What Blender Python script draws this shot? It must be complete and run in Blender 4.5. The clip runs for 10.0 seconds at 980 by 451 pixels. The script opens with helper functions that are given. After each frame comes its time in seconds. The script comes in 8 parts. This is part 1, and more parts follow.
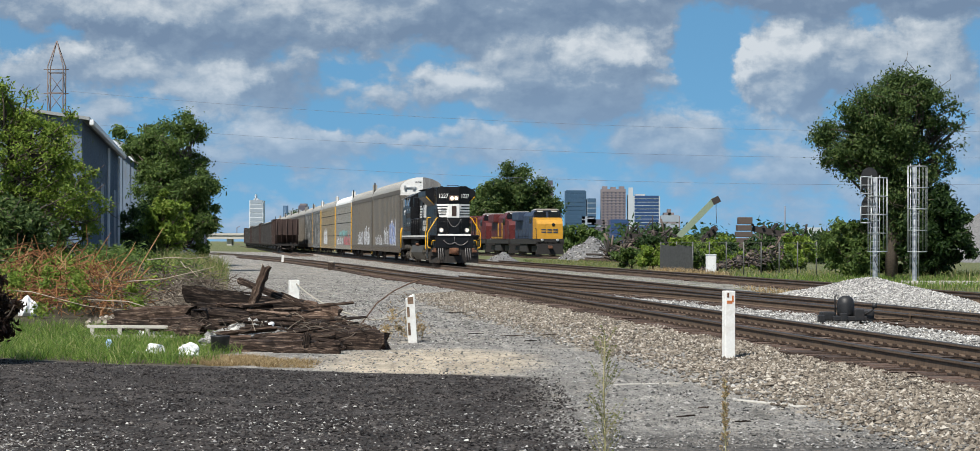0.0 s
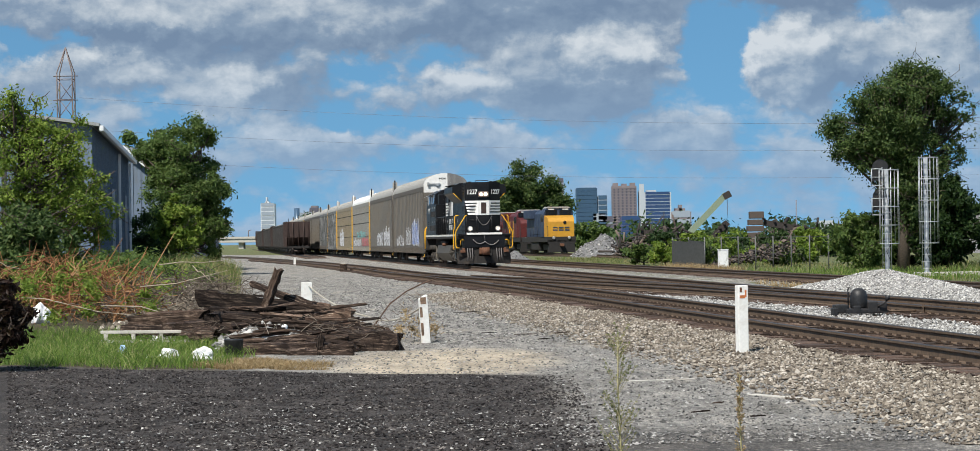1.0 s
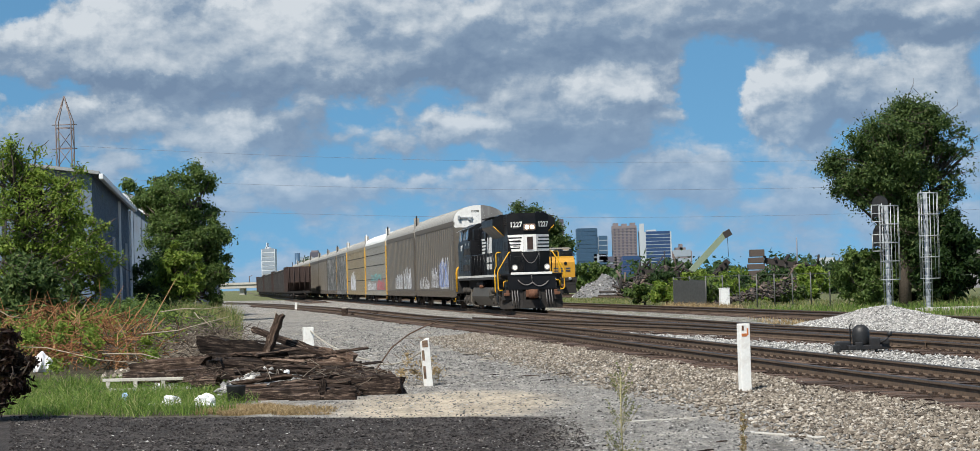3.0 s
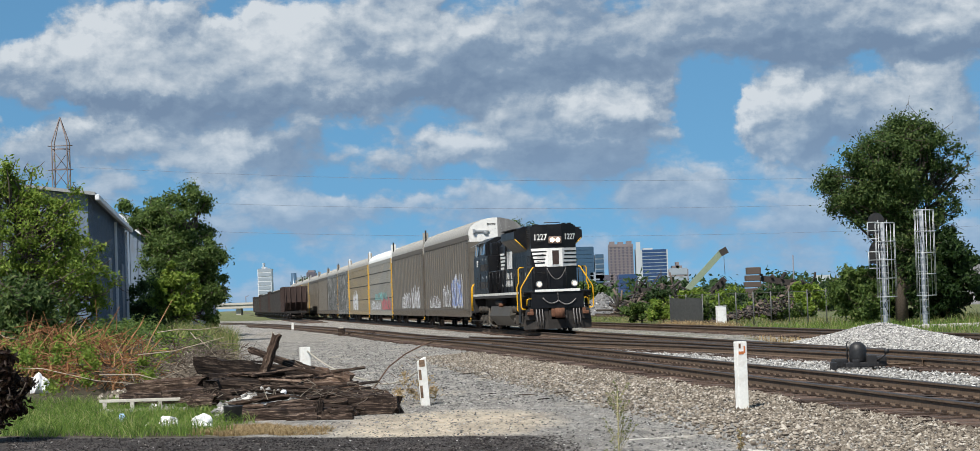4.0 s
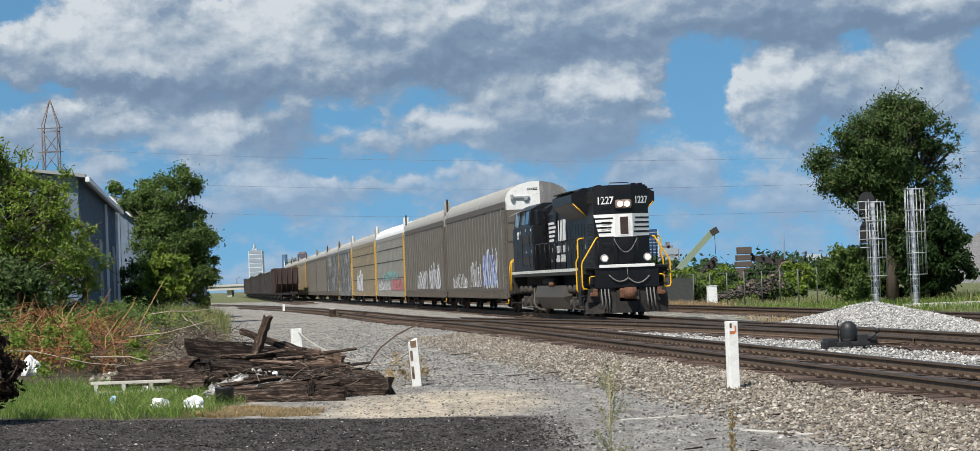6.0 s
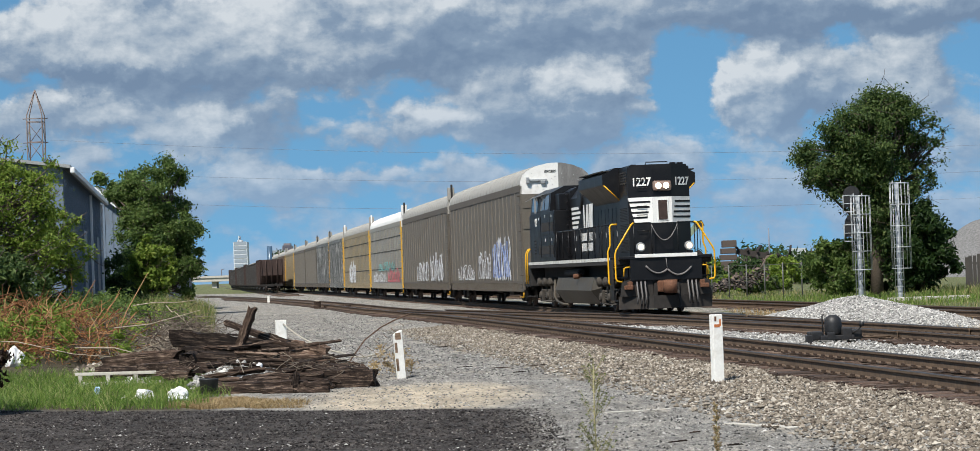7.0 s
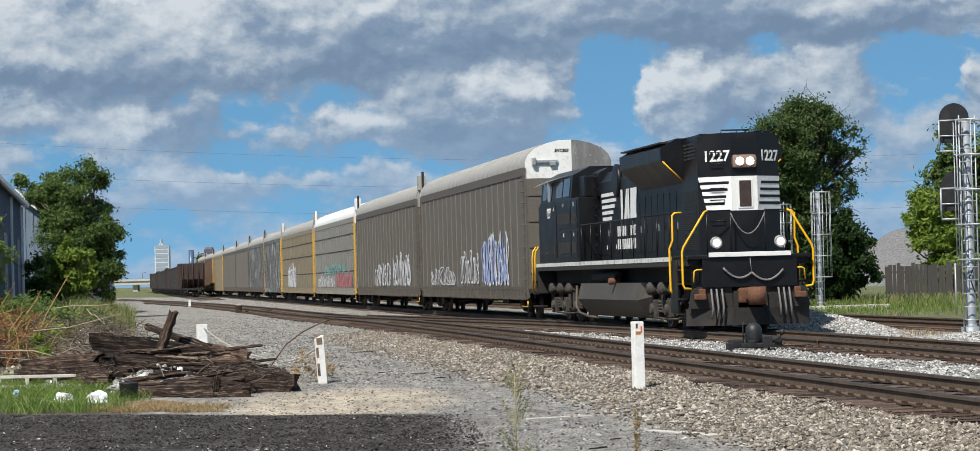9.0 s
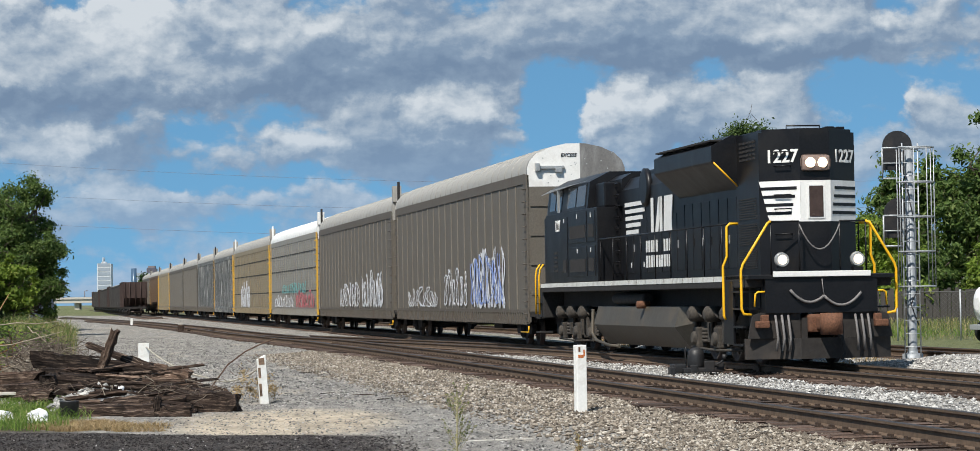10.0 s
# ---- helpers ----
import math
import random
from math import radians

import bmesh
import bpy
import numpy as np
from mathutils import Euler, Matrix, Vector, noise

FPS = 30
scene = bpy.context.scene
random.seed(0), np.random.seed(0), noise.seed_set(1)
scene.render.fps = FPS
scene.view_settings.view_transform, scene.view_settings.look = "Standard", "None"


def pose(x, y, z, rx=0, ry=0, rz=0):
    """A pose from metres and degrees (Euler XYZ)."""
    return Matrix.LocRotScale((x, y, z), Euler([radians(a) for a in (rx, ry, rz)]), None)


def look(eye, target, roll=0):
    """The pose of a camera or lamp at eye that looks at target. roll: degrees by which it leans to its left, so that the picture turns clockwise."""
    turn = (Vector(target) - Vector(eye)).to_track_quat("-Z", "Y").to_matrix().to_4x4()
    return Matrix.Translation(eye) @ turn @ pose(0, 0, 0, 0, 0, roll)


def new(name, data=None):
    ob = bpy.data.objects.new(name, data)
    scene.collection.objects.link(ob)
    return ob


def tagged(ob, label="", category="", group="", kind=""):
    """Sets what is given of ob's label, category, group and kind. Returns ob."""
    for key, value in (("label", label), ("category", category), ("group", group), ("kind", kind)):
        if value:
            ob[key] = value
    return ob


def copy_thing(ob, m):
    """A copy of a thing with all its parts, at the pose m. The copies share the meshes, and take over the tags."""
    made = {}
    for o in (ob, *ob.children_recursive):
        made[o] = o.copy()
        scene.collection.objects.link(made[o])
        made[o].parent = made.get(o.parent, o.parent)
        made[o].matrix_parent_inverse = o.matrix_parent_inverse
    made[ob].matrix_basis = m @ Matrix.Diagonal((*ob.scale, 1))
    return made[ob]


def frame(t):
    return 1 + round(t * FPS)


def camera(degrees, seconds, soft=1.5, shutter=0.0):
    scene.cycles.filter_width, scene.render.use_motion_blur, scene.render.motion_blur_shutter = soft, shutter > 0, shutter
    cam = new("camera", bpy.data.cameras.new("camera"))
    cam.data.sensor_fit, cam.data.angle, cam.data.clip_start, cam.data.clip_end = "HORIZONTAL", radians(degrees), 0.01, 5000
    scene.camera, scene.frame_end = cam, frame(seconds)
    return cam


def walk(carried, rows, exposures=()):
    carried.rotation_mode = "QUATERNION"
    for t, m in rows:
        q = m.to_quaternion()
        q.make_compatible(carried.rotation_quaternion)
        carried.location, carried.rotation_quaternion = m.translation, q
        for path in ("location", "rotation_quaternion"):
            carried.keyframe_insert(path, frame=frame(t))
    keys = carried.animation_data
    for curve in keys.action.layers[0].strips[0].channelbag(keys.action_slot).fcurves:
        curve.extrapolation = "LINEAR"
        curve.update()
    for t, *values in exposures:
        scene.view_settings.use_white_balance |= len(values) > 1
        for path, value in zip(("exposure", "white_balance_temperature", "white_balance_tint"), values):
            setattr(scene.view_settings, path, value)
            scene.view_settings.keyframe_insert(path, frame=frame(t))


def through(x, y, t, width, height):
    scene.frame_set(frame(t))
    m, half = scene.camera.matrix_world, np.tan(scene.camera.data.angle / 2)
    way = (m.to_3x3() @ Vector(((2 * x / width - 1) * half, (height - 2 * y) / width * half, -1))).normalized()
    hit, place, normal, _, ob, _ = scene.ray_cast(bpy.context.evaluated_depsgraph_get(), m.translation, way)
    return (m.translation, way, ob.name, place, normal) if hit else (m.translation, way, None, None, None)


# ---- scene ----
import itertools

EYE = Vector((0.0, 0.0, 1.77))
RAIL = 0.30            # top of the rails over the yard's ground

# seconds, yaw to the left, tilt up, lean to the right, in degrees
HELD = [
    (0.0, -0.000, 0.335, -0.160),
    (0.5, 0.142, 0.287, 0.384),
    (1.0, 0.263, 0.312, 0.855),
    (1.5, 0.285, 0.417, 1.294),
    (2.0, 0.302, 0.500, 1.420),
    (2.5, 0.281, 0.792, 1.610),
    (3.0, 0.251, 1.282, 1.728),
    (4.5, 0.088, 1.737, 2.123),
    (5.0, 0.030, 1.530, 2.201),
    (5.5, -0.018, 1.389, 2.230),
    (7.0, -0.381, 1.077, 2.010),
    (7.5, -0.996, 1.062, 1.929),
    (8.0, -1.208, 1.066, 1.832),
    (8.5, -1.603, 1.105, 1.742),
    (9.0, -2.169, 1.155, 1.568),
    (9.5, -2.723, 1.278, 1.253),
    (10.0, -3.471, 1.638, 0.951),
]


def aim(yaw, tilt, lean):
    a, e = radians(yaw), radians(tilt)
    way = Vector((-math.sin(a) * math.cos(e), math.cos(a) * math.cos(e), math.sin(e)))
    return look(EYE, EYE + way * 100, -lean)


cam = camera(22.32, 10.0, soft=0.8)
walk(cam, [(t, aim(a, b, c)) for t, a, b, c in HELD])

# the main line: a straight track; s runs along it away from the camera, lat to its right
ORIGIN = Vector((9.53, 48.38, 0))
ALONG = Vector((-0.11453, 0.99342, 0))
ASIDE = Vector((0.99342, 0.11453, 0))
TURN = math.degrees(math.atan2(0.11453, 0.99342))


def on_line(s, lat=0.0, z=0.0):
    return ORIGIN + ALONG * s + ASIDE * lat + Vector((0, 0, z))


def lat_of(x, y):
    return (Vector((x, y, 0)) - ORIGIN).dot(ASIDE)


# ---- sky and sun ----
SUN_TO = Vector((-0.36, -0.58, 0.88)).normalized()
sun = new("sun", bpy.data.lights.new("sun", "SUN"))
sun.data.energy, sun.data.angle, sun.data.color = 5.0, radians(0.53), (1.0, 0.955, 0.88)
sun.matrix_world = look(SUN_TO * 300, (0, 0, 0))


class Nodes:
    """Short hand for node trees."""

    def __init__(self, tree):
        self.tree = tree
        self.tree.nodes.clear()

    def add(self, kind, values=(), **fields):
        n = self.tree.nodes.new(kind)
        for k, v in fields.items():
            setattr(n, k, v)
        for k, v in dict(values).items():
            if isinstance(v, bpy.types.NodeSocket):
                self.tree.links.new(v, n.inputs[k])
            else:
                n.inputs[k].default_value = v
        return n

    def math(self, op, a, b=0.0, c=0.0, clamp=False):
        n = self.add("ShaderNodeMath", {0: a, 1: b, 2: c}, operation=op, use_clamp=clamp)
        return n.outputs[0]

    def vec(self, op, a, b=(0, 0, 0)):
        return self.add("ShaderNodeVectorMath", {0: a, 1: b}, operation=op).outputs[0]

    def noise(self, vector, scale, detail=4.0, rough=0.55, distortion=0.0):
        n = self.add("ShaderNodeTexNoise", {"Vector": vector, "Scale": scale, "Detail": detail, "Roughness": rough, "Distortion": distortion})
        return n.outputs[0]

    def ramp(self, fac, *stops):
        n = self.add("ShaderNodeValToRGB", {"Fac": fac})
        el = n.color_ramp.elements
        while len(el) < len(stops):
            el.new(0.5)
        for e, (pos, col) in zip(el, stops):
            e.position = pos
            e.color = (*col, 1) if len(col) == 3 else col
        return n.outputs[0]

    def step(self, value, lo, hi):
        n = self.add("ShaderNodeMapRange", {0: value, 1: lo, 2: hi, 3: 0.0, 4: 1.0}, interpolation_type="SMOOTHSTEP")
        return n.outputs[0]

    def mix(self, fac, a, b, blend="MIX"):
        n = self.add("ShaderNodeMix", {"Factor": fac}, data_type="RGBA", blend_type=blend)
        for slot, v in ((6, a), (7, b)):
            if isinstance(v, bpy.types.NodeSocket):
                self.tree.links.new(v, n.inputs[slot])
            else:
                n.inputs[slot].default_value = (*v, 1) if len(v) == 3 else v
        return n.outputs[2]


def blobs(n, az, el, rows):
    """The sum of soft ellipses on the sky."""
    total = None
    for a, e, w, h, k in rows:
        u = n.math("MULTIPLY_ADD", az, 1 / w, -a / w)
        v = n.math("MULTIPLY_ADD", el, 1 / h, -e / h)
        r = n.math("ADD", n.math("MULTIPLY", u, u), n.math("MULTIPLY", v, v))
        blob = n.math("MULTIPLY", n.math("SUBTRACT", 1.0, r, clamp=True), k)
        total = blob if total is None else n.math("ADD", total, blob)
    return total


def cloud_group():
    """Cloud thickness and brightness towards a point of the sky, given in degrees: heaped puffs in large cumulus banks."""
    g = bpy.data.node_groups.new("cloud_thickness", "ShaderNodeTree")
    g.interface.new_socket("Way", in_out="INPUT", socket_type="NodeSocketVector")
    g.interface.new_socket("Thickness", in_out="OUTPUT", socket_type="NodeSocketFloat")
    g.interface.new_socket("Light", in_out="OUTPUT", socket_type="NodeSocketFloat")
    n = Nodes(g)
    way = n.add("NodeGroupInput").outputs[0]
    wob = n.add("ShaderNodeTexNoise", {"Vector": way, "Scale": 0.75, "Detail": 5.0, "Roughness": 0.6}).outputs[1]
    wob = n.vec("MULTIPLY", n.vec("SUBTRACT", wob, (0.5, 0.5, 0.5)), (2.6, 1.5, 0.0))
    bent = n.vec("ADD", way, wob)
    sep = n.add("ShaderNodeSeparateXYZ", {0: bent})
    mass = blobs(n, sep.outputs[0], sep.outputs[1], CLOUDS)
    light = blobs(n, sep.outputs[0], sep.outputs[1], BILLOWS)
    stretched = n.vec("MULTIPLY", n.vec("ADD", way, n.vec("MULTIPLY", wob, (0.25, 0.25, 0.0))), (0.8, 1.25, 1.0))
    puff = n.add("ShaderNodeTexVoronoi", {"Vector": stretched, "Scale": 0.85, "Detail": 4.0, "Roughness": 0.55, "Smoothness": 0.6}, feature="SMOOTH_F1", normalize=True).outputs[0]
    fine = n.noise(stretched, 0.6, 8.0, 0.56)
    t = n.math("ADD", n.math("MULTIPLY", n.math("SUBTRACT", 0.42, puff), 0.75), n.math("MULTIPLY", n.math("SUBTRACT", fine, 0.48), 2.3))
    t = n.math("ADD", n.math("SUBTRACT", t, 0.16), n.math("MULTIPLY", mass, 0.60))
    out = n.add("NodeGroupOutput")
    g.links.new(t, out.inputs[0])
    g.links.new(light, out.inputs[1])
    return g


# degrees to the right, degrees up, half width, half height, weight
CLOUDS = [
    (-6.9, 5.6, 6.2, 1.5, 1.0),
    (-8.9, 5.9, 2.7, 1.2, 0.5),
    (-2.2, 6.0, 2.9, 1.6, 0.7),
    (1.2, 5.5, 3.9, 1.6, 1.0),
    (7.6, 6.2, 5.5, 1.2, 1.0),
    (1.2, 3.7, 3.1, 1.1, 1.0),
    (2.9, 4.5, 1.7, 0.8, 0.6),
    (7.2, 4.0, 2.3, 1.1, 1.0),
    (10.1, 4.2, 1.9, 1.1, 0.8),
    (-6.1, 3.7, 2.9, 0.8, 0.7),
    (-8.7, 4.0, 1.3, 0.6, 0.5),
    (11.3, 6.0, 3.7, 1.3, 0.9),
    (6.6, 3.9, 1.7, 0.9, 0.5),
    (13.8, 3.9, 1.2, 0.9, 0.6),
    (-10.7, 3.7, 1.7, 0.9, 0.5),
    (-2.4, 2.2, 3.7, 0.6, 0.5),
    (3.8, 2.3, 3.7, 0.6, 0.4),
    (6.7, 1.7, 2.3, 0.6, 0.4),
    (-10.7, 6.7, 1.9, 0.9, -0.6),
    (-6.0, 7.0, 0.9, 0.5, -0.6),
    (-0.3, 6.5, 1.1, 0.5, -0.6),
    (-9.8, 4.7, 2.2, 0.4, -0.6),
    (5.1, 4.0, 1.0, 0.9, -0.6),
    (-3.2, 4.0, 1.0, 0.6, -0.5),
    (13.0, 6.6, 0.9, 0.7, -0.6),
    (12.4, 4.5, 1.0, 0.6, -0.6),
    (-2.6, 2.7, 1.7, 0.4, -0.5),
]
# bright heads and grey bases of the same clouds
BILLOWS = [
    (-9.0, 6.1, 1.7, 1.0, 1.0),
    (-5.0, 6.3, 1.7, 0.9, 0.9),
    (-7.3, 5.6, 1.6, 0.7, 0.6),
    (-2.2, 6.4, 1.3, 0.6, 0.8),
    (-0.6, 3.8, 1.1, 0.5, 1.0),
    (2.6, 4.5, 1.3, 0.6, 1.0),
    (6.3, 4.3, 1.2, 0.6, 1.0),
    (-5.9, 3.8, 0.9, 0.5, 1.0),
    (10.1, 4.6, 1.2, 0.6, 0.8),
    (-8.5, 4.0, 1.0, 0.4, 0.6),
    (11.4, 6.1, 1.7, 0.7, 0.4),
    (-3.1, 5.1, 1.3, 0.6, 0.3),
    (4.4, 3.0, 0.7, 0.4, 0.6),
    (-5.5, 2.5, 0.9, 0.3, 0.7),
    (-6.3, 4.6, 4.9, 0.5, -0.9),
    (-3.1, 6.0, 0.8, 0.5, -0.8),
    (0.3, 5.1, 4.0, 0.8, -0.8),
    (3.4, 6.0, 2.6, 0.8, -0.5),
    (7.1, 5.4, 5.5, 0.5, -0.7),
    (1.7, 3.2, 2.3, 0.5, -0.8),
    (8.4, 3.5, 1.6, 0.5, -0.7),
    (-4.5, 3.4, 1.3, 0.6, -0.8),
    (11.0, 5.5, 3.2, 0.6, -0.5),
]

world = bpy.data.worlds.new("day")
scene.world = world
world.use_nodes = True
n = Nodes(world.node_tree)
way = n.add("ShaderNodeTexCoord").outputs["Generated"]
sky = n.add("ShaderNodeTexSky", sky_type="NISHITA", sun_disc=False, sun_elevation=math.asin(SUN_TO.z),
            sun_rotation=math.atan2(SUN_TO.x, SUN_TO.y), air_density=1.0, dust_density=0.3, ozone_density=2.0)
n.tree.links.new(n.vec("NORMALIZE", n.vec("ADD", way, (0, 0, 0.22))), sky.inputs[0])
group = cloud_group()
sep = n.add("ShaderNodeSeparateXYZ", {0: way})
spot = n.add("ShaderNodeCombineXYZ", {0: n.math("MULTIPLY", n.math("ARCTAN2", sep.outputs[0], sep.outputs[1]), 57.2958), 1: n.math("MULTIPLY", n.math("ARCSINE", sep.outputs[2]), 57.2958), 2: 0.0}).outputs[0]
here = n.add("ShaderNodeGroup", node_tree=group)
n.tree.links.new(spot, here.inputs[0])
above = n.add("ShaderNodeGroup", node_tree=group)
n.tree.links.new(n.vec("ADD", spot, (-0.10, 0.22, 0.0)), above.inputs[0])
thick, over = here.outputs[0], above.outputs[0]
cover = n.step(thick, -0.22, 0.20)
rise = n.math("SUBTRACT", thick, over)
soft = n.noise(n.vec("MULTIPLY", spot, (1.0, 1.6, 1.0)), 0.35, 5.0, 0.5)
lit = n.math("ADD", n.math("MULTIPLY_ADD", rise, 0.85, 0.43), n.math("MULTIPLY", n.math("SUBTRACT", soft, 0.47), 0.9))
lit = n.math("ADD", lit, n.math("MULTIPLY", here.outputs[1], 0.34))
cloud = n.ramp(lit, (0.02, (0.150, 0.210, 0.305)), (0.34, (0.205, 0.272, 0.365)), (0.60, (0.355, 0.412, 0.475)), (0.92, (0.560, 0.595, 0.625)))
height = n.add("ShaderNodeSeparateXYZ", {0: way}).outputs[2]
low = n.step(height, 0.085, 0.005)
cloud = n.mix(n.math("MULTIPLY", low, 0.70), cloud, (0.235, 0.365, 0.535))
blue = n.mix(1.0, sky.outputs[0], (0.066, 0.100, 0.104), "MULTIPLY")
both = n.mix(n.math("MULTIPLY", cover, 0.93), blue, cloud)
bg = n.add("ShaderNodeBackground", {"Color": both, "Strength": 1.0})
out = n.add("ShaderNodeOutputWorld", {"Surface": bg.outputs[0]})
scene.view_settings.exposure = 0.28

# ---- materials ----
def material(name, colour, rough=0.7, metal=0.0, spread=0.25, grain=40.0, stain=2.0, bump=0.15, dirt=None, dirt_amount=0.4, per_object=0.0, spec=0.4, coords="Object"):
    """A painted, stained or weathered surface: fine grain, large stains, dirt, relief."""
    m = bpy.data.materials.new(name)
    m.use_nodes = True
    n = Nodes(m.node_tree)
    co = n.add("ShaderNodeTexCoord").outputs[coords] if coords != "World" else n.add("ShaderNodeNewGeometry").outputs["Position"]
    fine = n.noise(co, grain, 5.0, 0.6)
    large = n.noise(co, stain, 4.0, 0.6, 0.4)
    dark = tuple(c * (1 - spread) for c in colour)
    light = tuple(min(1, c * (1 + spread)) for c in colour)
    col = n.mix(n.step(fine, 0.25, 0.75), dark, light)
    if dirt:
        col = n.mix(n.math("MULTIPLY", n.step(large, 0.45, 0.72), dirt_amount), col, dirt)
    if per_object:
        rnd = n.add("ShaderNodeObjectInfo").outputs["Random"]
        val = n.math("MULTIPLY_ADD", rnd, 2 * per_object, 1 - per_object)
        hsv = n.add("ShaderNodeHueSaturation", {"Color": col, "Value": val})
        col = hsv.outputs[0]
    r = n.math("MULTIPLY_ADD", large, 0.25, rough - 0.12)
    bs = n.add("ShaderNodeBsdfPrincipled", {"Base Color": col, "Roughness": r, "Metallic": metal, "Specular IOR Level": spec})
    if bump:
        b = n.add("ShaderNodeBump", {"Strength": bump, "Distance": 0.02, "Height": fine})
        n.tree.links.new(b.outputs[0], bs.inputs["Normal"])
    n.add("ShaderNodeOutputMaterial", {"Surface": bs.outputs[0]})
    return m


def island_material(name, stops, rough=0.9, grain=60.0, bump=0.3, sheen=0.0, through_light=0.0):
    """Many loose pieces in one mesh, each with its own tone."""
    m = bpy.data.materials.new(name)
    m.use_nodes = True
    n = Nodes(m.node_tree)
    rnd = n.add("ShaderNodeNewGeometry").outputs["Random Per Island"]
    col = n.ramp(rnd, *stops)
    co = n.add("ShaderNodeTexCoord").outputs["Object"]
    fine = n.noise(co, grain, 3.0)
    col = n.mix(0.5, col, n.ramp(fine, (0.3, (0.55, 0.55, 0.55)), (0.7, (1.0, 1.0, 1.0))), "MULTIPLY")
    bs = n.add("ShaderNodeBsdfPrincipled", {"Base Color": col, "Roughness": rough, "Specular IOR Level": 0.25})
    if through_light:
        tr = n.add("ShaderNodeBsdfTranslucent", {"Color": col})
        bs = n.add("ShaderNodeMixShader", {0: through_light, 1: bs.outputs[0], 2: tr.outputs[0]})
    elif bump:
        b = n.add("ShaderNodeBump", {"Strength": bump, "Distance": 0.02, "Height": fine})
        n.tree.links.new(b.outputs[0], bs.inputs["Normal"])
    n.add("ShaderNodeOutputMaterial", {"Surface": bs.outputs[0]})
    return m


def glow(name, colour, strength):
    m = bpy.data.materials.new(name)
    m.use_nodes = True
    n = Nodes(m.node_tree)
    e = n.add("ShaderNodeEmission", {"Color": (*colour, 1), "Strength": strength})
    n.add("ShaderNodeOutputMaterial", {"Surface": e.outputs[0]})
    return m


# ---- mesh kit ----
def mesh_of(name, bm, mat):
    me = bpy.data.meshes.new(name)
    bm.to_mesh(me)
    bm.free()
    for m in (mat if isinstance(mat, (list, tuple)) else [mat]):
        me.materials.append(m)
    return me


def part(name, bm, mat, parent=None, label="", at=None):
    ob = new(name, mesh_of(name, bm, mat))
    if parent:
        ob.parent = parent
    if at is not None:
        ob.matrix_basis = at
    if label:
        tagged(ob, label)
    return ob


def thing(name, label, category, at=Matrix(), group="", kind=""):
    ob = new(name)
    ob.empty_display_size = 0.3
    ob.matrix_basis = at
    return tagged(ob, label, category, group, kind)


def block(bm, x0, x1, y0, y1, z0, z1, bevel=0.0, taper=None):
    """A box between the given faces; taper: (dx, dy) by which each upper edge is drawn in."""
    tx, ty = taper or (0, 0)
    co = [(x0, y0, z0), (x1, y0, z0), (x1, y1, z0), (x0, y1, z0), (x0 + tx, y0 + ty, z1), (x1 - tx, y0 + ty, z1), (x1 - tx, y1 - ty, z1), (x0 + tx, y1 - ty, z1)]
    v = [bm.verts.new(c) for c in co]
    fs = [bm.faces.new([v[i] for i in f]) for f in ((3, 2, 1, 0), (4, 5, 6, 7), (0, 1, 5, 4), (1, 2, 6, 5), (2, 3, 7, 6), (3, 0, 4, 7))]
    if bevel:
        edges = list({e for f in fs for e in f.edges})
        bmesh.ops.bevel(bm, geom=edges, offset=bevel, segments=2, affect="EDGES", profile=0.6)
    return bm


def box(x0, x1, y0, y1, z0, z1, bevel=0.0, taper=None):
    return block(bmesh.new(), x0, x1, y0, y1, z0, z1, bevel, taper)


def tube(bm, points, radius, sides=8, closed_ends=True, taper=None):
    """A round bar through the points; taper: one radius for each point."""
    pts = [Vector(p) for p in points]
    rings = []
    up = None
    for i, p in enumerate(pts):
        d = (pts[min(i + 1, len(pts) - 1)] - pts[max(i - 1, 0)]).normalized()
        if up is None:
            up = d.orthogonal().normalized()
        side = d.cross(up)
        if side.length < 1e-5:
            side = d.orthogonal()
        side.normalize()
        up = side.cross(d).normalized()
        r = taper[i] if taper else radius
        rings.append([bm.verts.new(p + (side * math.cos(a) + up * math.sin(a)) * r) for a in (math.tau * k / sides for k in range(sides))])
    for a, b in zip(rings, rings[1:]):
        for k in range(sides):
            f = bm.faces.new((a[k], a[(k + 1) % sides], b[(k + 1) % sides], b[k]))
            f.smooth = True
    if closed_ends:
        bm.faces.new(rings[0][::-1])
        bm.faces.new(rings[-1])
    return bm


def prism(bm, outline, axis, a, b):
    """An outline of 2D points drawn out along an axis from a to b. x: (y, z); y: (x, z); z: (x, y)."""
    def place(p, w):
        return {"x": (w, p[0], p[1]), "y": (p[0], w, p[1]), "z": (p[0], p[1], w)}[axis]
    lo = [bm.verts.new(place(p, a)) for p in outline]
    hi = [bm.verts.new(place(p, b)) for p in outline]
    k = len(outline)
    fs = [bm.faces.new(lo), bm.faces.new(hi[::-1])]
    for i in range(k):
        fs.append(bm.faces.new((lo[i], hi[i], hi[(i + 1) % k], lo[(i + 1) % k])))
    bmesh.ops.recalc_face_normals(bm, faces=fs)
    return bm


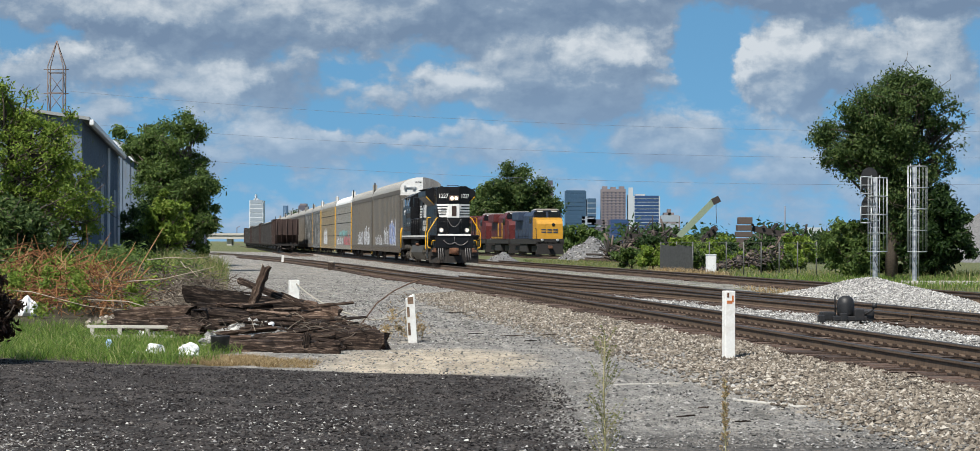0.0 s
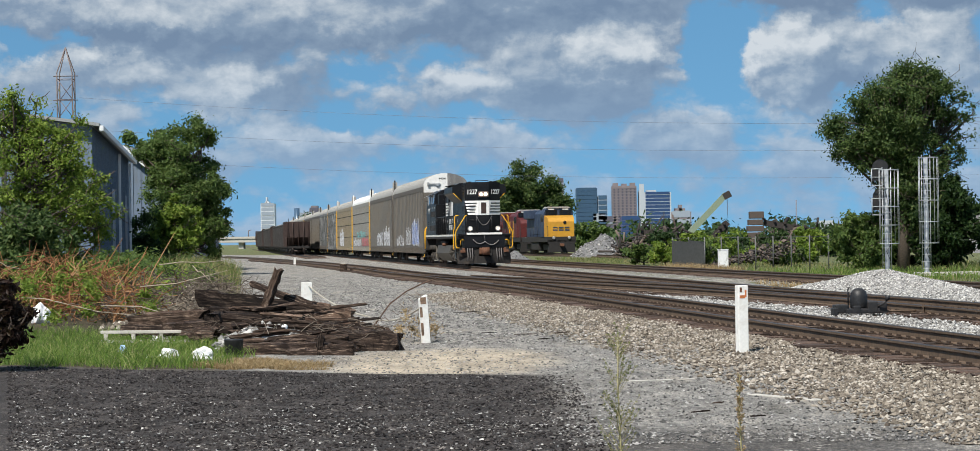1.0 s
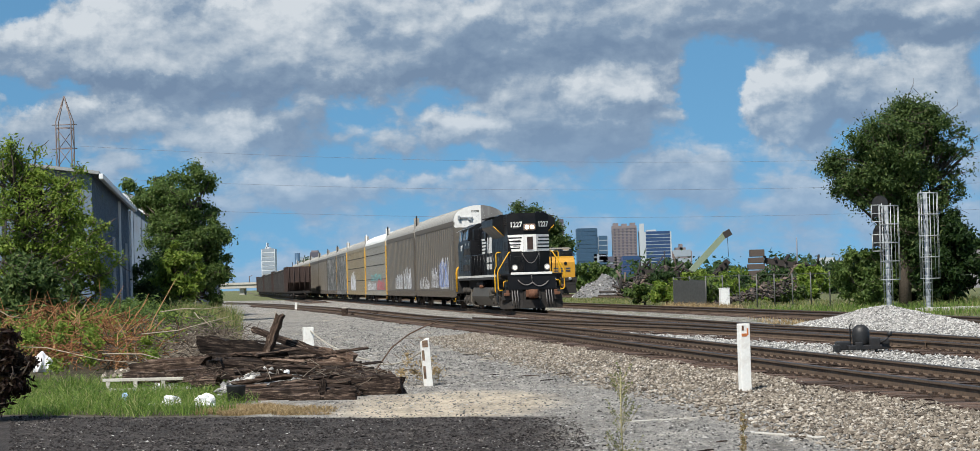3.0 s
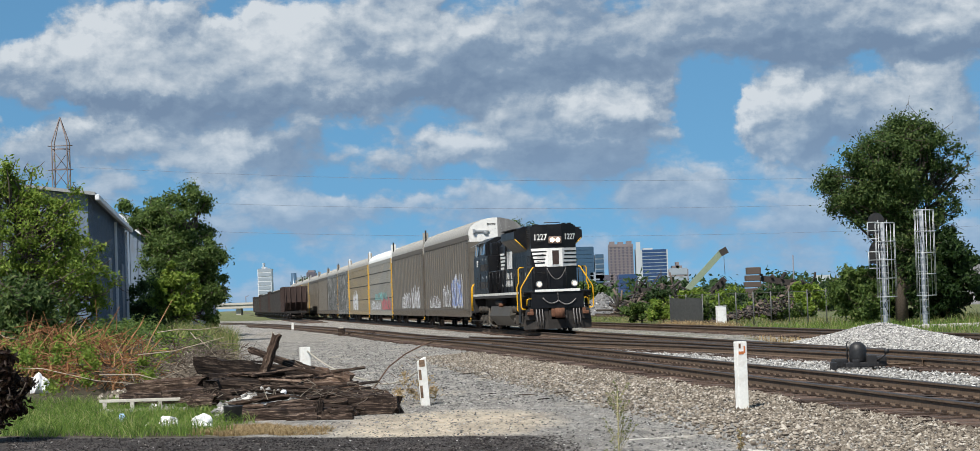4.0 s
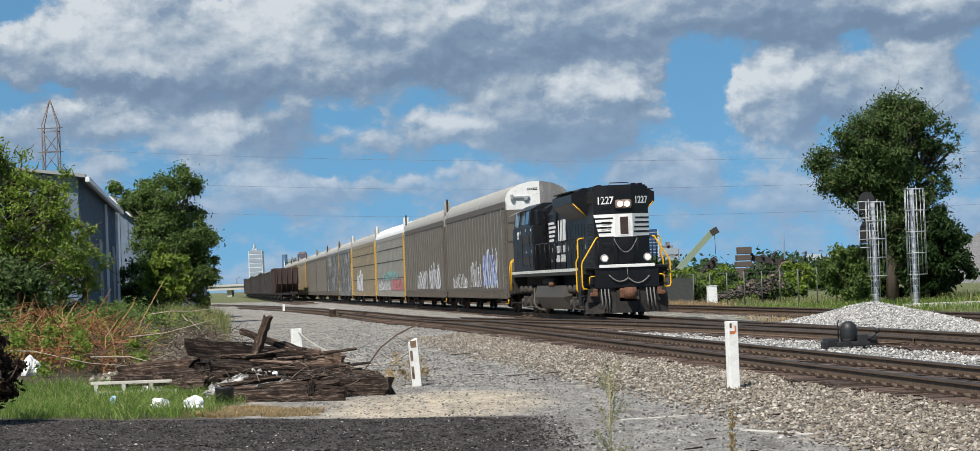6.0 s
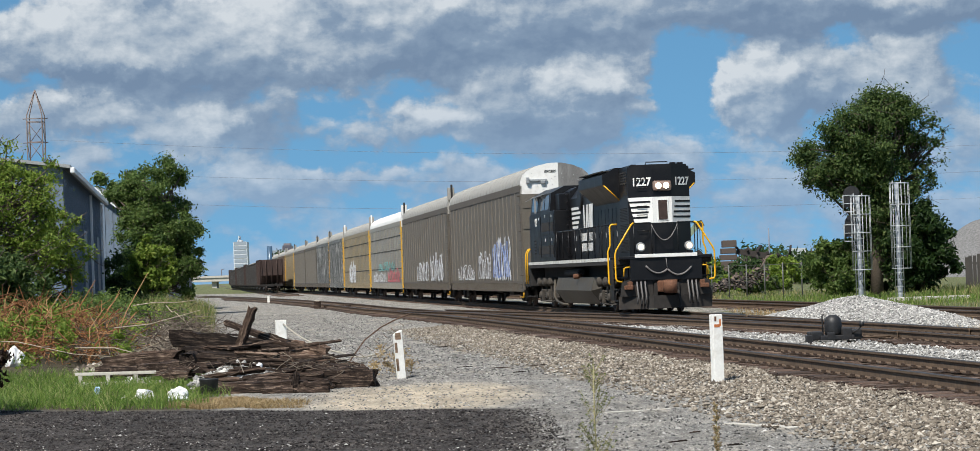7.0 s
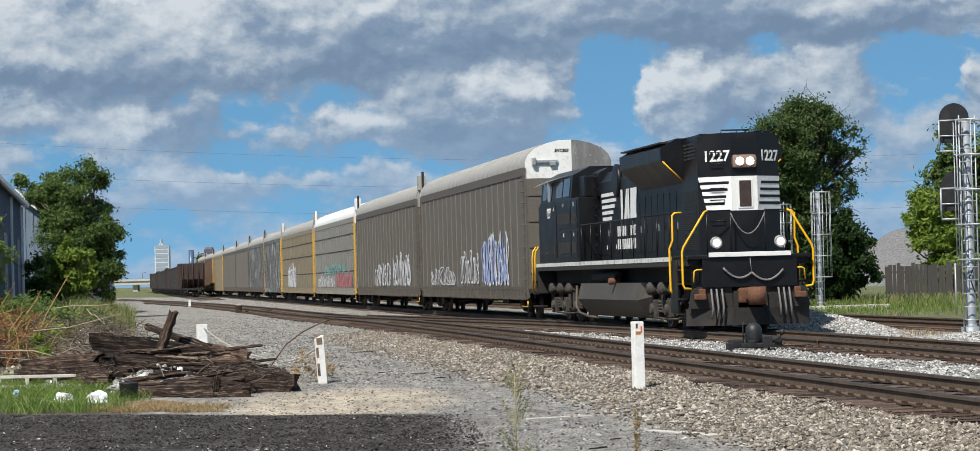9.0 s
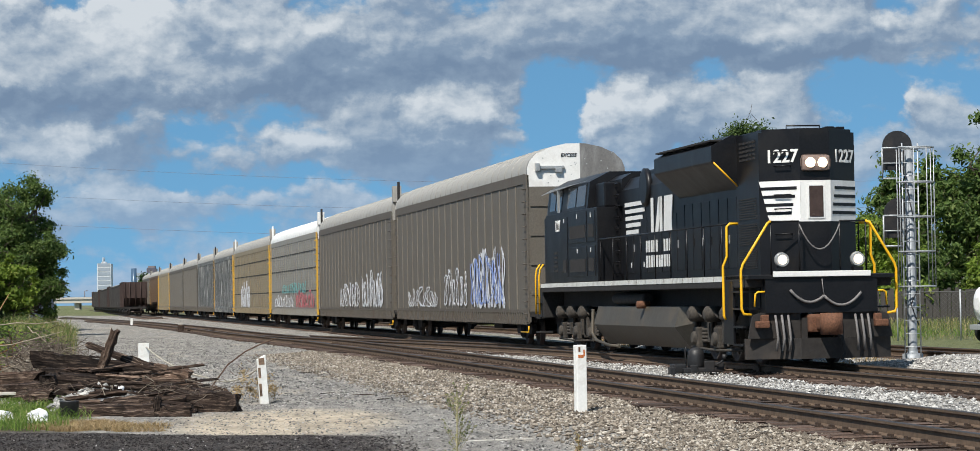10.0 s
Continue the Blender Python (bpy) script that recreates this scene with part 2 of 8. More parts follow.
def lathe(bm, profile, centre, axis="x", sides=20):
    """A turned piece: profile of (radius, distance along the axis)."""
    c = Vector(centre)
    rings = []
    for r, w in profile:
        ring = []
        for k in range(sides):
            a = math.tau * k / sides
            u, v = r * math.cos(a), r * math.sin(a)
            ring.append(bm.verts.new(c + Vector({"x": (w, u, v), "y": (u, w, v), "z": (u, v, w)}[axis])))
        rings.append(ring)
    fs = []
    for a, b in zip(rings, rings[1:]):
        for k in range(sides):
            fs.append(bm.faces.new((a[k], b[k], b[(k + 1) % sides], a[(k + 1) % sides])))
            fs[-1].smooth = True
    fs.append(bm.faces.new(rings[0]))
    fs.append(bm.faces.new(rings[-1][::-1]))
    bmesh.ops.recalc_face_normals(bm, faces=fs)
    return bm


def raw(name, verts, faces, mat, parent=None, label="", smooth=False):
    me = bpy.data.meshes.new(name)
    me.from_pydata(verts, [], faces)
    me.materials.append(mat)
    if smooth:
        me.polygons.foreach_set("use_smooth", [True] * len(me.polygons))
    me.update()
    ob = new(name, me)
    if parent:
        ob.parent = parent
    if label:
        tagged(ob, label)
    return ob


OCTA_V = np.array([(1, 0, 0), (0, 1, 0), (-1, 0, 0), (0, -1, 0), (0, 0, 1), (0, 0, -1)], float)
OCTA_F = np.array([(0, 1, 4), (1, 2, 4), (2, 3, 4), (3, 0, 4), (1, 0, 5), (2, 1, 5), (3, 2, 5), (0, 3, 5)])


def stones(name, places, sizes, mat, rng, flat=0.7):
    """Broken stones, eight faces each, as one mesh."""
    k = len(places)
    v = OCTA_V[None] * np.array([1, 1, flat]) + rng.normal(0, 0.22, (k, 6, 3))
    a = rng.uniform(0, math.tau, k)
    c, s = np.cos(a)[:, None], np.sin(a)[:, None]
    v = np.stack([v[..., 0] * c - v[..., 1] * s, v[..., 0] * s + v[..., 1] * c, v[..., 2]], -1)
    v = v * (np.asarray(sizes)[:, None, None]) * rng.uniform(0.7, 1.3, (k, 1, 3)) + np.asarray(places)[:, None, :]
    f = OCTA_F[None] + 6 * np.arange(k)[:, None, None]
    return raw(name, v.reshape(-1, 3).tolist(), f.reshape(-1, 3).tolist(), mat)


# ---- ground ----
def grade(y):
    """The yard falls gently away to the north."""
    return -0.0006 * max(0.0, y - 90.0)


def near_lat(s):
    """The siding beside the main line, which bends away from it beyond the turnout."""
    xs = (-80, 20, 40, 54, 70, 90, 110, 140, 180, 250, 400)
    ys = (-5.0, -5.0, -5.25, -5.7, -6.2, -6.4, -6.8, -7.8, -9.6, -14.0, -26.0)
    return float(np.interp(s, xs, ys))


def cross_lat(s):
    """The turnout's diverging track, from the main line to the siding."""
    xs = (-2, 8, 16, 24, 32, 42, 52, 62, 70)
    ys = (0.0, -0.12, -0.5, -1.15, -2.05, -3.4, -4.75, -5.8, -6.4)
    return float(np.interp(s, xs, ys))


def bed_height(x, y):
    """Ballast beds under the tracks and the low bank under the brush."""
    p = Vector((x, y, 0)) - ORIGIN
    s, lat = p.dot(ALONG), p.dot(ASIDE)
    z = 0.0
    near = near_lat(s)
    for c in (0.0, near):
        d = abs(lat - c)
        z = max(z, 0.085 * min(1.0, max(0.0, (3.0 - d) / 1.5)))
    if near < lat < 0:
        z = max(z, 0.085)
    d = abs(lat - 6.4)
    z = max(z, 0.10 * min(1.0, max(0.0, (3.2 - d) / 1.6)))
    bank = min(1.0, max(0.0, (-lat - 14.5) / 3.5)) * min(1.0, max(0.0, (y - 42.0) / 14.0))
    z += 0.55 * bank
    z += 0.035 * noise.noise((x * 0.35, y * 0.35, 0)) + 0.012 * noise.noise((x * 1.7, y * 1.7, 3))
    return z + grade(y)


def ground_material():
    m = bpy.data.materials.new("yard_ground")
    m.use_nodes = True
    n = Nodes(m.node_tree)
    pos = n.add("ShaderNodeNewGeometry").outputs["Position"]
    sep = n.add("ShaderNodeSeparateXYZ", {0: pos})
    x, y = sep.outputs[0], sep.outputs[1]
    flat = n.vec("MULTIPLY", pos, (1, 1, 0))
    wob = n.math("MULTIPLY", n.math("SUBTRACT", n.noise(flat, 0.55, 5.0, 0.65), 0.5), 3.2)
    wob2 = n.math("MULTIPLY", n.math("SUBTRACT", n.noise(flat, 2.6, 4.0, 0.6), 0.5), 1.1)
    lat = n.math("ADD", n.math("MULTIPLY", n.math("SUBTRACT", x, 9.53), 0.99342), n.math("MULTIPLY", n.math("SUBTRACT", y, 48.38), 0.11453))
    # crushed stone: cells with their own tone
    cell = n.add("ShaderNodeTexVoronoi", {"Vector": flat, "Scale": 30.0, "Randomness": 1.0})
    cell2 = n.add("ShaderNodeTexVoronoi", {"Vector": flat, "Scale": 75.0, "Randomness": 1.0})
    tone = n.add("ShaderNodeSeparateColor", {0: cell.outputs["Color"]}).outputs[0]
    tone2 = n.add("ShaderNodeSeparateColor", {0: cell2.outputs["Color"]}).outputs[1]
    both = n.math("ADD", n.math("MULTIPLY", tone, 0.5), n.math("MULTIPLY", tone2, 0.5))
    gravel = n.ramp(both, (0.1, (0.10, 0.096, 0.09)), (0.45, (0.24, 0.228, 0.212)), (0.75, (0.33, 0.312, 0.285)), (1.0, (0.55, 0.53, 0.49)))
    worn = n.noise(n.vec("MULTIPLY", flat, (1.0, 0.35, 1.0)), 0.8, 6.0, 0.65)
    gravel = n.mix(n.math("MULTIPLY", n.step(worn, 0.5, 0.7), 0.7), gravel, (0.36, 0.32, 0.265))
    dusty = n.noise(n.vec("MULTIPLY", flat, (1.0, 0.4, 1.0)), 1.6, 7.0, 0.72)
    gravel = n.mix(n.math("MULTIPLY", n.step(dusty, 0.5, 0.68), 0.6), gravel, (0.115, 0.11, 0.105))
    cell_tone = both
    # asphalt millings with pale chips
    tar = n.ramp(both, (0.0, (0.022, 0.019, 0.018)), (0.5, (0.056, 0.049, 0.046)), (0.85, (0.085, 0.076, 0.071)), (1.0, (0.16, 0.145, 0.135)))
    rough_patch = n.noise(n.vec("MULTIPLY", flat, (1.0, 0.5, 1.0)), 2.2, 7.0, 0.75)
    tar = n.mix(n.math("MULTIPLY", n.step(rough_patch, 0.48, 0.64), 0.75), tar, (0.024, 0.021, 0.020))
    chips = n.step(n.math("ADD", tone, n.math("MULTIPLY", n.noise(flat, 0.9, 4.0), 0.55)), 1.24, 1.30)
    chips = n.math("MULTIPLY", chips, n.step(n.math("ADD", y, wob), 29.0, 21.0))
    tar = n.mix(chips, tar, (0.40, 0.37, 0.33))
    edge_y = n.math("MULTIPLY_ADD", x, -0.50, 32.4)
    in_y = n.step(n.math("ADD", n.math("SUBTRACT", y, edge_y), n.math("MULTIPLY", wob2, 0.5)), 0.20, -0.20)
    right = n.math("MULTIPLY_ADD", n.math("SUBTRACT", y, 26.0), -0.02, 0.75)
    in_x = n.step(n.math("ADD", n.math("SUBTRACT", x, right), n.math("MULTIPLY", wob, 0.5)), 0.7, -0.5)
    near_strip = n.step(n.math("ADD", y, wob), 24.0, 21.0)
    strip_x = n.step(n.math("ADD", x, wob), 6.0, 2.0)
    tar_mask = n.math("MAXIMUM", n.math("MULTIPLY", in_y, in_x), n.math("MULTIPLY", n.math("MULTIPLY", near_strip, strip_x), 0.75))
    col = n.mix(tar_mask, gravel, tar)
    # pale sand in front of the timber pile
    px = n.math("MULTIPLY", n.math("ADD", x, 0.85), 0.62)
    py = n.math("MULTIPLY", n.math("SUBTRACT", y, 36.2), 0.23)
    sr = n.math("ADD", n.math("ADD", n.math("MULTIPLY", px, px), n.math("MULTIPLY", py, py)), n.math("MULTIPLY", wob2, 0.5))
    sand_mask = n.math("MULTIPLY", n.step(n.math("ADD", sr, n.math("MULTIPLY", wob, 0.25)), 1.5, 0.35), n.math("SUBTRACT", 1.0, in_y))
    sand = n.ramp(n.noise(flat, 14.0, 5.0), (0.3, (0.34, 0.285, 0.215)), (0.7, (0.52, 0.45, 0.36)))
    col = n.mix(sand_mask, col, sand)
    mottle = n.noise(n.vec("MULTIPLY", flat, (1.0, 0.28, 1.0)), 5.5, 8.0, 0.78)
    col = n.mix(1.0, col, n.ramp(mottle, (0.30, (0.50, 0.50, 0.50)), (0.48, (1.05, 1.05, 1.04)), (0.56, (1.18, 1.17, 1.15)), (0.70, (1.65, 1.62, 1.56))), "MULTIPLY")
    blotch = n.noise(n.vec("MULTIPLY", flat, (1.0, 0.22, 1.0)), 1.5, 7.0, 0.75)
    col = n.mix(1.0, col, n.ramp(blotch, (0.34, (0.66, 0.65, 0.63)), (0.5, (1.0, 1.0, 1.0)), (0.66, (1.28, 1.26, 1.22))), "MULTIPLY")
    # soil and litter under the brush
    bank = n.step(n.math("ADD", lat, wob2), -14.3, -15.4)
    far = n.math("SUBTRACT", 1.0, in_y)
    soil = n.ramp(n.noise(flat, 7.0, 6.0, 0.7), (0.3, (0.035, 0.030, 0.020)), (0.6, (0.10, 0.082, 0.052)), (0.8, (0.16, 0.13, 0.085)))
    col = n.mix(n.math("MULTIPLY", bank, far), col, soil)
    # grass and dirt far off and east of the yard
    east = n.step(n.math("ADD", lat, wob), 9.5, 11.0)
    west = n.step(n.math("ADD", lat, wob), -19.0, -22.0)
    away = n.step(n.math("ADD", y, n.math("MULTIPLY", wob, 8.0)), 330.0, 380.0)
    verge = n.math("MULTIPLY", n.step(n.math("ABSOLUTE", n.math("ADD", n.math("SUBTRACT", lat, 4.2), n.math("MULTIPLY", wob, 0.35))), 1.0, 0.6), n.math("MULTIPLY", n.step(y, 66.0, 74.0), n.step(n.noise(flat, 1.3, 5.0, 0.7), 0.50, 0.62)))
    grass = n.ramp(n.noise(flat, 3.0, 6.0, 0.7), (0.3, (0.05, 0.065, 0.018)), (0.55, (0.12, 0.14, 0.042)), (0.75, (0.26, 0.21, 0.11)))
    wild = n.math("MAXIMUM", n.math("MAXIMUM", east, verge), n.math("MAXIMUM", n.math("MULTIPLY", west, far), away))
    col = n.mix(n.math("MULTIPLY", wild, 0.85), col, grass)
    # oil and rust between the rails
    for c in (0.0, 6.4, -5.05):
        d = n.math("ABSOLUTE", n.math("SUBTRACT", lat, c))
        col = n.mix(n.math("MULTIPLY", n.step(n.math("ADD", d, n.math("MULTIPLY", wob2, 0.4)), 1.75, 1.1), n.math("MULTIPLY", n.step(y, 112.0, 96.0), 0.75) if c == -5.05 else 0.7), col, n.mix(n.step(cell_tone, 0.35, 0.8), (0.068, 0.053, 0.042), (0.21, 0.172, 0.138)))
    h = n.math("ADD", n.math("MULTIPLY", cell.outputs["Distance"], 0.7), n.math("MULTIPLY", n.noise(flat, 28.0, 5.0, 0.7), 0.6))
    bs = n.add("ShaderNodeBsdfPrincipled", {"Base Color": col, "Roughness": 0.92, "Specular IOR Level": 0.2})
    b = n.add("ShaderNodeBump", {"Strength": 0.8, "Distance": 0.06, "Height": h})
    n.tree.links.new(b.outputs[0], bs.inputs["Normal"])
    n.add("ShaderNodeOutputMaterial", {"Surface": bs.outputs[0]})
    return m


def build_ground():
    xs = np.concatenate([[-2600, -1200, -500, -250, -140, -90, -60, -40, -30], np.arange(-24, 28.1, 0.6), [32, 40, 55, 80, 130, 250, 500, 1200, 2600]])
    ys = np.concatenate([[-400, -150, -60, -20, 0, 8], np.arange(14, 110, 0.6), np.arange(112, 200, 3.0), [210, 230, 260, 300, 350, 420, 520, 700, 1000, 1600, 2600, 4300]])
    verts = [(x, y, bed_height(x, y)) for y in ys for x in xs]
    w = len(xs)
    faces = [(j * w + i, j * w + i + 1, (j + 1) * w + i + 1, (j + 1) * w + i) for j in range(len(ys) - 1) for i in range(w - 1)]
    g = raw("ground", verts, faces, ground_material(), smooth=True)
    tagged(g, "grey crushed-stone yard with dark asphalt millings and weedy edges", "ground", kind="structure")


build_ground()


# ---- tracks ----
rail_side = material("rusted_rail", (0.112, 0.075, 0.049), 0.8, 0.0, 0.3, 12, 1.2, 0.15, (0.060, 0.038, 0.026), 0.6)
rail_top = material("dark_rail_head", (0.050, 0.042, 0.038), 0.5, 0.3, 0.2, 20, 2, 0.05)
tie_wood = material("creosoted_tie", (0.070, 0.045, 0.034), 0.9, 0, 0.5, 22, 4, 0.6, (0.150, 0.112, 0.086), 0.6, per_object=0.5)
plate_steel = material("rusty_plate", (0.060, 0.040, 0.029), 0.8, 0.3, 0.3, 30, 6, 0.2)

RAIL_OUTLINE = [(-0.070, -0.17), (0.070, -0.17), (0.070, -0.158), (0.012, -0.140), (0.009, -0.050), (0.035, -0.036), (0.036, -0.008), (0.028, 0.0), (-0.028, 0.0), (-0.036, -0.008), (-0.035, -0.036), (-0.009, -0.050), (-0.012, -0.140), (-0.070, -0.158)]


def rail_bar(name, parent, line, offset, s0, s1, step=4.0):
    """One rail along line(s), offset sideways, rusty with a bright head."""
    k = max(2, int((s1 - s0) / step) + 1)
    ss = np.linspace(s0, s1, k)
    bm = bmesh.new()
    rings = []
    for s in ss:
        d = (line(s + 0.5) - line(s - 0.5))
        tilt = math.atan(d)
        aside = (ASIDE * math.cos(tilt) - ALONG * math.sin(tilt))
        base = on_line(s, line(s)) + aside * offset
        base.z = RAIL + grade(base.y)
        rings.append([bm.verts.new(base + aside * a + Vector((0, 0, b))) for a, b in RAIL_OUTLINE])
    m = len(RAIL_OUTLINE)
    for a, b in zip(rings, rings[1:]):
        for i in range(m):
            f = bm.faces.new((a[i], a[(i + 1) % m], b[(i + 1) % m], b[i]))
            f.material_index = 1 if i in (6, 7, 8) else 0
    bm.faces.new(rings[0])
    bm.faces.new(rings[-1])
    bmesh.ops.recalc_face_normals(bm, faces=bm.faces)
    return part(name, bm, [rail_side, rail_top], parent)


def tie_meshes():
    out = []
    rng = random.Random(5)
    for k in range(4):
        bm = box(-1.30, 1.30, -0.115, 0.115, -0.18, 0.0, 0.012)
        for v in bm.verts:
            v.co += Vector((rng.uniform(-0.05, 0.05) * (abs(v.co.x) > 1), rng.uniform(-0.012, 0.012), rng.uniform(-0.012, 0.012)))
        out.append(mesh_of("tie", bm, tie_wood))
    return out


TIES = tie_meshes()


def plate_mesh():
    bm = box(-0.17, 0.17, -0.09, 0.09, 0, 0.018)
    for x in (-0.10, 0.10):
        for y in (-0.05, 0.05):
            block(bm, x - 0.018, x + 0.018, y - 0.018, y + 0.018, 0.018, 0.045)
    return mesh_of("tie_plate", bm, plate_steel)


PLATE = plate_mesh()


def track(name, label, line, s0, s1, ties_to, tie_step=0.53, skip=None, plates_to=-100):
    t = thing(name, label, "railway track", kind="structure")
    for off in (-0.7535, 0.7535):
        rail_bar("rail", t, line, off, s0, s1)
    rng = random.Random(len(name))
    s = s0
    while s < ties_to:
        if not (skip and skip(s)):
            lat = line(s)
            p = on_line(s, lat + rng.uniform(-0.16, 0.10))
            ob = new("tie", rng.choice(TIES))
            ob.parent = t
            ob.matrix_basis = pose(p.x, p.y, RAIL - 0.172 + grade(p.y) + rng.uniform(-0.012, 0.006), 0, 0, TURN + rng.uniform(-1.2, 1.2))
            if s < plates_to:
                for off in (-0.7535, 0.7535):
                    q = on_line(s, lat + off)
                    pl = new("tie_plate", PLATE)
                    pl.parent = t
                    pl.matrix_basis = pose(q.x, q.y, RAIL - 0.170 + grade(q.y), 0, 0, TURN)
        s += tie_step * rng.uniform(0.96, 1.04)
    # ties too far off to be told apart
    v, f = [], []
    while s < min(s1, 300):
        c = on_line(s, line(s))
        z = RAIL - 0.172 + grade(c.y)
        k = len(v)
        for a, b, h in itertools.product((-1.3, 1.3), (-0.11, 0.11), (-0.16, 0.0)):
            q = c + ASIDE * a + ALONG * b
            v.append((q.x, q.y, z + h))
        f += [(k + 1, k + 3, k + 7, k + 5), (k, k + 1, k + 5, k + 4), (k, k + 2, k + 3, k + 1), (k + 4, k + 5, k + 7, k + 6)]
        s += 0.55
    if v:
        tagged(raw("ties", v, f, tie_wood, t), "rows of far wooden ties", kind="stuff")
    return t


track("track_main", "rusty main-line track on dark wooden ties", lambda s: 0.0, -48, 620, 78, plates_to=40)
track("track_siding", "rusty siding track on worn wooden ties", near_lat, -48, 330, 72, plates_to=45)
track("track_storage", "rusty storage track under parked hopper cars", lambda s: -4.3, 215, 700, 0)
track("track_east", "rusty yard track on wooden ties in gravel", lambda s: 6.4, -48, 330, 60)


def turnout():
    """The diverging rails of the turnout, with guard rails and frog."""
    t = thing("turnout", "rusty turnout rails crossing from the main line to the siding", "railway track", kind="structure")
    rail_bar("rail", t, cross_lat, -0.7535, 2, 68, 2.0)
    rail_bar("rail", t, cross_lat, 0.7535, 2, 56, 2.0)
    rail_bar("guard_rail", t, lambda s: cross_lat(s) + 0.12, 0.7535, 26, 32, 1.0)
    rail_bar("guard_rail", t, lambda s: -0.12, 0.7535, 22, 27, 1.0)
    rail_bar("guard_rail", t, lambda s: near_lat(s) + 0.12, -0.7535, 36, 42, 1.0)
    rng = random.Random(8)
    s = 9.0
    while s < 62:
        c = cross_lat(s)
        p = on_line(s + 0.26, c + rng.uniform(-0.2, 0.1))
        ob = new("tie", rng.choice(TIES))
        ob.parent = t
        ob.matrix_basis = pose(p.x, p.y, RAIL - 0.178 + grade(p.y), 0, 0, TURN)
        s += 0.54
    return t


turnout()


# ---- the freight train ----
black_paint = material("black_paint", (0.0070, 0.0070, 0.0082), 0.38, 0, 0.3, 25, 1.2, 0.05, (0.024, 0.022, 0.020), 0.4, spec=0.3)
white_paint = material("white_paint", (0.74, 0.73, 0.70), 0.5, 0, 0.06, 30, 2.5, 0.03, (0.50, 0.47, 0.42), 0.35)
sill_white = material("worn_white_sill", (0.60, 0.60, 0.56), 0.6, 0, 0.15, 20, 3, 0.05, (0.28, 0.26, 0.22), 0.5)
safety_yellow = material("safety_yellow", (0.80, 0.42, 0.012), 0.45, 0, 0.1, 20, 3, 0.03)
truck_grime = material("grimy_truck", (0.042, 0.036, 0.030), 0.85, 0, 0.45, 18, 4, 0.3, (0.10, 0.083, 0.065), 0.55)
tank_grime = material("grimy_tank", (0.060, 0.053, 0.042), 0.55, 0, 0.2, 12, 1.5, 0.08, (0.115, 0.092, 0.065), 0.55)
under_dark = material("dark_underframe", (0.022, 0.020, 0.019), 0.85, 0, 0.4, 20, 3, 0.2)
plow_steel = material("scuffed_plow", (0.022, 0.019, 0.017), 0.7, 0, 0.35, 9, 2, 0.15, (0.060, 0.045, 0.034), 0.5)
wheel_steel = material("wheel_steel", (0.10, 0.08, 0.07), 0.6, 0.5, 0.3, 20, 3, 0.1)
rust_orange = material("rusted_coupler", (0.13, 0.058, 0.032), 0.85, 0, 0.35, 25, 5, 0.3)
hose_grey = material("hose_grey", (0.16, 0.15, 0.145), 0.6, 0, 0.2, 30, 4, 0.05)
cab_glass = material("dark_cab_glass", (0.012, 0.014, 0.017), 0.08, 0, 0.1, 5, 1, 0.0, spec=0.8)
door_glass = material("brown_door_glass", (0.055, 0.035, 0.028), 0.25, 0, 0.2, 6, 2, 0.0)
chrome_dull = material("dull_silver", (0.45, 0.45, 0.44), 0.4, 0.6, 0.15, 30, 3, 0.05)
lamp_glow = glow("headlight_glow", (1.0, 0.82, 0.58), 4.0)
ditch_glow = glow("ditch_light_glow", (1.0, 0.86, 0.68), 1.3)

def lettering(name, text, size, mat, parent, m, label="", shear=0.0, squeeze=1.0, thick=0.004):
    """Raised painted characters, as a mesh."""
    cu = bpy.data.curves.new(name, "FONT")
    cu.body, cu.size, cu.extrude, cu.shear = text, size, thick, shear
    cu.align_x, cu.align_y = "CENTER", "CENTER"
    cu.offset = size * 0.022
    tmp = bpy.data.objects.new(name, cu)
    me = bpy.data.meshes.new_from_object(tmp)
    bpy.data.objects.remove(tmp)
    bpy.data.curves.remove(cu)
    me.transform(Matrix.Diagonal((squeeze, 1, 1, 1)))
    me.materials.clear()
    me.materials.append(mat)
    ob = new(name, me)
    ob.parent = parent
    ob.matrix_basis = m
    if label:
        tagged(ob, label)
    return ob


# a face that looks towards -x, so that writing on it reads from the yard
NEAR_SIDE = Matrix(((0, 0, -1, 0), (-1, 0, 0, 0), (0, 1, 0, 0), (0, 0, 0, 1)))
FRONT = Matrix(((1, 0, 0, 0), (0, 0, -1, 0), (0, 1, 0, 0), (0, 0, 0, 1)))


def bars(parent, name, mat, rects, x, label=""):
    """Flat painted shapes, 3 mm thick, on a side at x: (y0, y1, z0, z1)."""
    bm = bmesh.new()
    for y0, y1, z0, z1 in rects:
        block(bm, x - 0.004, x, min(y0, y1), max(y0, y1), z0, z1)
    return part(name, bm, mat, parent, label)


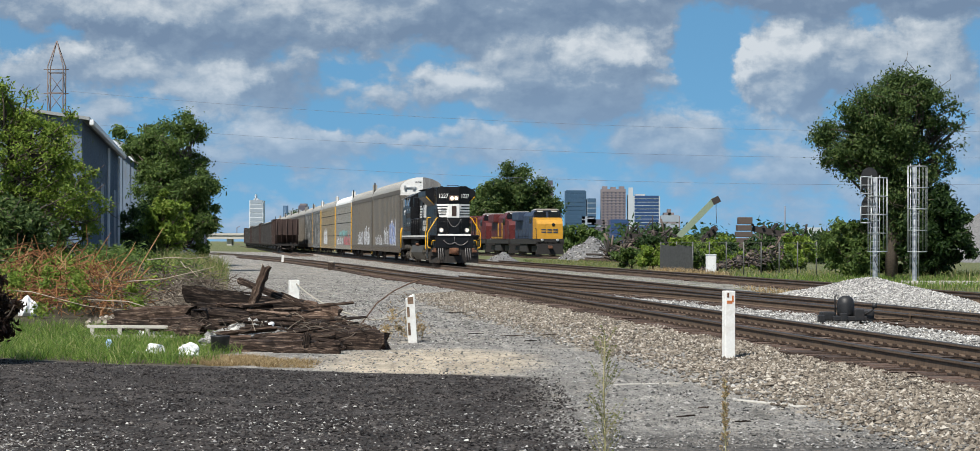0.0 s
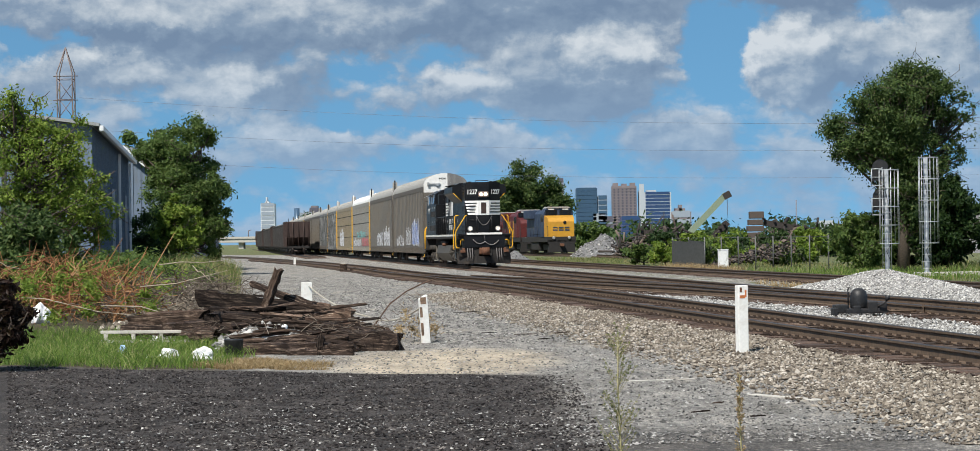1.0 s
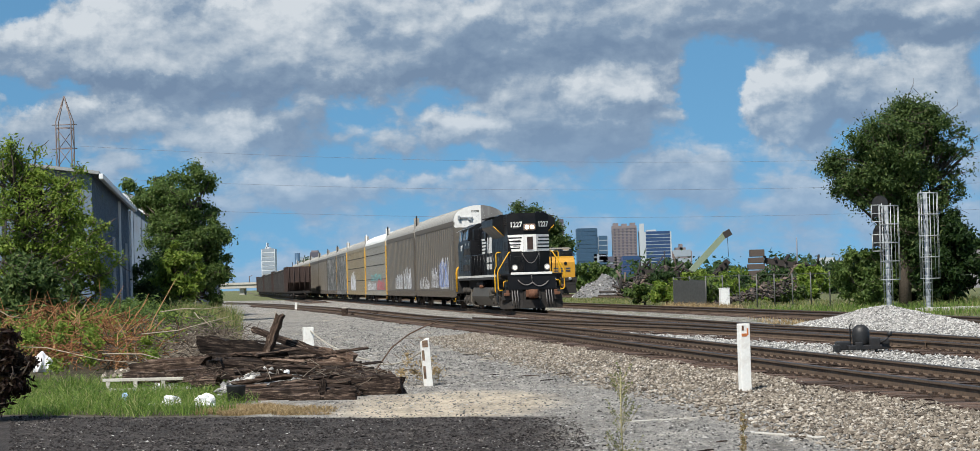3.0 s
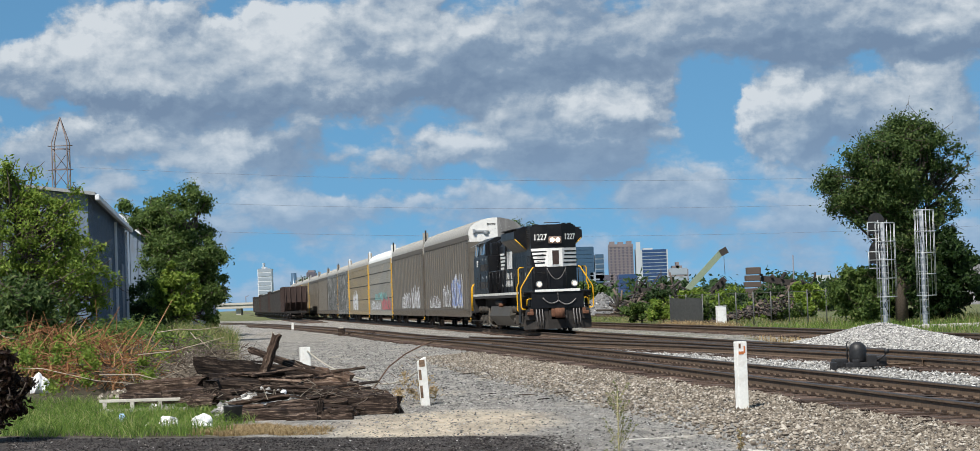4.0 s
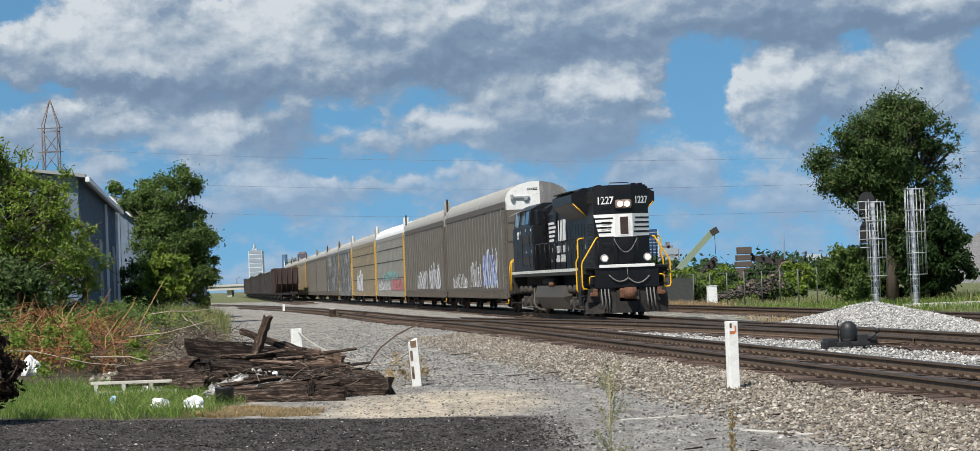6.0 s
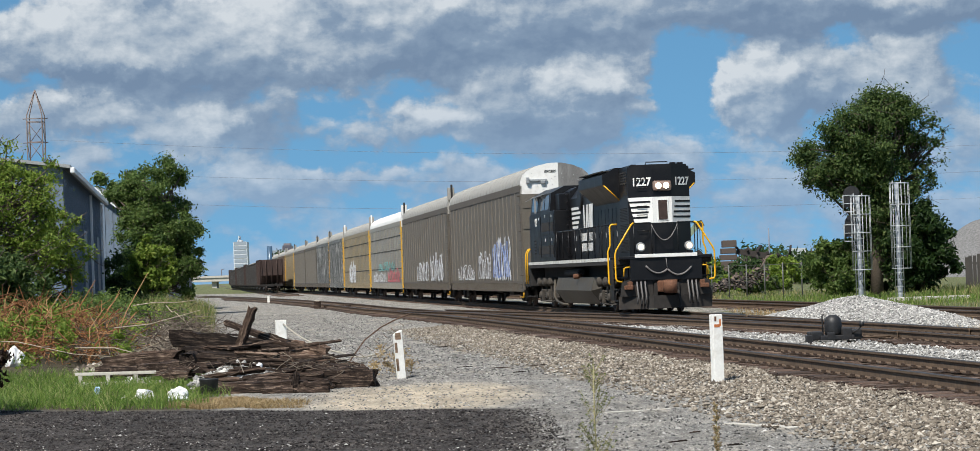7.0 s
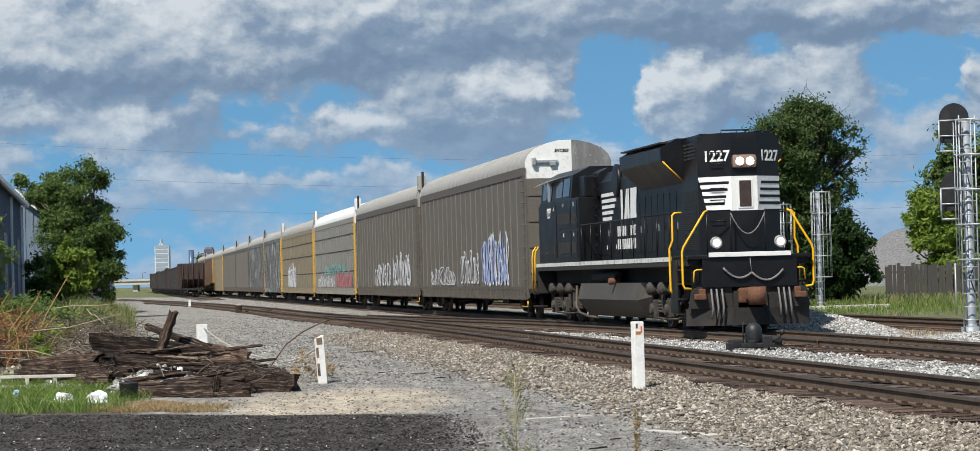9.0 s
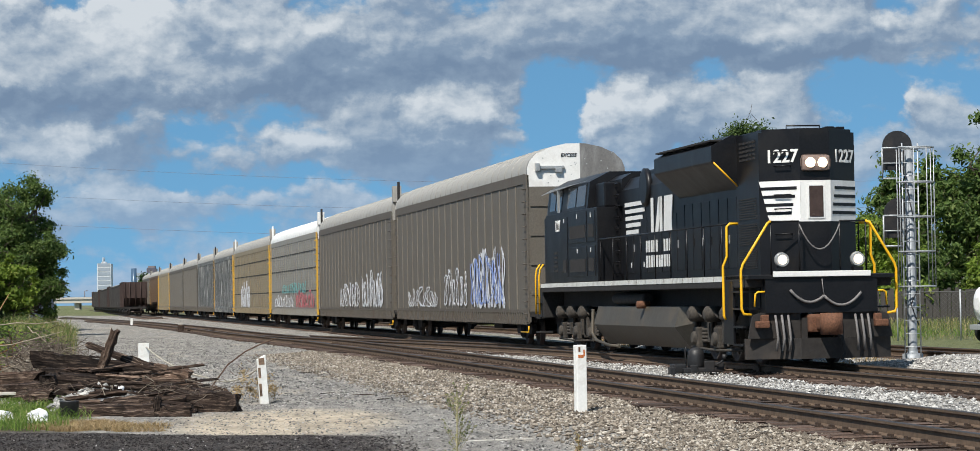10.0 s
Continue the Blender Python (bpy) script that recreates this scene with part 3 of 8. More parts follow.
def wheelset_mesh(radius, gauge=1.435):
    bm = bmesh.new()
    for side in (-1, 1):
        w = side * (gauge / 2 - 0.035)
        o = side * 0.13
        lathe(bm, [(0.11, w), (radius + 0.028, w), (radius + 0.025, w + o * 0.24), (radius, w + o * 0.3), (radius - 0.006, w + o), (radius - 0.06, w + o), (radius - 0.09, w + o * 0.6), (0.16, w + o * 0.55), (0.13, w + o * 1.1)], (0, 0, 0), "x", 24)
    lathe(bm, [(0.085, -1.05), (0.085, 1.05)], (0, 0, 0), "x", 10)
    # cast spokes' marks, so that the turning shows
    for side in (-1, 1):
        for k in range(3):
            a = math.tau * k / 3
            c = Vector((side * (gauge / 2 + 0.06), math.cos(a) * radius * 0.55, math.sin(a) * radius * 0.55))
            block(bm, c.x - 0.02, c.x + 0.02, c.y - 0.06, c.y + 0.06, c.z - 0.06, c.z + 0.06)
    return mesh_of("wheelset", bm, wheel_steel)


LOCO_WHEEL = wheelset_mesh(0.51)
CAR_WHEEL = wheelset_mesh(0.42)
TURNING = []       # (wheelset, place in its car, radius)


def wheelset(parent, y, radius, data, turns):
    ob = new("wheelset", data)
    ob.parent = parent
    ob.matrix_basis = pose(0, y, radius)
    if turns:
        TURNING.append((ob, y, radius))
    return ob


def loco_truck(loco, y0, y1):
    """A three-axle truck frame, y0 to y1, with its journal boxes, springs and brake rigging."""
    mid = (y0 + y1) / 2
    bm = bmesh.new()
    for side in (-1, 1):
        x0, x1 = side * 0.86, side * 1.08
        prism(bm, [(y0 - 0.55, 0.62), (y0 - 0.5, 0.98), (y0 + 0.4, 1.02), (mid - 0.5, 0.86), (mid + 0.5, 0.86), (y1 - 0.4, 1.02), (y1 + 0.5, 0.98), (y1 + 0.55, 0.62), (y1 + 0.2, 0.74), (mid, 0.62), (y0 - 0.2, 0.74)], "x", min(x0, x1), max(x0, x1))
    for y in (y0 + (y1 - y0) * 0.25, y0 + (y1 - y0) * 0.75):
        block(bm, -0.9, 0.9, y - 0.15, y + 0.15, 0.5, 0.8)
    frame_ob = part("truck_frame", bm, truck_grime, loco, "grimy cast truck frame")
    for k in range(3):
        y = y0 + (y1 - y0) * k / 2
        for side in (-1, 1):
            bm = bmesh.new()
            c = side * 1.14
            block(bm, c - 0.12, c + 0.12, y - 0.20, y + 0.20, 0.30, 0.74, 0.03)
            lathe(bm, [(0.15, c - side * 0.05), (0.15, c + side * 0.16), (0.10, c + side * 0.20)], (0, y, 0.5), "x", 14)
            for dy in (-0.30, 0.30):
                for q in range(4):
                    lathe(bm, [(0.085, 0.40 + 0.08 * q), (0.11, 0.44 + 0.08 * q), (0.085, 0.475 + 0.08 * q)], (c - side * 0.05, y + dy, 0), "z", 10)
            part("journal_box", bm, truck_grime, frame_ob)
    bm = bmesh.new()
    rng = random.Random(int(y0 * 10))
    for side in (-1, 1):
        for k in range(3):
            y = y0 + (y1 - y0) * (k + 0.5) / 2.6
            tube(bm, [(side * 1.2, y - 0.3, 0.95), (side * 1.22, y, 1.08), (side * 1.2, y + 0.25, 0.9), (side * 1.18, y + 0.3, 0.45)], 0.035, 8)
            lathe(bm, [(0.17, side * 1.05), (0.17, side * 1.36), (0.09, side * 1.42)], (0, y + 0.1, 1.02), "x", 14)
            block(bm, side * 1.12 - 0.08, side * 1.12 + 0.08, y + 0.3, y + 0.42, 0.35, 1.0, 0.02)
        for k in range(5):
            y = rng.uniform(y0 - 0.4, y1 + 0.4)
            block(bm, side * 1.17 - 0.05, side * 1.17 + 0.07, y - 0.07, y + 0.09, 0.42, rng.uniform(0.6, 0.95), 0.015)
        tube(bm, [(side * 1.24, y0 - 0.4, 0.3), (side * 1.24, mid, 0.26), (side * 1.24, y1 + 0.4, 0.3)], 0.028, 6)
    part("brake_rigging", bm, truck_grime, frame_ob)
    return frame_ob


def chain(bm, a, b, sag, wire=0.02, steps=10):
    pts = []
    for k in range(steps + 1):
        t = k / steps
        p = Vector(a).lerp(Vector(b), t)
        p.z -= sag * 4 * t * (1 - t)
        pts.append(p)
    return tube(bm, pts, wire, 6)


def build_loco():
    loco = thing("locomotive", "black six-axle diesel locomotive with white stripes and yellow handrails", "locomotive")
    # underframe and deck
    bm = box(-1.5, 1.5, 0.45, 21.3, 1.56, 1.81, 0.02)
    block(bm, -0.9, 0.9, 0.9, 21.0, 1.15, 1.56)
    part("underframe", bm, under_dark, loco)
    for side in (-1, 1):
        bm = bmesh.new()
        y = 2.0
        while y < 13.6:
            block(bm, side * 1.503 - 0.006, side * 1.503 + 0.006, y, y + 0.80, 1.69, 1.80)
            y += 0.86
        block(bm, side * 1.503 - 0.006, side * 1.503 + 0.006, 13.7, 21.28, 1.69, 1.80)
        part("sill_stripe", bm, sill_white, loco, "worn white sill stripe")
    # hood: a V-shaped end, a wide radiator section, a long narrow middle
    end = [(-0.31, 0.55), (0.31, 0.55), (1.0, 1.10), (1.0, 2.75), (-1.0, 2.75), (-1.0, 1.10)]
    bm = prism(bmesh.new(), end, "z", 1.81, 4.66)
    prism(bm, [(a * 0.93, 0.62 + (b - 0.62) * 0.97) for a, b in end], "z", 4.66, 4.72)
    hood_end = part("hood_end", bm, black_paint, loco)
    bm = prism(bmesh.new(), [(-0.95, 1.81), (0.95, 1.81), (0.95, 3.60), (1.0, 4.45), (0.8, 4.66), (-0.8, 4.66), (-1.0, 4.45), (-0.95, 3.60)], "y", 2.75, 7.7)
    part("radiator_section", bm, black_paint, loco)
    for side in (-1, 1):
        bm = bmesh.new()
        outline = [(side * 0.96, 3.62), (side * 1.52, 4.14), (side * 1.54, 4.18), (side * 1.54, 4.50), (side * 1.12, 4.72), (side * 0.9, 4.72)]
        prism(bm, outline, "y", 2.70, 7.65)
        fl = part("radiator_flare", bm, black_paint, loco, "flared black radiator overhang")
        bm = bmesh.new()
        tube(bm, [(side * 1.50, 2.685, 4.16), (side * 0.99, 2.685, 3.66)], 0.018, 6)
        part("yellow_edge", bm, safety_yellow, fl)
        bm = bmesh.new()
        for k in range(8):
            block(bm, side * 1.33 - 0.2, side * 1.33 + 0.2, 2.8 + k * 0.6, 3.34 + k * 0.6, 4.605, 4.64)
        part("radiator_grille", bm, under_dark, fl)
    bm = prism(bmesh.new(), [(-0.95, 1.81), (0.95, 1.81), (0.95, 4.05), (0.72, 4.36), (-0.72, 4.36), (-0.95, 4.05)], "y", 7.7, 13.4)
    block(bm, -0.8, 0.8, 8.2, 9.8, 4.3, 4.62, 0.06)
    block(bm, -0.6, 0.6, 10.4, 12.6, 4.3, 4.50, 0.05)
    hood = part("long_hood", bm, black_paint, loco)
    # blower housing on the hood's shoulder behind the radiators
    for side in (-1, 1):
        bm = lathe(bmesh.new(), [(0.46, side * 0.90), (0.46, side * 1.00), (0.38, side * 1.03)], (0, 10.9, 4.02), "x", 28)
        part("blower_housing", bm, black_paint, loco)
    # hood doors: raised panels with their frames and latches
    for side in (-1, 1):
        y = 2.9
        k = 0
        while y < 13.0:
            bm = box(side * 0.952 - 0.014, side * 0.952 + 0.014, y, y + 0.66, 1.98, 3.30 if y > 7.6 else 3.46, 0.008)
            d = part("hood_door", bm, black_paint, hood)
            bm = box(side * 0.972 - 0.01, side * 0.972 + 0.01, y + 0.56, y + 0.60, 2.5, 2.68)
            part("latch", bm, chrome_dull if k % 3 == 0 else black_paint, d)
            y += 0.72
            k += 1
        for y in (8.6, 9.4, 10.3, 11.1, 12.4):
            part("warning_sticker", box(side * 0.97 - 0.003, side * 0.97 + 0.003, y, y + 0.07, 2.12, 2.24), white_paint, hood, "small white sticker")
    # louvres on the radiator end's sides
    for side in (-1, 1):
        bm = bmesh.new()
        for r in range(5):
            for c in range(5):
                y = 1.35 + c * 0.24
                z = 4.15 + r * 0.085
                block(bm, side * 1.004 - 0.006, side * 1.004 + 0.006, y, y + 0.18, z, z + 0.045)
        part("air_vents", bm, under_dark, hood_end)
        for z0, z1 in ((2.95, 3.40), (2.43, 2.88), (1.95, 2.36)):
            bm = bmesh.new()
            for k in range(9):
                z = z0 + (z1 - z0) * k / 9
                block(bm, side * 1.006 - 0.012, side * 1.006 + 0.012, 1.32, 2.55, z, z + 0.022)
            part("louvre", bm, under_dark, hood_end)
    # striped white panels on the V of the hood end
    def panel(name, p, q, z0, z1, mat, proud, label="", cut=0.0):
        """A flat piece on the upright face from plan point p to q; cut draws in its lower outer end."""
        a, b = Vector((*p, 0)), Vector((*q, 0))
        d = (b - a).normalized()
        out = Vector((d.y, -d.x, 0)) * proud
        bm = bmesh.new()
        bot_a = a + d * cut
        lo = [bot_a + Vector((0, 0, z0)), b + Vector((0, 0, z0)), b + Vector((0, 0, z1)), a + Vector((0, 0, z1))]
        v0 = [bm.verts.new(x + out * 0.2) for x in lo]
        v1 = [bm.verts.new(x + out) for x in lo]
        bm.faces.new(v1)
        bm.faces.new(v0[::-1])
        for i in range(4):
            bm.faces.new((v0[i], v0[(i + 1) % 4], v1[(i + 1) % 4], v1[i]))
        bmesh.ops.recalc_face_normals(bm, faces=bm.faces)
        return part(name, bm, mat, hood_end, label)

    L0, L1, R0, R1 = (-1.0, 1.10), (-0.31, 0.55), (0.31, 0.55), (1.0, 1.10)
    lerp2 = lambda p, q, t: (p[0] + (q[0] - p[0]) * t, p[1] + (q[1] - p[1]) * t)
    ztop, zbot = 3.68, 2.86
    panel("white_panel", L0, L1, zbot, ztop, white_paint, 0.008, "white hood-end panel", 0.22)
    panel("white_panel", (-0.31, 0.55), (0.31, 0.55), zbot, ztop, white_paint, 0.008, "white hood-end panel")
    bm = bmesh.new()
    panel("white_panel", R0, R1, zbot, ztop, white_paint, 0.008, "white hood-end panel")
    for k in range(4):
        z = 3.50 - 0.165 * k
        t0 = 0.02 + 0.055 * k
        panel("black_stripe", lerp2(L0, L1, t0), lerp2(L0, L1, 0.92 - 0.045 * k), z, z + 0.062, black_paint, 0.014)
        panel("black_stripe", lerp2(R0, R1, 0.16 - 0.035 * k), lerp2(R0, R1, 1.0), z, z + 0.062, black_paint, 0.014)
    bm = box(-0.17, 0.19, 0.525, 0.545, 2.92, 3.60)
    door = part("hood_end_door", bm, white_paint, loco)
    part("door_glass", box(-0.135, 0.155, 0.515, 0.53, 2.95, 3.57, 0.01), door_glass, door, "brown tinted door window")
    # twin headlight
    bm = box(-0.30, 0.30, 0.44, 0.58, 3.86, 4.20, 0.10)
    hl = part("headlight_housing", bm, material("pinkish_housing", (0.24, 0.17, 0.14), 0.5), loco, "oblong twin headlight housing")
    for x in (-0.125, 0.125):
        bm = lathe(bmesh.new(), [(0.100, 0.455), (0.100, 0.43), (0.08, 0.415)], (x, 0, 4.03), "y", 18)
        part("headlight", bm, lamp_glow, hl, "lit round headlight")
    # road number on both V panels
    for p, q in ((L0, L1), (R0, R1)):
        c = lerp2(p, q, 0.56)
        d = Vector((q[0] - p[0], q[1] - p[1], 0)).normalized()
        out = Vector((d.y, -d.x, 0))
        m = Matrix(((d.x, 0, out.x, c[0] + out.x * 0.006), (d.y, 0, out.y, c[1] + out.y * 0.006), (0, 1, 0, 4.16), (0, 0, 0, 1)))
        lettering("road_number", "1227", 0.36, white_paint, loco, m, "white road number 1227", squeeze=0.98)
    # grab irons on the left panel
    for z in (2.62, 3.12, 3.40, 3.98, 4.26):
        a, b = lerp2(L0, L1, 0.40), lerp2(L0, L1, 0.78)
        bm = tube(bmesh.new(), [(a[0], a[1], z), (a[0] - 0.05, a[1] - 0.07, z), (b[0] - 0.05, b[1] - 0.07, z), (b[0], b[1], z)], 0.013, 6)
        part("grab_iron", bm, black_paint, loco)
    # roof fittings
    part("roof_grab_iron", tube(bmesh.new(), [(-0.35, 1.3, 4.7), (-0.35, 1.3, 4.82), (0.35, 1.3, 4.82), (0.35, 1.3, 4.7)], 0.018, 6), black_paint, loco)
    for x, y in ((-0.6, 2.2), (0.5, 1.2), (0.75, 1.3), (-0.1, 5.0), (0.3, 6.4)):
        part("roof_fitting", box(x - 0.09, x + 0.09, y - 0.12, y + 0.12, 4.62, 4.79, 0.02), black_paint, loco)
    for y in (3.7, 5.2, 6.7):
        part("radiator_fan", lathe(bmesh.new(), [(0.62, 4.6), (0.62, 4.74), (0.55, 4.77)], (0, y, 0), "z", 24), black_paint, loco)
    # front platform, bar, steps, plow
    part("platform_bar", box(-1.0, 1.0, 0.20, 0.26, 1.76, 1.87, 0.01), white_paint, loco, "white bar across the platform end")
    bm = box(-1.5, 1.5, 0.25, 1.9, 1.72, 1.80, 0.01)
    block(bm, -1.15, 1.15, 0.27, 0.6, 1.05, 1.75)
    part("front_platform", bm, black_paint, loco)
    bm = bmesh.new()
    prism(bm, [(-1.5, 0.55), (-0.45, 0.22), (0.45, 0.22), (1.5, 0.55), (1.5, 0.62), (0.4, 0.34), (-0.4, 0.34), (-1.5, 0.62)], "z", 0.14, 0.55)
    for side in (-1, 1):
        prism(bm, [(side * 1.48, 0.55), (side * 1.40, 1.0), (side * 1.25, 1.06), (side * 0.42, 1.06), (side * 0.42, 0.55)], "y", 0.36, 0.44)
        prism(bm, [(side * 0.42, 0.55), (side * 0.40, 0.95), (side * 0.30, 0.95), (side * 0.30, 0.55)], "y", 0.28, 0.36)
    part("snow_plow", bm, plow_steel, loco, "scuffed dark steel plow")
    for side in (-1, 1):
        bm = bmesh.new()
        for z in (0.42, 0.78, 1.14, 1.48):
            block(bm, side * 1.33 - 0.2, side * 1.33 + 0.2, 0.62, 1.35, z - 0.02, z + 0.02)
        block(bm, side * 1.15 - 0.02, side * 1.15 + 0.02, 0.6, 1.4, 0.4, 1.75)
        part("step_well", bm, black_paint, loco)
        bm = box(side * 1.49 - 0.025, side * 1.49 + 0.025, 1.35, 2.1, 0.42, 1.72, 0.01)
        part("step_side", bm, black_paint, loco)
        # bent yellow stanchions of the front steps
        bm = bmesh.new()
        tube(bm, [(side * 0.98, 0.42, 2.86), (side * 1.05, 0.38, 2.83), (side * 1.56, 0.42, 2.02), (side * 1.60, 0.42, 1.9), (side * 1.60, 0.42, 1.14), (side * 1.56, 0.42, 1.04), (side * 1.40, 0.42, 1.02)], 0.028, 8)
        part("yellow_handrail", bm, safety_yellow, loco, "bent yellow handrail")
        bm = bmesh.new()
        tube(bm, [(side * 1.28, 1.72, 2.86), (side * 1.46, 1.70, 2.86), (side * 1.52, 1.70, 2.80), (side * 1.52, 1.72, 2.2), (side * 1.60, 1.74, 2.0), (side * 1.60, 1.74, 1.0), (side * 1.56, 1.74, 0.92)], 0.028, 8)
        part("yellow_handrail", bm, safety_yellow, loco, "bent yellow handrail")
        bm = bmesh.new()
        tube(bm, [(side * 1.36, 0.34, 1.18), (side * 1.34, 0.32, 1.44), (side * 1.28, 0.32, 1.47), (side * 1.12, 0.32, 1.47)], 0.022, 6)
        part("cut_lever", bm, safety_yellow, loco, "small yellow grab handle")
        part("yellow_edge", box(side * 0.75 - 0.3, side * 0.75 + 0.3, 0.30, 0.36, 1.095, 1.12), safety_yellow, loco)
        # ditch lights
        bm = lathe(bmesh.new(), [(0.12, 0.48), (0.15, 0.38), (0.135, 0.30)], (side * 0.78, 0, 2.10), "y", 18)
        dl = part("ditch_light", bm, chrome_dull, loco, "round ditch light")
        bm = lathe(bmesh.new(), [(0.100, 0.30), (0.085, 0.285)], (side * 0.78, 0, 2.10), "y", 18)
        part("lens", bm, ditch_glow, dl, "lit lens")
        part("bracket", box(side * 0.78 - 0.10, side * 0.78 + 0.10, 0.30, 0.45, 1.87, 1.95), black_paint, dl)
        # train-line hoses and their rusty brackets
        for k in range(3):
            x = side * (0.82 + 0.13 * (k - 1))
            bm = tube(bmesh.new(), [(x, 0.30, 1.0), (x - 0.01, 0.20, 0.85), (x + 0.012, 0.17, 0.55), (x + 0.02 * side, 0.19, 0.30)], 0.026, 8)
            part("hose", bm, hose_grey, loco, "hanging grey hose")
        bm = box(side * 1.22 - 0.14, side * 1.22 + 0.14, 0.22, 0.36, 0.76, 0.90, 0.03)
        block(bm, side * 1.16 - 0.09, side * 1.16 + 0.07, 0.24, 0.36, 0.86, 1.02, 0.03)
        part("jumper_bracket", bm, rust_orange, loco, "rusty orange bracket")
        # platform rail posts
        bm = bmesh.new()
        for x, y in ((side * 0.98, 0.42), (side * 0.42, 0.34)):
            tube(bm, [(x, y, 1.80), (x, y, 2.86)], 0.018, 6)
        tube(bm, [(side * 0.98, 0.42, 2.86), (side * 0.42, 0.34, 2.86)], 0.018, 6)
        part("platform_rail", bm, black_paint, loco)
    bm = chain(bmesh.new(), (-0.42, 0.33, 2.80), (0.42, 0.33, 2.80), 0.50, 0.016)
    part("safety_chain", bm, hose_grey, loco)
    bm = bmesh.new()
    chain(bm, (-0.66, 0.22, 1.50), (0.03, 0.22, 1.38), 0.18, 0.028)
    chain(bm, (0.03, 0.22, 1.38), (0.80, 0.22, 1.44), 0.22, 0.028)
    tube(bm, [(0.03, 0.22, 1.38), (0.0, 0.24, 1.72)], 0.012, 6)
    part("jumper_cable", bm, hose_grey, loco, "looped grey cable")
    bm = bmesh.new()
    block(bm, -0.30, 0.30, 0.18, 0.62, 0.66, 1.02, 0.06)
    block(bm, -0.16, 0.16, -0.35, 0.22, 0.72, 0.98, 0.05)
    lathe(bm, [(0.22, 0.62), (0.22, 1.04)], (0, -0.32, 0), "z", 16)
    part("coupler", bm, rust_orange, loco, "rusty knuckle coupler")
    bm = tube(bmesh.new(), [(0.34, 0.2, 0.7), (0.36, 0.1, 0.5), (0.38, 0.05, 0.22), (0.30, 0.0, 0.14)], 0.035, 8)
    part("brake_hose", bm, under_dark, loco)
    # side handrails
    for side in (-1, 1):
        bm = bmesh.new()
        tube(bm, [(side * 1.46, 1.72, 2.86), (side * 1.46, 13.9, 2.86)], 0.017, 6)
        for k in range(9):
            y = 2.3 + k * 1.43
            tube(bm, [(side * 1.46, y, 1.8), (side * 1.46, y, 2.86)], 0.017, 6)
        part("side_handrail", bm, black_paint, loco)
    # tank
    bm = bmesh.new()
    prof = [(-1.42, 0.72), (-1.30, 1.18), (1.30, 1.18), (1.42, 0.72), (1.05, 0.24), (-1.05, 0.24)]
    prism(bm, prof, "y", 6.5, 14.8)
    lo = [bm.verts.new((x, 6.5, z)) for x, z in prof]
    hi = [bm.verts.new((x * 0.80, 5.95, 0.45 + (z - 0.24) * 0.75)) for x, z in prof]
    for i in range(6):
        bm.faces.new((lo[i], lo[(i + 1) % 6], hi[(i + 1) % 6], hi[i]))
    bm.faces.new(hi)
    bmesh.ops.recalc_face_normals(bm, faces=bm.faces)
    tank = part("fuel_tank", bm, tank_grime, loco, "grimy faceted fuel tank")
    bm = lathe(bmesh.new(), [(0.09, -1.2), (0.09, -1.5), (0.06, -1.52)], (0, 9.7, 1.22), "x", 12)
    part("filler_cap", bm, rust_orange, tank)
    for x in (-1.2, 1.2):
        bm = lathe(bmesh.new(), [(0.11, 9.8), (0.13, 10.0), (0.13, 13.0), (0.11, 13.2)], (x, 0, 1.36), "y", 12)
        part("air_reservoir", bm, under_dark, loco)
    bm = tube(bmesh.new(), [(-1.35, 15.2, 1.1), (-1.4, 15.1, 0.5), (-1.4, 14.6, 0.32), (-1.4, 13.2, 0.22), (-1.3, 12.5, 0.2)], 0.04, 8)
    part("pipe", bm, tank_grime, loco)
    for y0, y1 in ((1.95, 5.35), (15.9, 19.6)):
        loco_truck(loco, y0, y1)
        for k in range(3):
            wheelset(loco, y0 + (y1 - y0) * k / 2, 0.51, LOCO_WHEEL, True)
    # cab and cabinet
    bm = box(-1.5, 1.5, 13.9, 20.4, 1.81, 3.68, 0.02)
    part("cab_lower_body", bm, black_paint, loco)
    bm = prism(bmesh.new(), [(-1.5, 20.4), (-1.5, 20.6), (-1.15, 21.3), (1.15, 21.3), (1.5, 20.6), (1.5, 20.4)], "z", 1.81, 3.60)
    nose = part("short_nose", bm, black_paint, loco)
    bm = bmesh.new()
    for k in range(5):
        z = 2.30 + 0.26 * k
        for side in (-1, 1):
            a, b = Vector((side * 1.475, 20.65, 0)), Vector((side * 1.22, 21.16, 0))
            o = Vector((side * 0.012, 0.006, 0))
            v = [bm.verts.new(q) for q in (a + o + Vector((0, 0, z)), b + o + Vector((0, 0, z)), b + o + Vector((0, 0, z + 0.11)), a + o + Vector((0, 0, z + 0.11)))]
            bm.faces.new(v)
    bmesh.ops.solidify(bm, geom=bm.faces[:], thickness=0.004)
    part("nose_stripes", bm, white_paint, nose, "white nose stripes")
    bm = prism(bmesh.new(), [(-1.5, 3.68), (1.5, 3.68), (1.42, 4.36), (0.9, 4.62), (-0.9, 4.62), (-1.42, 4.36)], "y", 15.0, 20.2)
    cab = part("cab", bm, black_paint, loco)
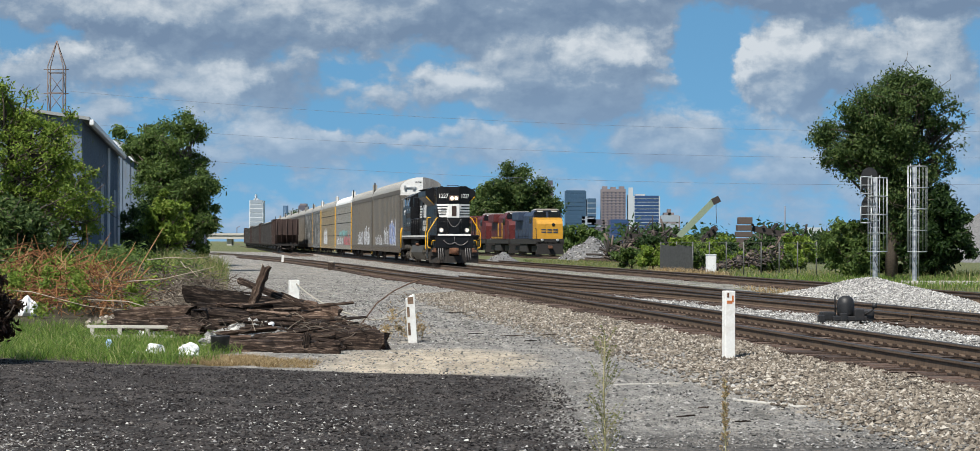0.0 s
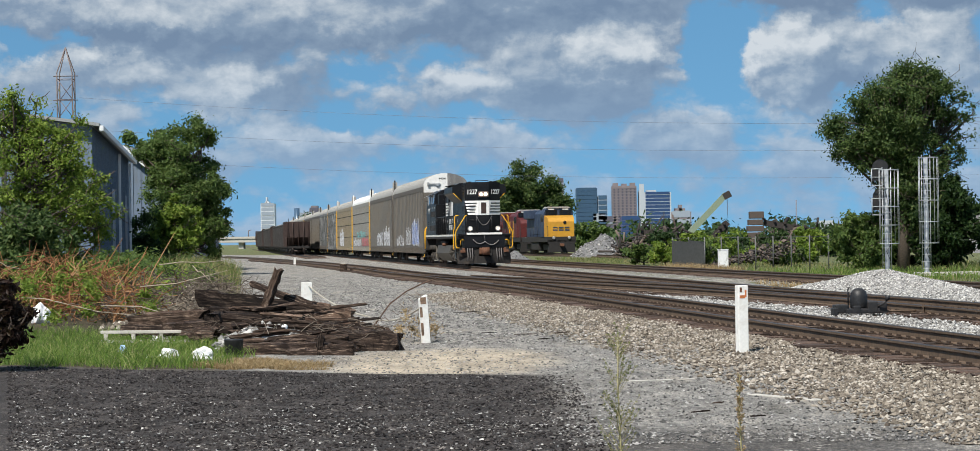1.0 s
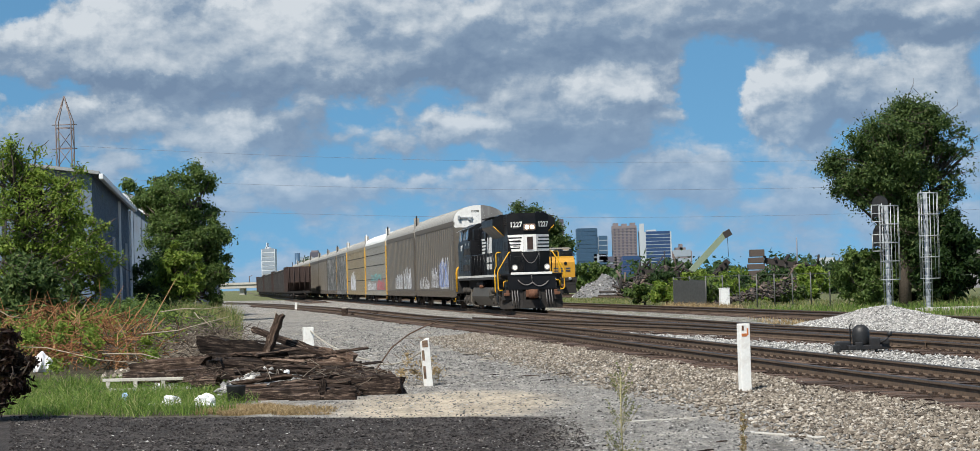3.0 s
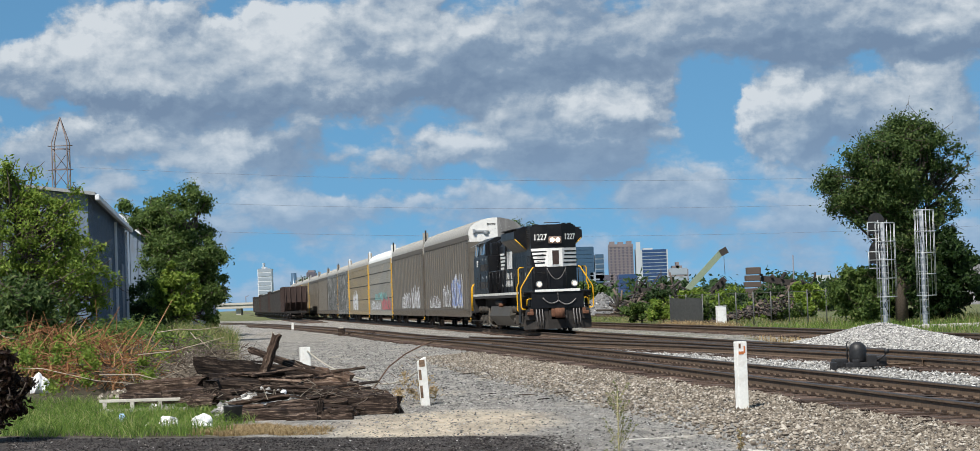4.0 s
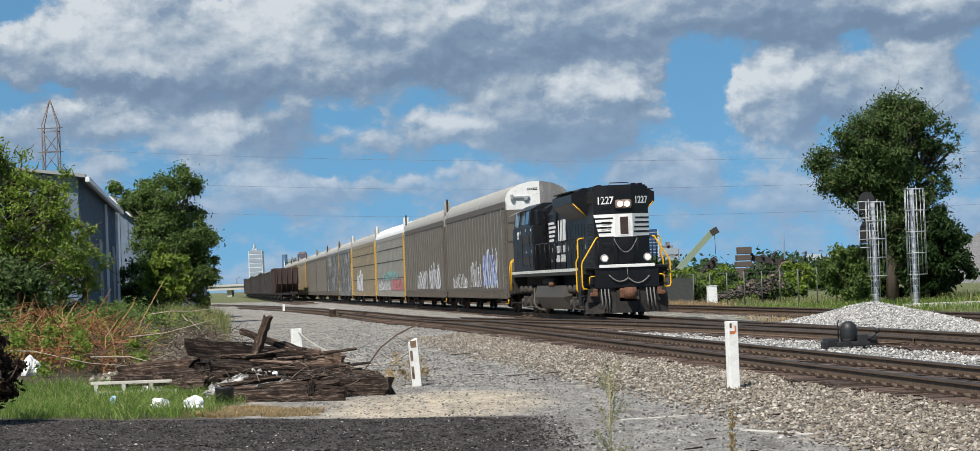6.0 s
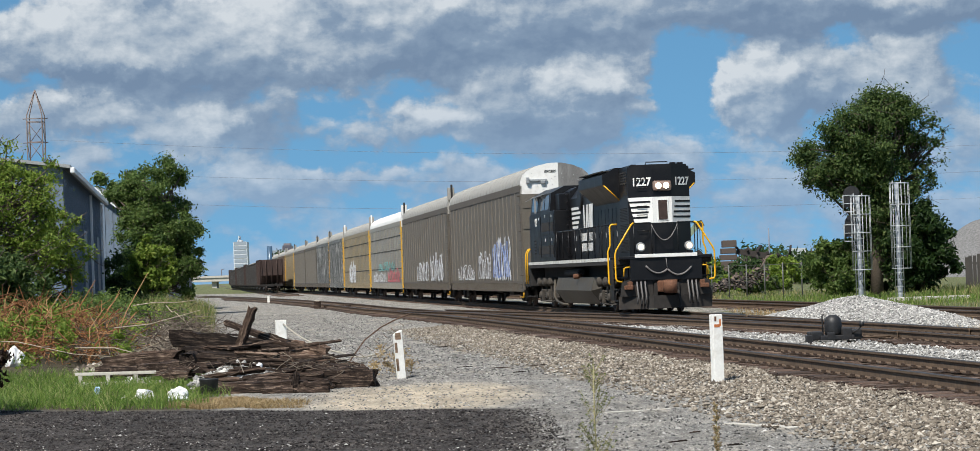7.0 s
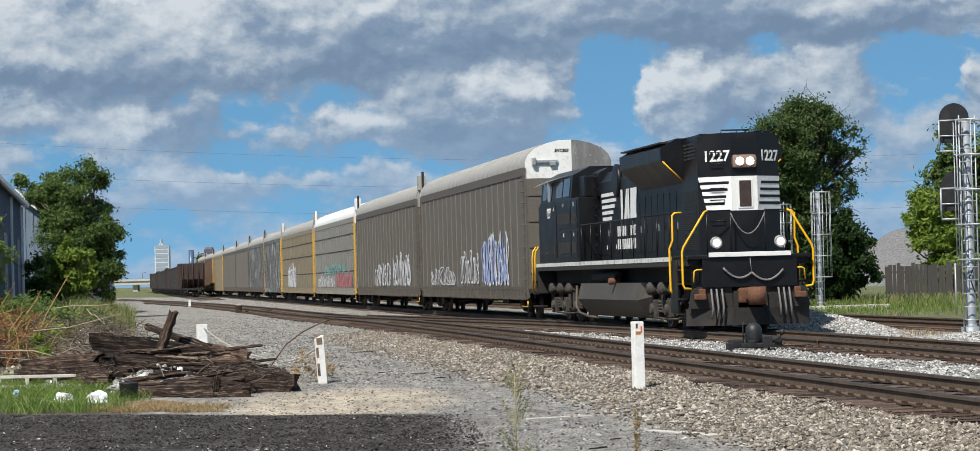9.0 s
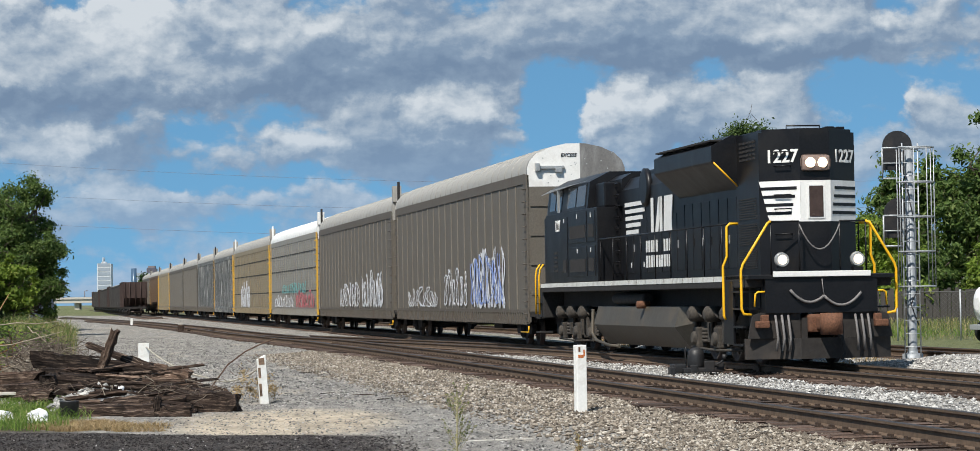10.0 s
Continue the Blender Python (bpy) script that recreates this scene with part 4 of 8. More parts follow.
    bm = prism(bmesh.new(), [(-0.95, 3.68), (0.95, 3.68), (0.95, 4.35), (0.7, 4.5), (-0.7, 4.5), (-0.95, 4.35)], "y", 13.4, 15.0)
    block(bm, -1.3, 1.3, 13.9, 14.9, 3.68, 4.3, 0.04)
    part("electrical_cabinet", bm, black_paint, loco)
    for side in (-1, 1):
        def wall(y0, y1, z0, z1, out):
            """A piece on the leaning cab side."""
            bm = bmesh.new()
            f = lambda z: 1.5 - (z - 3.68) * 0.08 / 0.68
            v = []
            for o in (0.0, out):
                for y, z in ((y0, z0), (y1, z0), (y1, z1), (y0, z1)):
                    v.append(bm.verts.new((side * (f(z) + o), y, z)))
            for q in ((0, 1, 2, 3), (7, 6, 5, 4), (0, 4, 5, 1), (1, 5, 6, 2), (2, 6, 7, 3), (3, 7, 4, 0)):
                bm.faces.new([v[i] for i in q])
            bmesh.ops.recalc_face_normals(bm, faces=bm.faces)
            return bm
        for y0, y1 in ((15.3, 17.5), (18.3, 19.8)):
            w = part("window", wall(y0 - 0.06, y1 + 0.06, 3.70, 4.34, 0.010), black_paint, cab)
            part("pane", wall(y0, y1, 3.76, 4.29, 0.016), cab_glass, w, "dark cab window")
            part("mullion", wall((y0 + y1) / 2 - 0.03, (y0 + y1) / 2 + 0.03, 3.76, 4.29, 0.026), black_paint, w)
        bm = bmesh.new()
        v = [bm.verts.new(q) for q in ((side * 1.43, 15.2, 4.40), (side * 1.43, 20.0, 4.36), (side * 1.72, 20.1, 4.20), (side * 1.62, 17.6, 4.30))]
        bm.faces.new(v)
        bmesh.ops.solidify(bm, geom=bm.faces[:], thickness=0.02)
        part("sunshade", bm, chrome_dull, cab, "grey cab sunshade")
        part("mirror", box(side * 1.60 - 0.03, side * 1.60 + 0.03, 18.10, 18.2, 3.68, 4.30), chrome_dull, cab)
        for y0, y1, z0, z1 in ((14.1, 15.0, 1.95, 2.72), (14.1, 15.0, 2.82, 3.60), (15.1, 17.3, 1.95, 2.72), (15.1, 17.3, 2.82, 3.62), (17.5, 18.2, 1.95, 3.55)):
            d = part("cabinet_door", box(side * 1.505 - 0.012, side * 1.505 + 0.012, y0, y1, z0, z1, 0.008), black_paint, loco)
            part("vent", box(side * 1.522 - 0.006, side * 1.522 + 0.006, y0 + 0.15, y1 - 0.15, z0 + 0.12, z0 + 0.45), under_dark, d)
            part("warning_sticker", box(side * 1.520 - 0.003, side * 1.520 + 0.003, (y0 + y1) / 2, (y0 + y1) / 2 + 0.07, z1 - 0.16, z1 - 0.05), white_paint, d)
        bm = bmesh.new()
        for k in range(5):
            block(bm, side * 1.505 - 0.012, side * 1.505 + 0.012, 18.9, 19.3, 2.10 + k * 0.12, 2.16 + k * 0.12)
        part("louvre", bm, under_dark, loco)
        # rear handrails
        for y in (21.25, 21.75):
            bm = tube(bmesh.new(), [(side * 1.42, y, 2.35), (side * 1.52, y, 2.20), (side * 1.55, y, 2.0), (side * 1.55, y, 0.95)], 0.026, 8)
            part("yellow_handrail", bm, safety_yellow, loco, "yellow rear handrail")
        bm = bmesh.new()
        for z in (0.45, 0.85, 1.25):
            block(bm, side * 1.35 - 0.18, side * 1.35 + 0.18, 21.3, 21.9, z - 0.02, z + 0.02)
        block(bm, side * 0.9 - 0.02, side * 0.9 + 0.02, 21.2, 21.95, 0.4, 1.7)
        part("step_well", bm, under_dark, loco)
        # ladder of grab irons behind the cab
        bm = bmesh.new()
        for k in range(9):
            z = 2.0 + k * 0.28
            tube(bm, [(side * 0.99, 13.45, z), (side * 1.05, 13.45, z), (side * 1.05, 13.85, z), (side * 0.99, 13.85, z)], 0.012, 5)
        part("ladder", bm, black_paint, loco)
    part("rear_sill", box(-1.45, 1.45, 21.2, 21.95, 0.85, 1.80, 0.03), under_dark, loco)
    # side lettering on the near side: stripes, slanted shapes, worn bars
    x = -0.972
    rects = [(13.05 - 0.03 * k, 10.75 + 0.22 * k, 3.62 - 0.17 * k, 3.72 - 0.17 * k) for k in range(5)]
    bars(loco, "side_stripes", white_paint, rects, x, "five white stripes of the side emblem")
    bm = bmesh.new()
    for y, w, slant in ((10.35, 0.26, 0.0), (9.95, 0.30, -0.35), (9.50, 0.26, 0.0)):
        prism(bm, [(y, 2.90), (y - w, 2.90), (y - w + slant, 3.74), (y + slant, 3.74)], "x", x - 0.004, x)
    prism(bm, [(9.12, 2.90), (8.34, 2.90), (8.24, 3.74), (9.02, 3.74)], "x", x - 0.004, x)
    part("side_emblem", bm, white_paint, loco, "white slanted emblem shapes on the hood side")
    rng = random.Random(3)
    for row, (z0, z1) in enumerate(((2.46, 2.74), (2.10, 2.38))):
        rects, y = [], 10.9
        while y > 8.55:
            w = 0.16
            if rng.random() > 0.12:
                rects.append((y, y - w, z0, z1))
            y -= w + 0.09
        bars(loco, "side_lettering", white_paint, rects, x, "worn white lettering bars")
    m = Matrix.Translation((-1.506, 18.78, 3.32)) @ NEAR_SIDE
    lettering("road_number", "1227", 0.42, white_paint, loco, m, "white road number 1227", squeeze=0.8)
    return loco


def scuffed(name, colour, rough, tone, streak, amount, seam=None):
    """Painted car sides with upright streaks of rust and grime and dusty lower parts."""
    m = bpy.data.materials.new(name)
    m.use_nodes = True
    n = Nodes(m.node_tree)
    co = n.add("ShaderNodeTexCoord").outputs["Object"]
    rnd = n.add("ShaderNodeObjectInfo").outputs["Random"]
    shift = n.add("ShaderNodeCombineXYZ", {0: 0.0, 1: n.math("MULTIPLY", rnd, 90.0), 2: 0.0}).outputs[0]
    co = n.vec("ADD", co, shift)
    tall = n.noise(n.vec("MULTIPLY", co, (1, 3.0, 0.28)), 2.2, 6.0, 0.65)
    fine = n.noise(co, 24.0, 4.0, 0.6)
    blot = n.noise(co, 0.8, 5.0, 0.6)
    col = n.mix(n.step(fine, 0.3, 0.7), tuple(c * 0.86 for c in colour), tuple(c * 1.12 for c in colour))
    col = n.mix(n.math("MULTIPLY", n.step(tall, 0.47, 0.72), amount), col, streak)
    col = n.mix(n.math("MULTIPLY", n.step(blot, 0.5, 0.75), 0.4), col, tone)
    bs = n.add("ShaderNodeBsdfPrincipled", {"Base Color": col, "Roughness": rough, "Specular IOR Level": 0.3})
    b = n.add("ShaderNodeBump", {"Strength": 0.1, "Distance": 0.01, "Height": fine})
    n.tree.links.new(b.outputs[0], bs.inputs["Normal"])
    n.add("ShaderNodeOutputMaterial", {"Surface": bs.outputs[0]})
    return m


brown_grey = scuffed("brown_grey_panels", (0.122, 0.108, 0.089), 0.6, (0.15, 0.133, 0.11), (0.10, 0.075, 0.055), 0.35)
brown_post = scuffed("brown_grey_posts", (0.104, 0.091, 0.075), 0.65, (0.11, 0.096, 0.077), (0.08, 0.05, 0.035), 0.5)
# ribs lighter than the panels: the highlight along them is painted in
pale_rib = scuffed("pale_highlight_ribs", (0.175, 0.158, 0.132), 0.6, (0.14, 0.125, 0.10), (0.10, 0.08, 0.06), 0.5)
roof_grey = scuffed("galvanised_roof", (0.33, 0.315, 0.285), 0.5, (0.28, 0.26, 0.235), (0.28, 0.25, 0.21), 0.4)
roof_white = scuffed("white_roof", (0.72, 0.72, 0.70), 0.5, (0.62, 0.61, 0.58), (0.50, 0.47, 0.42), 0.3)
silver_panel = scuffed("silver_panels", (0.25, 0.238, 0.208), 0.5, (0.24, 0.21, 0.16), (0.20, 0.15, 0.10), 0.5)
tan_panel = scuffed("tan_panels", (0.245, 0.20, 0.128), 0.55, (0.20, 0.15, 0.09), (0.14, 0.10, 0.06), 0.5)
yellow_post = scuffed("yellow_posts", (0.62, 0.36, 0.045), 0.5, (0.50, 0.28, 0.05), (0.32, 0.18, 0.05), 0.4)
dark_panel = scuffed("dark_streaked_panels", (0.065, 0.067, 0.065), 0.6, (0.10, 0.09, 0.08), (0.50, 0.50, 0.48), 0.95)
rust_panel = scuffed("rusty_brown_panels", (0.13, 0.085, 0.055), 0.7, (0.17, 0.12, 0.08), (0.07, 0.04, 0.03), 0.5)
hopper_brown = scuffed("brown_hopper", (0.046, 0.029, 0.025), 0.7, (0.09, 0.06, 0.05), (0.035, 0.022, 0.018), 0.5)
hopper_dark = scuffed("dark_hopper", (0.040, 0.038, 0.038), 0.7, (0.07, 0.06, 0.055), (0.12, 0.11, 0.10), 0.4)
paint_blue = material("spray_blue", (0.20, 0.28, 0.55), 0.6)
paint_pale = material("spray_pale", (0.62, 0.63, 0.66), 0.6, spread=0.15)
paint_red = material("spray_red", (0.50, 0.12, 0.14), 0.6)
paint_teal = material("spray_teal", (0.16, 0.42, 0.42), 0.6)

M_END = scuffed("scraped_grey_end", (0.16, 0.155, 0.15), 0.6, (0.12, 0.115, 0.11), (0.42, 0.42, 0.41), 0.5)
ROOF = [(-1.45, 4.95), (-1.45, 5.15), (-1.36, 5.38), (-1.15, 5.58), (-0.75, 5.76), (-0.30, 5.86), (0.30, 5.86), (0.75, 5.76), (1.15, 5.58), (1.36, 5.38), (1.45, 5.15), (1.45, 4.95)]
MAIN_CARS = []      # (thing, distance of its front behind the locomotive's)


def car_truck(car, y, turns):
    bm = bmesh.new()
    for side in (-1, 1):
        x0, x1 = sorted((side * 0.92, side * 1.06))
        prism(bm, [(y - 1.25, 0.50), (y - 1.15, 0.62), (y - 0.45, 0.72), (y + 0.45, 0.72), (y + 1.15, 0.62), (y + 1.25, 0.50), (y + 1.1, 0.34), (y + 0.75, 0.34), (y + 0.45, 0.22), (y - 0.45, 0.22), (y - 0.75, 0.34), (y - 1.1, 0.34)], "x", x0, x1)
        for k in (-1, 0, 1):
            lathe(bm, [(0.07, 0.26), (0.07, 0.60)], (side * 1.08, y + 0.15 * k, 0), "z", 8)
    block(bm, -0.95, 0.95, y - 0.2, y + 0.2, 0.38, 0.66)
    t = part("truck", bm, under_dark, car)
    for d in (-0.88, 0.88):
        wheelset(car, y + d, 0.42, CAR_WHEEL, turns)
    return t


def ribbon(bm, pts, width, x):
    """A painted stroke on the side at x through points (y, z)."""
    pts = [Vector((0, a, b)) for a, b in pts]
    row = []
    for i, p in enumerate(pts):
        d = pts[min(i + 1, len(pts) - 1)] - pts[max(i - 1, 0)]
        o = Vector((0, -d.z, d.y)).normalized() * width / 2
        row.append([bm.verts.new((x - e, q.y, q.z)) for e in (0.0, 0.005) for q in (p - o, p + o)])
    for a, b in zip(row, row[1:]):
        bm.faces.new((a[2], a[3], b[3], b[2]))
        bm.faces.new((a[0], a[2], b[2], b[0]))
        bm.faces.new((a[1], b[1], b[3], a[3]))


def scrawl(parent, y0, y1, z0, z1, mat, seed, x, count, width=0.07):
    """Sprayed tags: bundles of loops and strokes that cannot be read."""
    rng = random.Random(seed)
    for k in range(count):
        bm = bmesh.new()
        c = y0 + (y1 - y0) * (k + 0.5) / count
        w = (y1 - y0) / count * rng.uniform(0.6, 1.1)
        h = (z1 - z0) * rng.uniform(0.65, 1.0)
        a, b = rng.uniform(0.6, 1.6), rng.uniform(0, 6)
        pts = [(c + w * 0.5 * math.sin(a * 2 * t * math.pi + b) + 0.12 * w * math.cos(7 * t), z0 + h * (0.5 + 0.5 * math.cos((1 + k % 2) * t * math.pi + b * (k % 3)))) for t in np.linspace(0, 1.6, 22)]
        ribbon(bm, pts, width * rng.uniform(0.7, 1.3), x)
        part("graffiti", bm, mat, parent, "sprayed graffiti")
        bm = bmesh.new()
        u = c + rng.uniform(-0.3, 0.3) * w
        ribbon(bm, [(u, z0), (u + rng.uniform(-0.2, 0.2), z0 + h * 0.5), (u + rng.uniform(-0.25, 0.25), z0 + h)], width, x)
        part("graffiti", bm, mat, parent, "sprayed graffiti")


def auto_rack(label, s, side_mat, post_mat, roof_mat, slotted=False, length=28.55, turns=True, lead=False):
    car = thing("autorack_car", label, "railway car", group="autorack cars of the freight train")
    L0, L1 = 0.62, length - 0.62
    # deck and fringed side sill
    bm = box(-1.42, 1.42, L0, L1, 0.86, 1.02)
    block(bm, -0.4, 0.4, 0.1, length - 0.1, 0.62, 0.90)
    part("underframe", bm, under_dark, car)
    for side in (-1, 1):
        bm = bmesh.new()
        x = side * 1.455
        block(bm, x - 0.02, x + 0.02, L0, L1, 0.98, 1.08)
        y = L0 + 0.3
        while y < L1 - 0.3:
            block(bm, x - 0.03, x + 0.03, y, y + 0.13, 0.64, 1.0)
            y += 0.36
        block(bm, x - 0.012, x + 0.012, L0, L1, 0.66, 0.76)
        part("side_sill", bm, side_mat if slotted or post_mat is yellow_post else post_mat, car)
    # walls: panels between posts
    n_bays = 20
    step = (L1 - L0 - 0.9) / n_bays
    for side in (-1, 1):
        x = side * 1.43
        bm = box(x - 0.015, x + 0.015, L0 + 0.3, L1 - 0.3, 1.05, 4.98)
        wall = part("side_wall", bm, side_mat, car)
        if slotted:
            rows = 26
            slat = mesh_of("slat", box(-0.012, 0.014, L0 + 0.45, L1 - 0.45, 0, 0.085), side_mat)
            for r in range(rows):
                ob = new("slat", slat)
                ob.parent = wall
                ob.matrix_basis = pose(x + side * 0.012, 0, 1.12 + r * 3.78 / rows)
        if slotted:
            bm = bmesh.new()
            for z in (1.95, 3.15, 4.05):
                block(bm, x + side * 0.03 - 0.01, x + side * 0.03 + 0.01, L0 + 0.45, L1 - 0.45, z, z + 0.06)
            part("dark_band", bm, under_dark, wall)
        rib_mat = side_mat if slotted else pale_rib if side_mat is brown_grey else side_mat
        w = 0.035 if slotted else 0.028
        rib = mesh_of("wall_post", box(-0.022, 0.022, -w, w, 1.03, 4.92), rib_mat)
        for k in range(n_bays + 1):
            ob = new("wall_post", rib)
            ob.parent = wall
            ob.matrix_basis = pose(x + side * 0.02, L0 + 0.45 + k * step, 0)
        part("top_rail", box(x + side * 0.02 - 0.024, x + side * 0.02 + 0.024, L0 + 0.3, L1 - 0.3, 4.72, 5.0), brown_post if side_mat is brown_grey else rib_mat, wall)
        for y in (L0, L1 - 0.42):
            bm = box(x - 0.05, x + 0.05, y, y + 0.42, 0.70, 4.98, 0.02)
            cp = part("corner_post", bm, post_mat, car)
            bm = bmesh.new()
            for k in range(11):
                z = 0.95 + k * 0.36
                tube(bm, [(x + side * 0.05, y + 0.06, z), (x + side * 0.12, y + 0.06, z), (x + side * 0.12, y + 0.36, z), (x + side * 0.05, y + 0.36, z)], 0.014, 5)
            part("ladder_rungs", bm, post_mat, cp)
    # roof
    bm = bmesh.new()
    k = len(ROOF)
    n_seg = 24
    rings = []
    for i in range(n_seg + 1):
        y = L0 + 0.1 + (L1 - L0 - 0.2) * i / n_seg
        rings.append([bm.verts.new((a, y, b)) for a, b in ROOF])
    for a, b in zip(rings, rings[1:]):
        for i in range(k - 1):
            f = bm.faces.new((a[i], b[i], b[i + 1], a[i + 1]))
            f.smooth = True
    roof = part("roof", bm, roof_mat, car)
    seam = mesh_of("roof_seam", tube(bmesh.new(), [(a, 0, b + 0.002) for a, b in ROOF], 0.016, 4), roof_mat)
    for i in range(1, n_seg):
        ob = new("roof_seam", seam)
        ob.parent = roof
        ob.matrix_basis = pose(0, L0 + 0.1 + (L1 - L0 - 0.2) * i / n_seg, 0)
    # upright hinge plates that stand over the roof at the car's ends
    part("hinge_plate", box(-1.37, -1.27, L1 - 0.02, L1 + 0.12, 4.5, 6.10, 0.02), white_paint if roof_mat is roof_white or slotted else under_dark, car, "upright plate at the roof's end")
    if not lead:
        part("hinge_plate", box(-1.40, -1.05, L0 - 0.10, L0 + 0.25, 5.35, 6.0, 0.02), white_paint if roof_mat is roof_white else roof_mat, car)
    # ends: white upper half on one leaf of the doors, ladders on the other
    for y, face in ((L0, -1), (L1, 1)):
        split = 0.12
        up = [(-1.45, 4.62)] + [q for q in ROOF if q[0] < split] + [(split, 5.87), (split, 4.62)]
        bm = prism(bmesh.new(), up, "y", y, y + 0.03)
        part("end_door_top", bm, white_paint if lead else roof_mat, car, "white upper end door" if lead else "")
        up = [(split, 4.62), (split, 5.87)] + [q for q in ROOF if q[0] > split] + [(1.45, 4.62)]
        bm = prism(bmesh.new(), up, "y", y, y + 0.03)
        part("end_door_top", bm, M_END if lead else side_mat, car)
        for a, b in ((-1.42, split - 0.02), (split + 0.02, 1.42)):
            leaf = part("end_door", box(a, b, y, y + 0.05, 1.0, 4.62), side_mat, car)
            for q in range(4):
                z = 1.5 + q * 0.85
                part("door_rib", box(a + 0.05, b - 0.05, y + face * 0.03, y + face * 0.03 + 0.05, z, z + 0.08), side_mat, leaf)
    if lead:
        m = Matrix.Translation((-0.22, L0 - 0.006, 5.52)) @ FRONT
        lettering("door_marking", "EXCESS", 0.14, black_paint, car, m, "small black word on the end door", shear=0.25)
        bm = box(-1.15, -0.35, L0 - 0.08, L0, 5.12, 5.22, 0.02)
        block(bm, -1.22, -1.08, L0 - 0.14, L0, 5.05, 5.30, 0.03)
        block(bm, -0.62, -0.42, L0 - 0.10, L0, 5.02, 5.16, 0.02)
        part("door_lock", bm, chrome_dull, car, "grey door locking bar")
        rng = random.Random(11)
        bm = bmesh.new()
        for k in range(22):
            a, b = rng.uniform(-1.2, 1.1), rng.uniform(4.7, 5.6)
            block(bm, a, a + 0.03, L0 - 0.005, L0, b, b + 0.03)
        part("rivet_row", bm, chrome_dull, car)
    bm = bmesh.new()
    for y in (0.05, length - 0.05):
        block(bm, -0.16, 0.16, y - 0.4, y + 0.4, 0.62, 0.88, 0.03)
    part("coupler", bm, under_dark, car)
    # small yellow cut lever below the sill and brake gear
    bm = bmesh.new()
    tube(bm, [(-1.45, 0.7, 0.60), (-1.45, 0.7, 0.42), (-1.45, 1.9, 0.42)], 0.022, 6)
    part("cut_lever", bm, safety_yellow, car)
    bm = box(-0.9, 0.9, 8.0, 9.5, 0.45, 0.85, 0.04)
    block(bm, -0.5, 0.5, 15, 17, 0.5, 0.85, 0.04)
    tube(bm, [(-0.7, 5, 0.6), (-0.7, length - 5, 0.6)], 0.04, 6)
    part("brake_gear", bm, under_dark, car)
    car_truck(car, 3.4, turns)
    car_truck(car, length - 3.4, turns)
    MAIN_CARS.append((car, s))
    return car


def hopper(label, s, mat, length, tall, ribs, top_mat=None):
    """An open-top or covered hopper with ribbed sides and sloping ends."""
    car = thing("hopper_car", label, "railway car", group="parked hopper cars")
    a, b = 0.5, length - 0.5
    bm = bmesh.new()
    for side in (-1, 1):
        x0, x1 = sorted((side * 1.45, side * 1.41))
        prism(bm, [(a, tall), (a, 2.2), (a + 1.6, 1.0), (b - 1.6, 1.0), (b, 2.2), (b, tall)], "x", x0, x1)
    part("side_wall", bm, mat, car)
    bm = bmesh.new()
    for k in range(ribs + 1):
        y = a + (b - a) * k / ribs
        z0 = max(1.0, 2.2 - 0.75 * min(y - a, b - y))
        for side in (-1, 1):
            block(bm, side * 1.50 - 0.06, side * 1.50 + 0.06, y - 0.06, y + 0.06, z0, tall)
    for side in (-1, 1):
        block(bm, side * 1.50 - 0.07, side * 1.50 + 0.07, a, b, tall - 0.14, tall + 0.02)
    part("ribs", bm, mat, car)
    for y, e in ((a, 1), (b, -1)):
        bm = bmesh.new()
        prism(bm, [(y, tall), (y + e * 0.05, tall), (y + e * 2.6, 1.3), (y + e * 2.5, 1.2), (y, 2.2)], "x", -1.42, 1.42)
        part("end_sheet", bm, mat, car)
        for x in (-1.3, -0.7, 0.0, 0.7, 1.3):
            part("end_rib", tube(bmesh.new(), [(x, y - e * 0.06, tall - 0.05), (x, y - e * 0.30, 1.0)], 0.05, 5), mat, car)
    if top_mat:
        part("cover", prism(bmesh.new(), [(-1.4, tall), (-0.9, tall + 0.28), (0.9, tall + 0.28), (1.4, tall)], "y", a, b), top_mat, car)
    bm = box(-0.3, 0.3, 0.05, length - 0.05, 0.75, 1.05)
    block(bm, -1.4, 1.4, 0.15, 0.5, 0.8, 1.05)
    block(bm, -1.4, 1.4, length - 0.5, length - 0.15, 0.8, 1.05)
    for y in (length * 0.36, length * 0.64):
        prism(bm, [(y - 1.0, 1.0), (y + 1.0, 1.0), (y + 0.3, 0.4), (y - 0.3, 0.4)], "x", -1.1, 1.1)
    part("underframe", bm, under_dark, car)
    car_truck(car, 2.0, False)
    car_truck(car, length - 2.0, False)
    return car


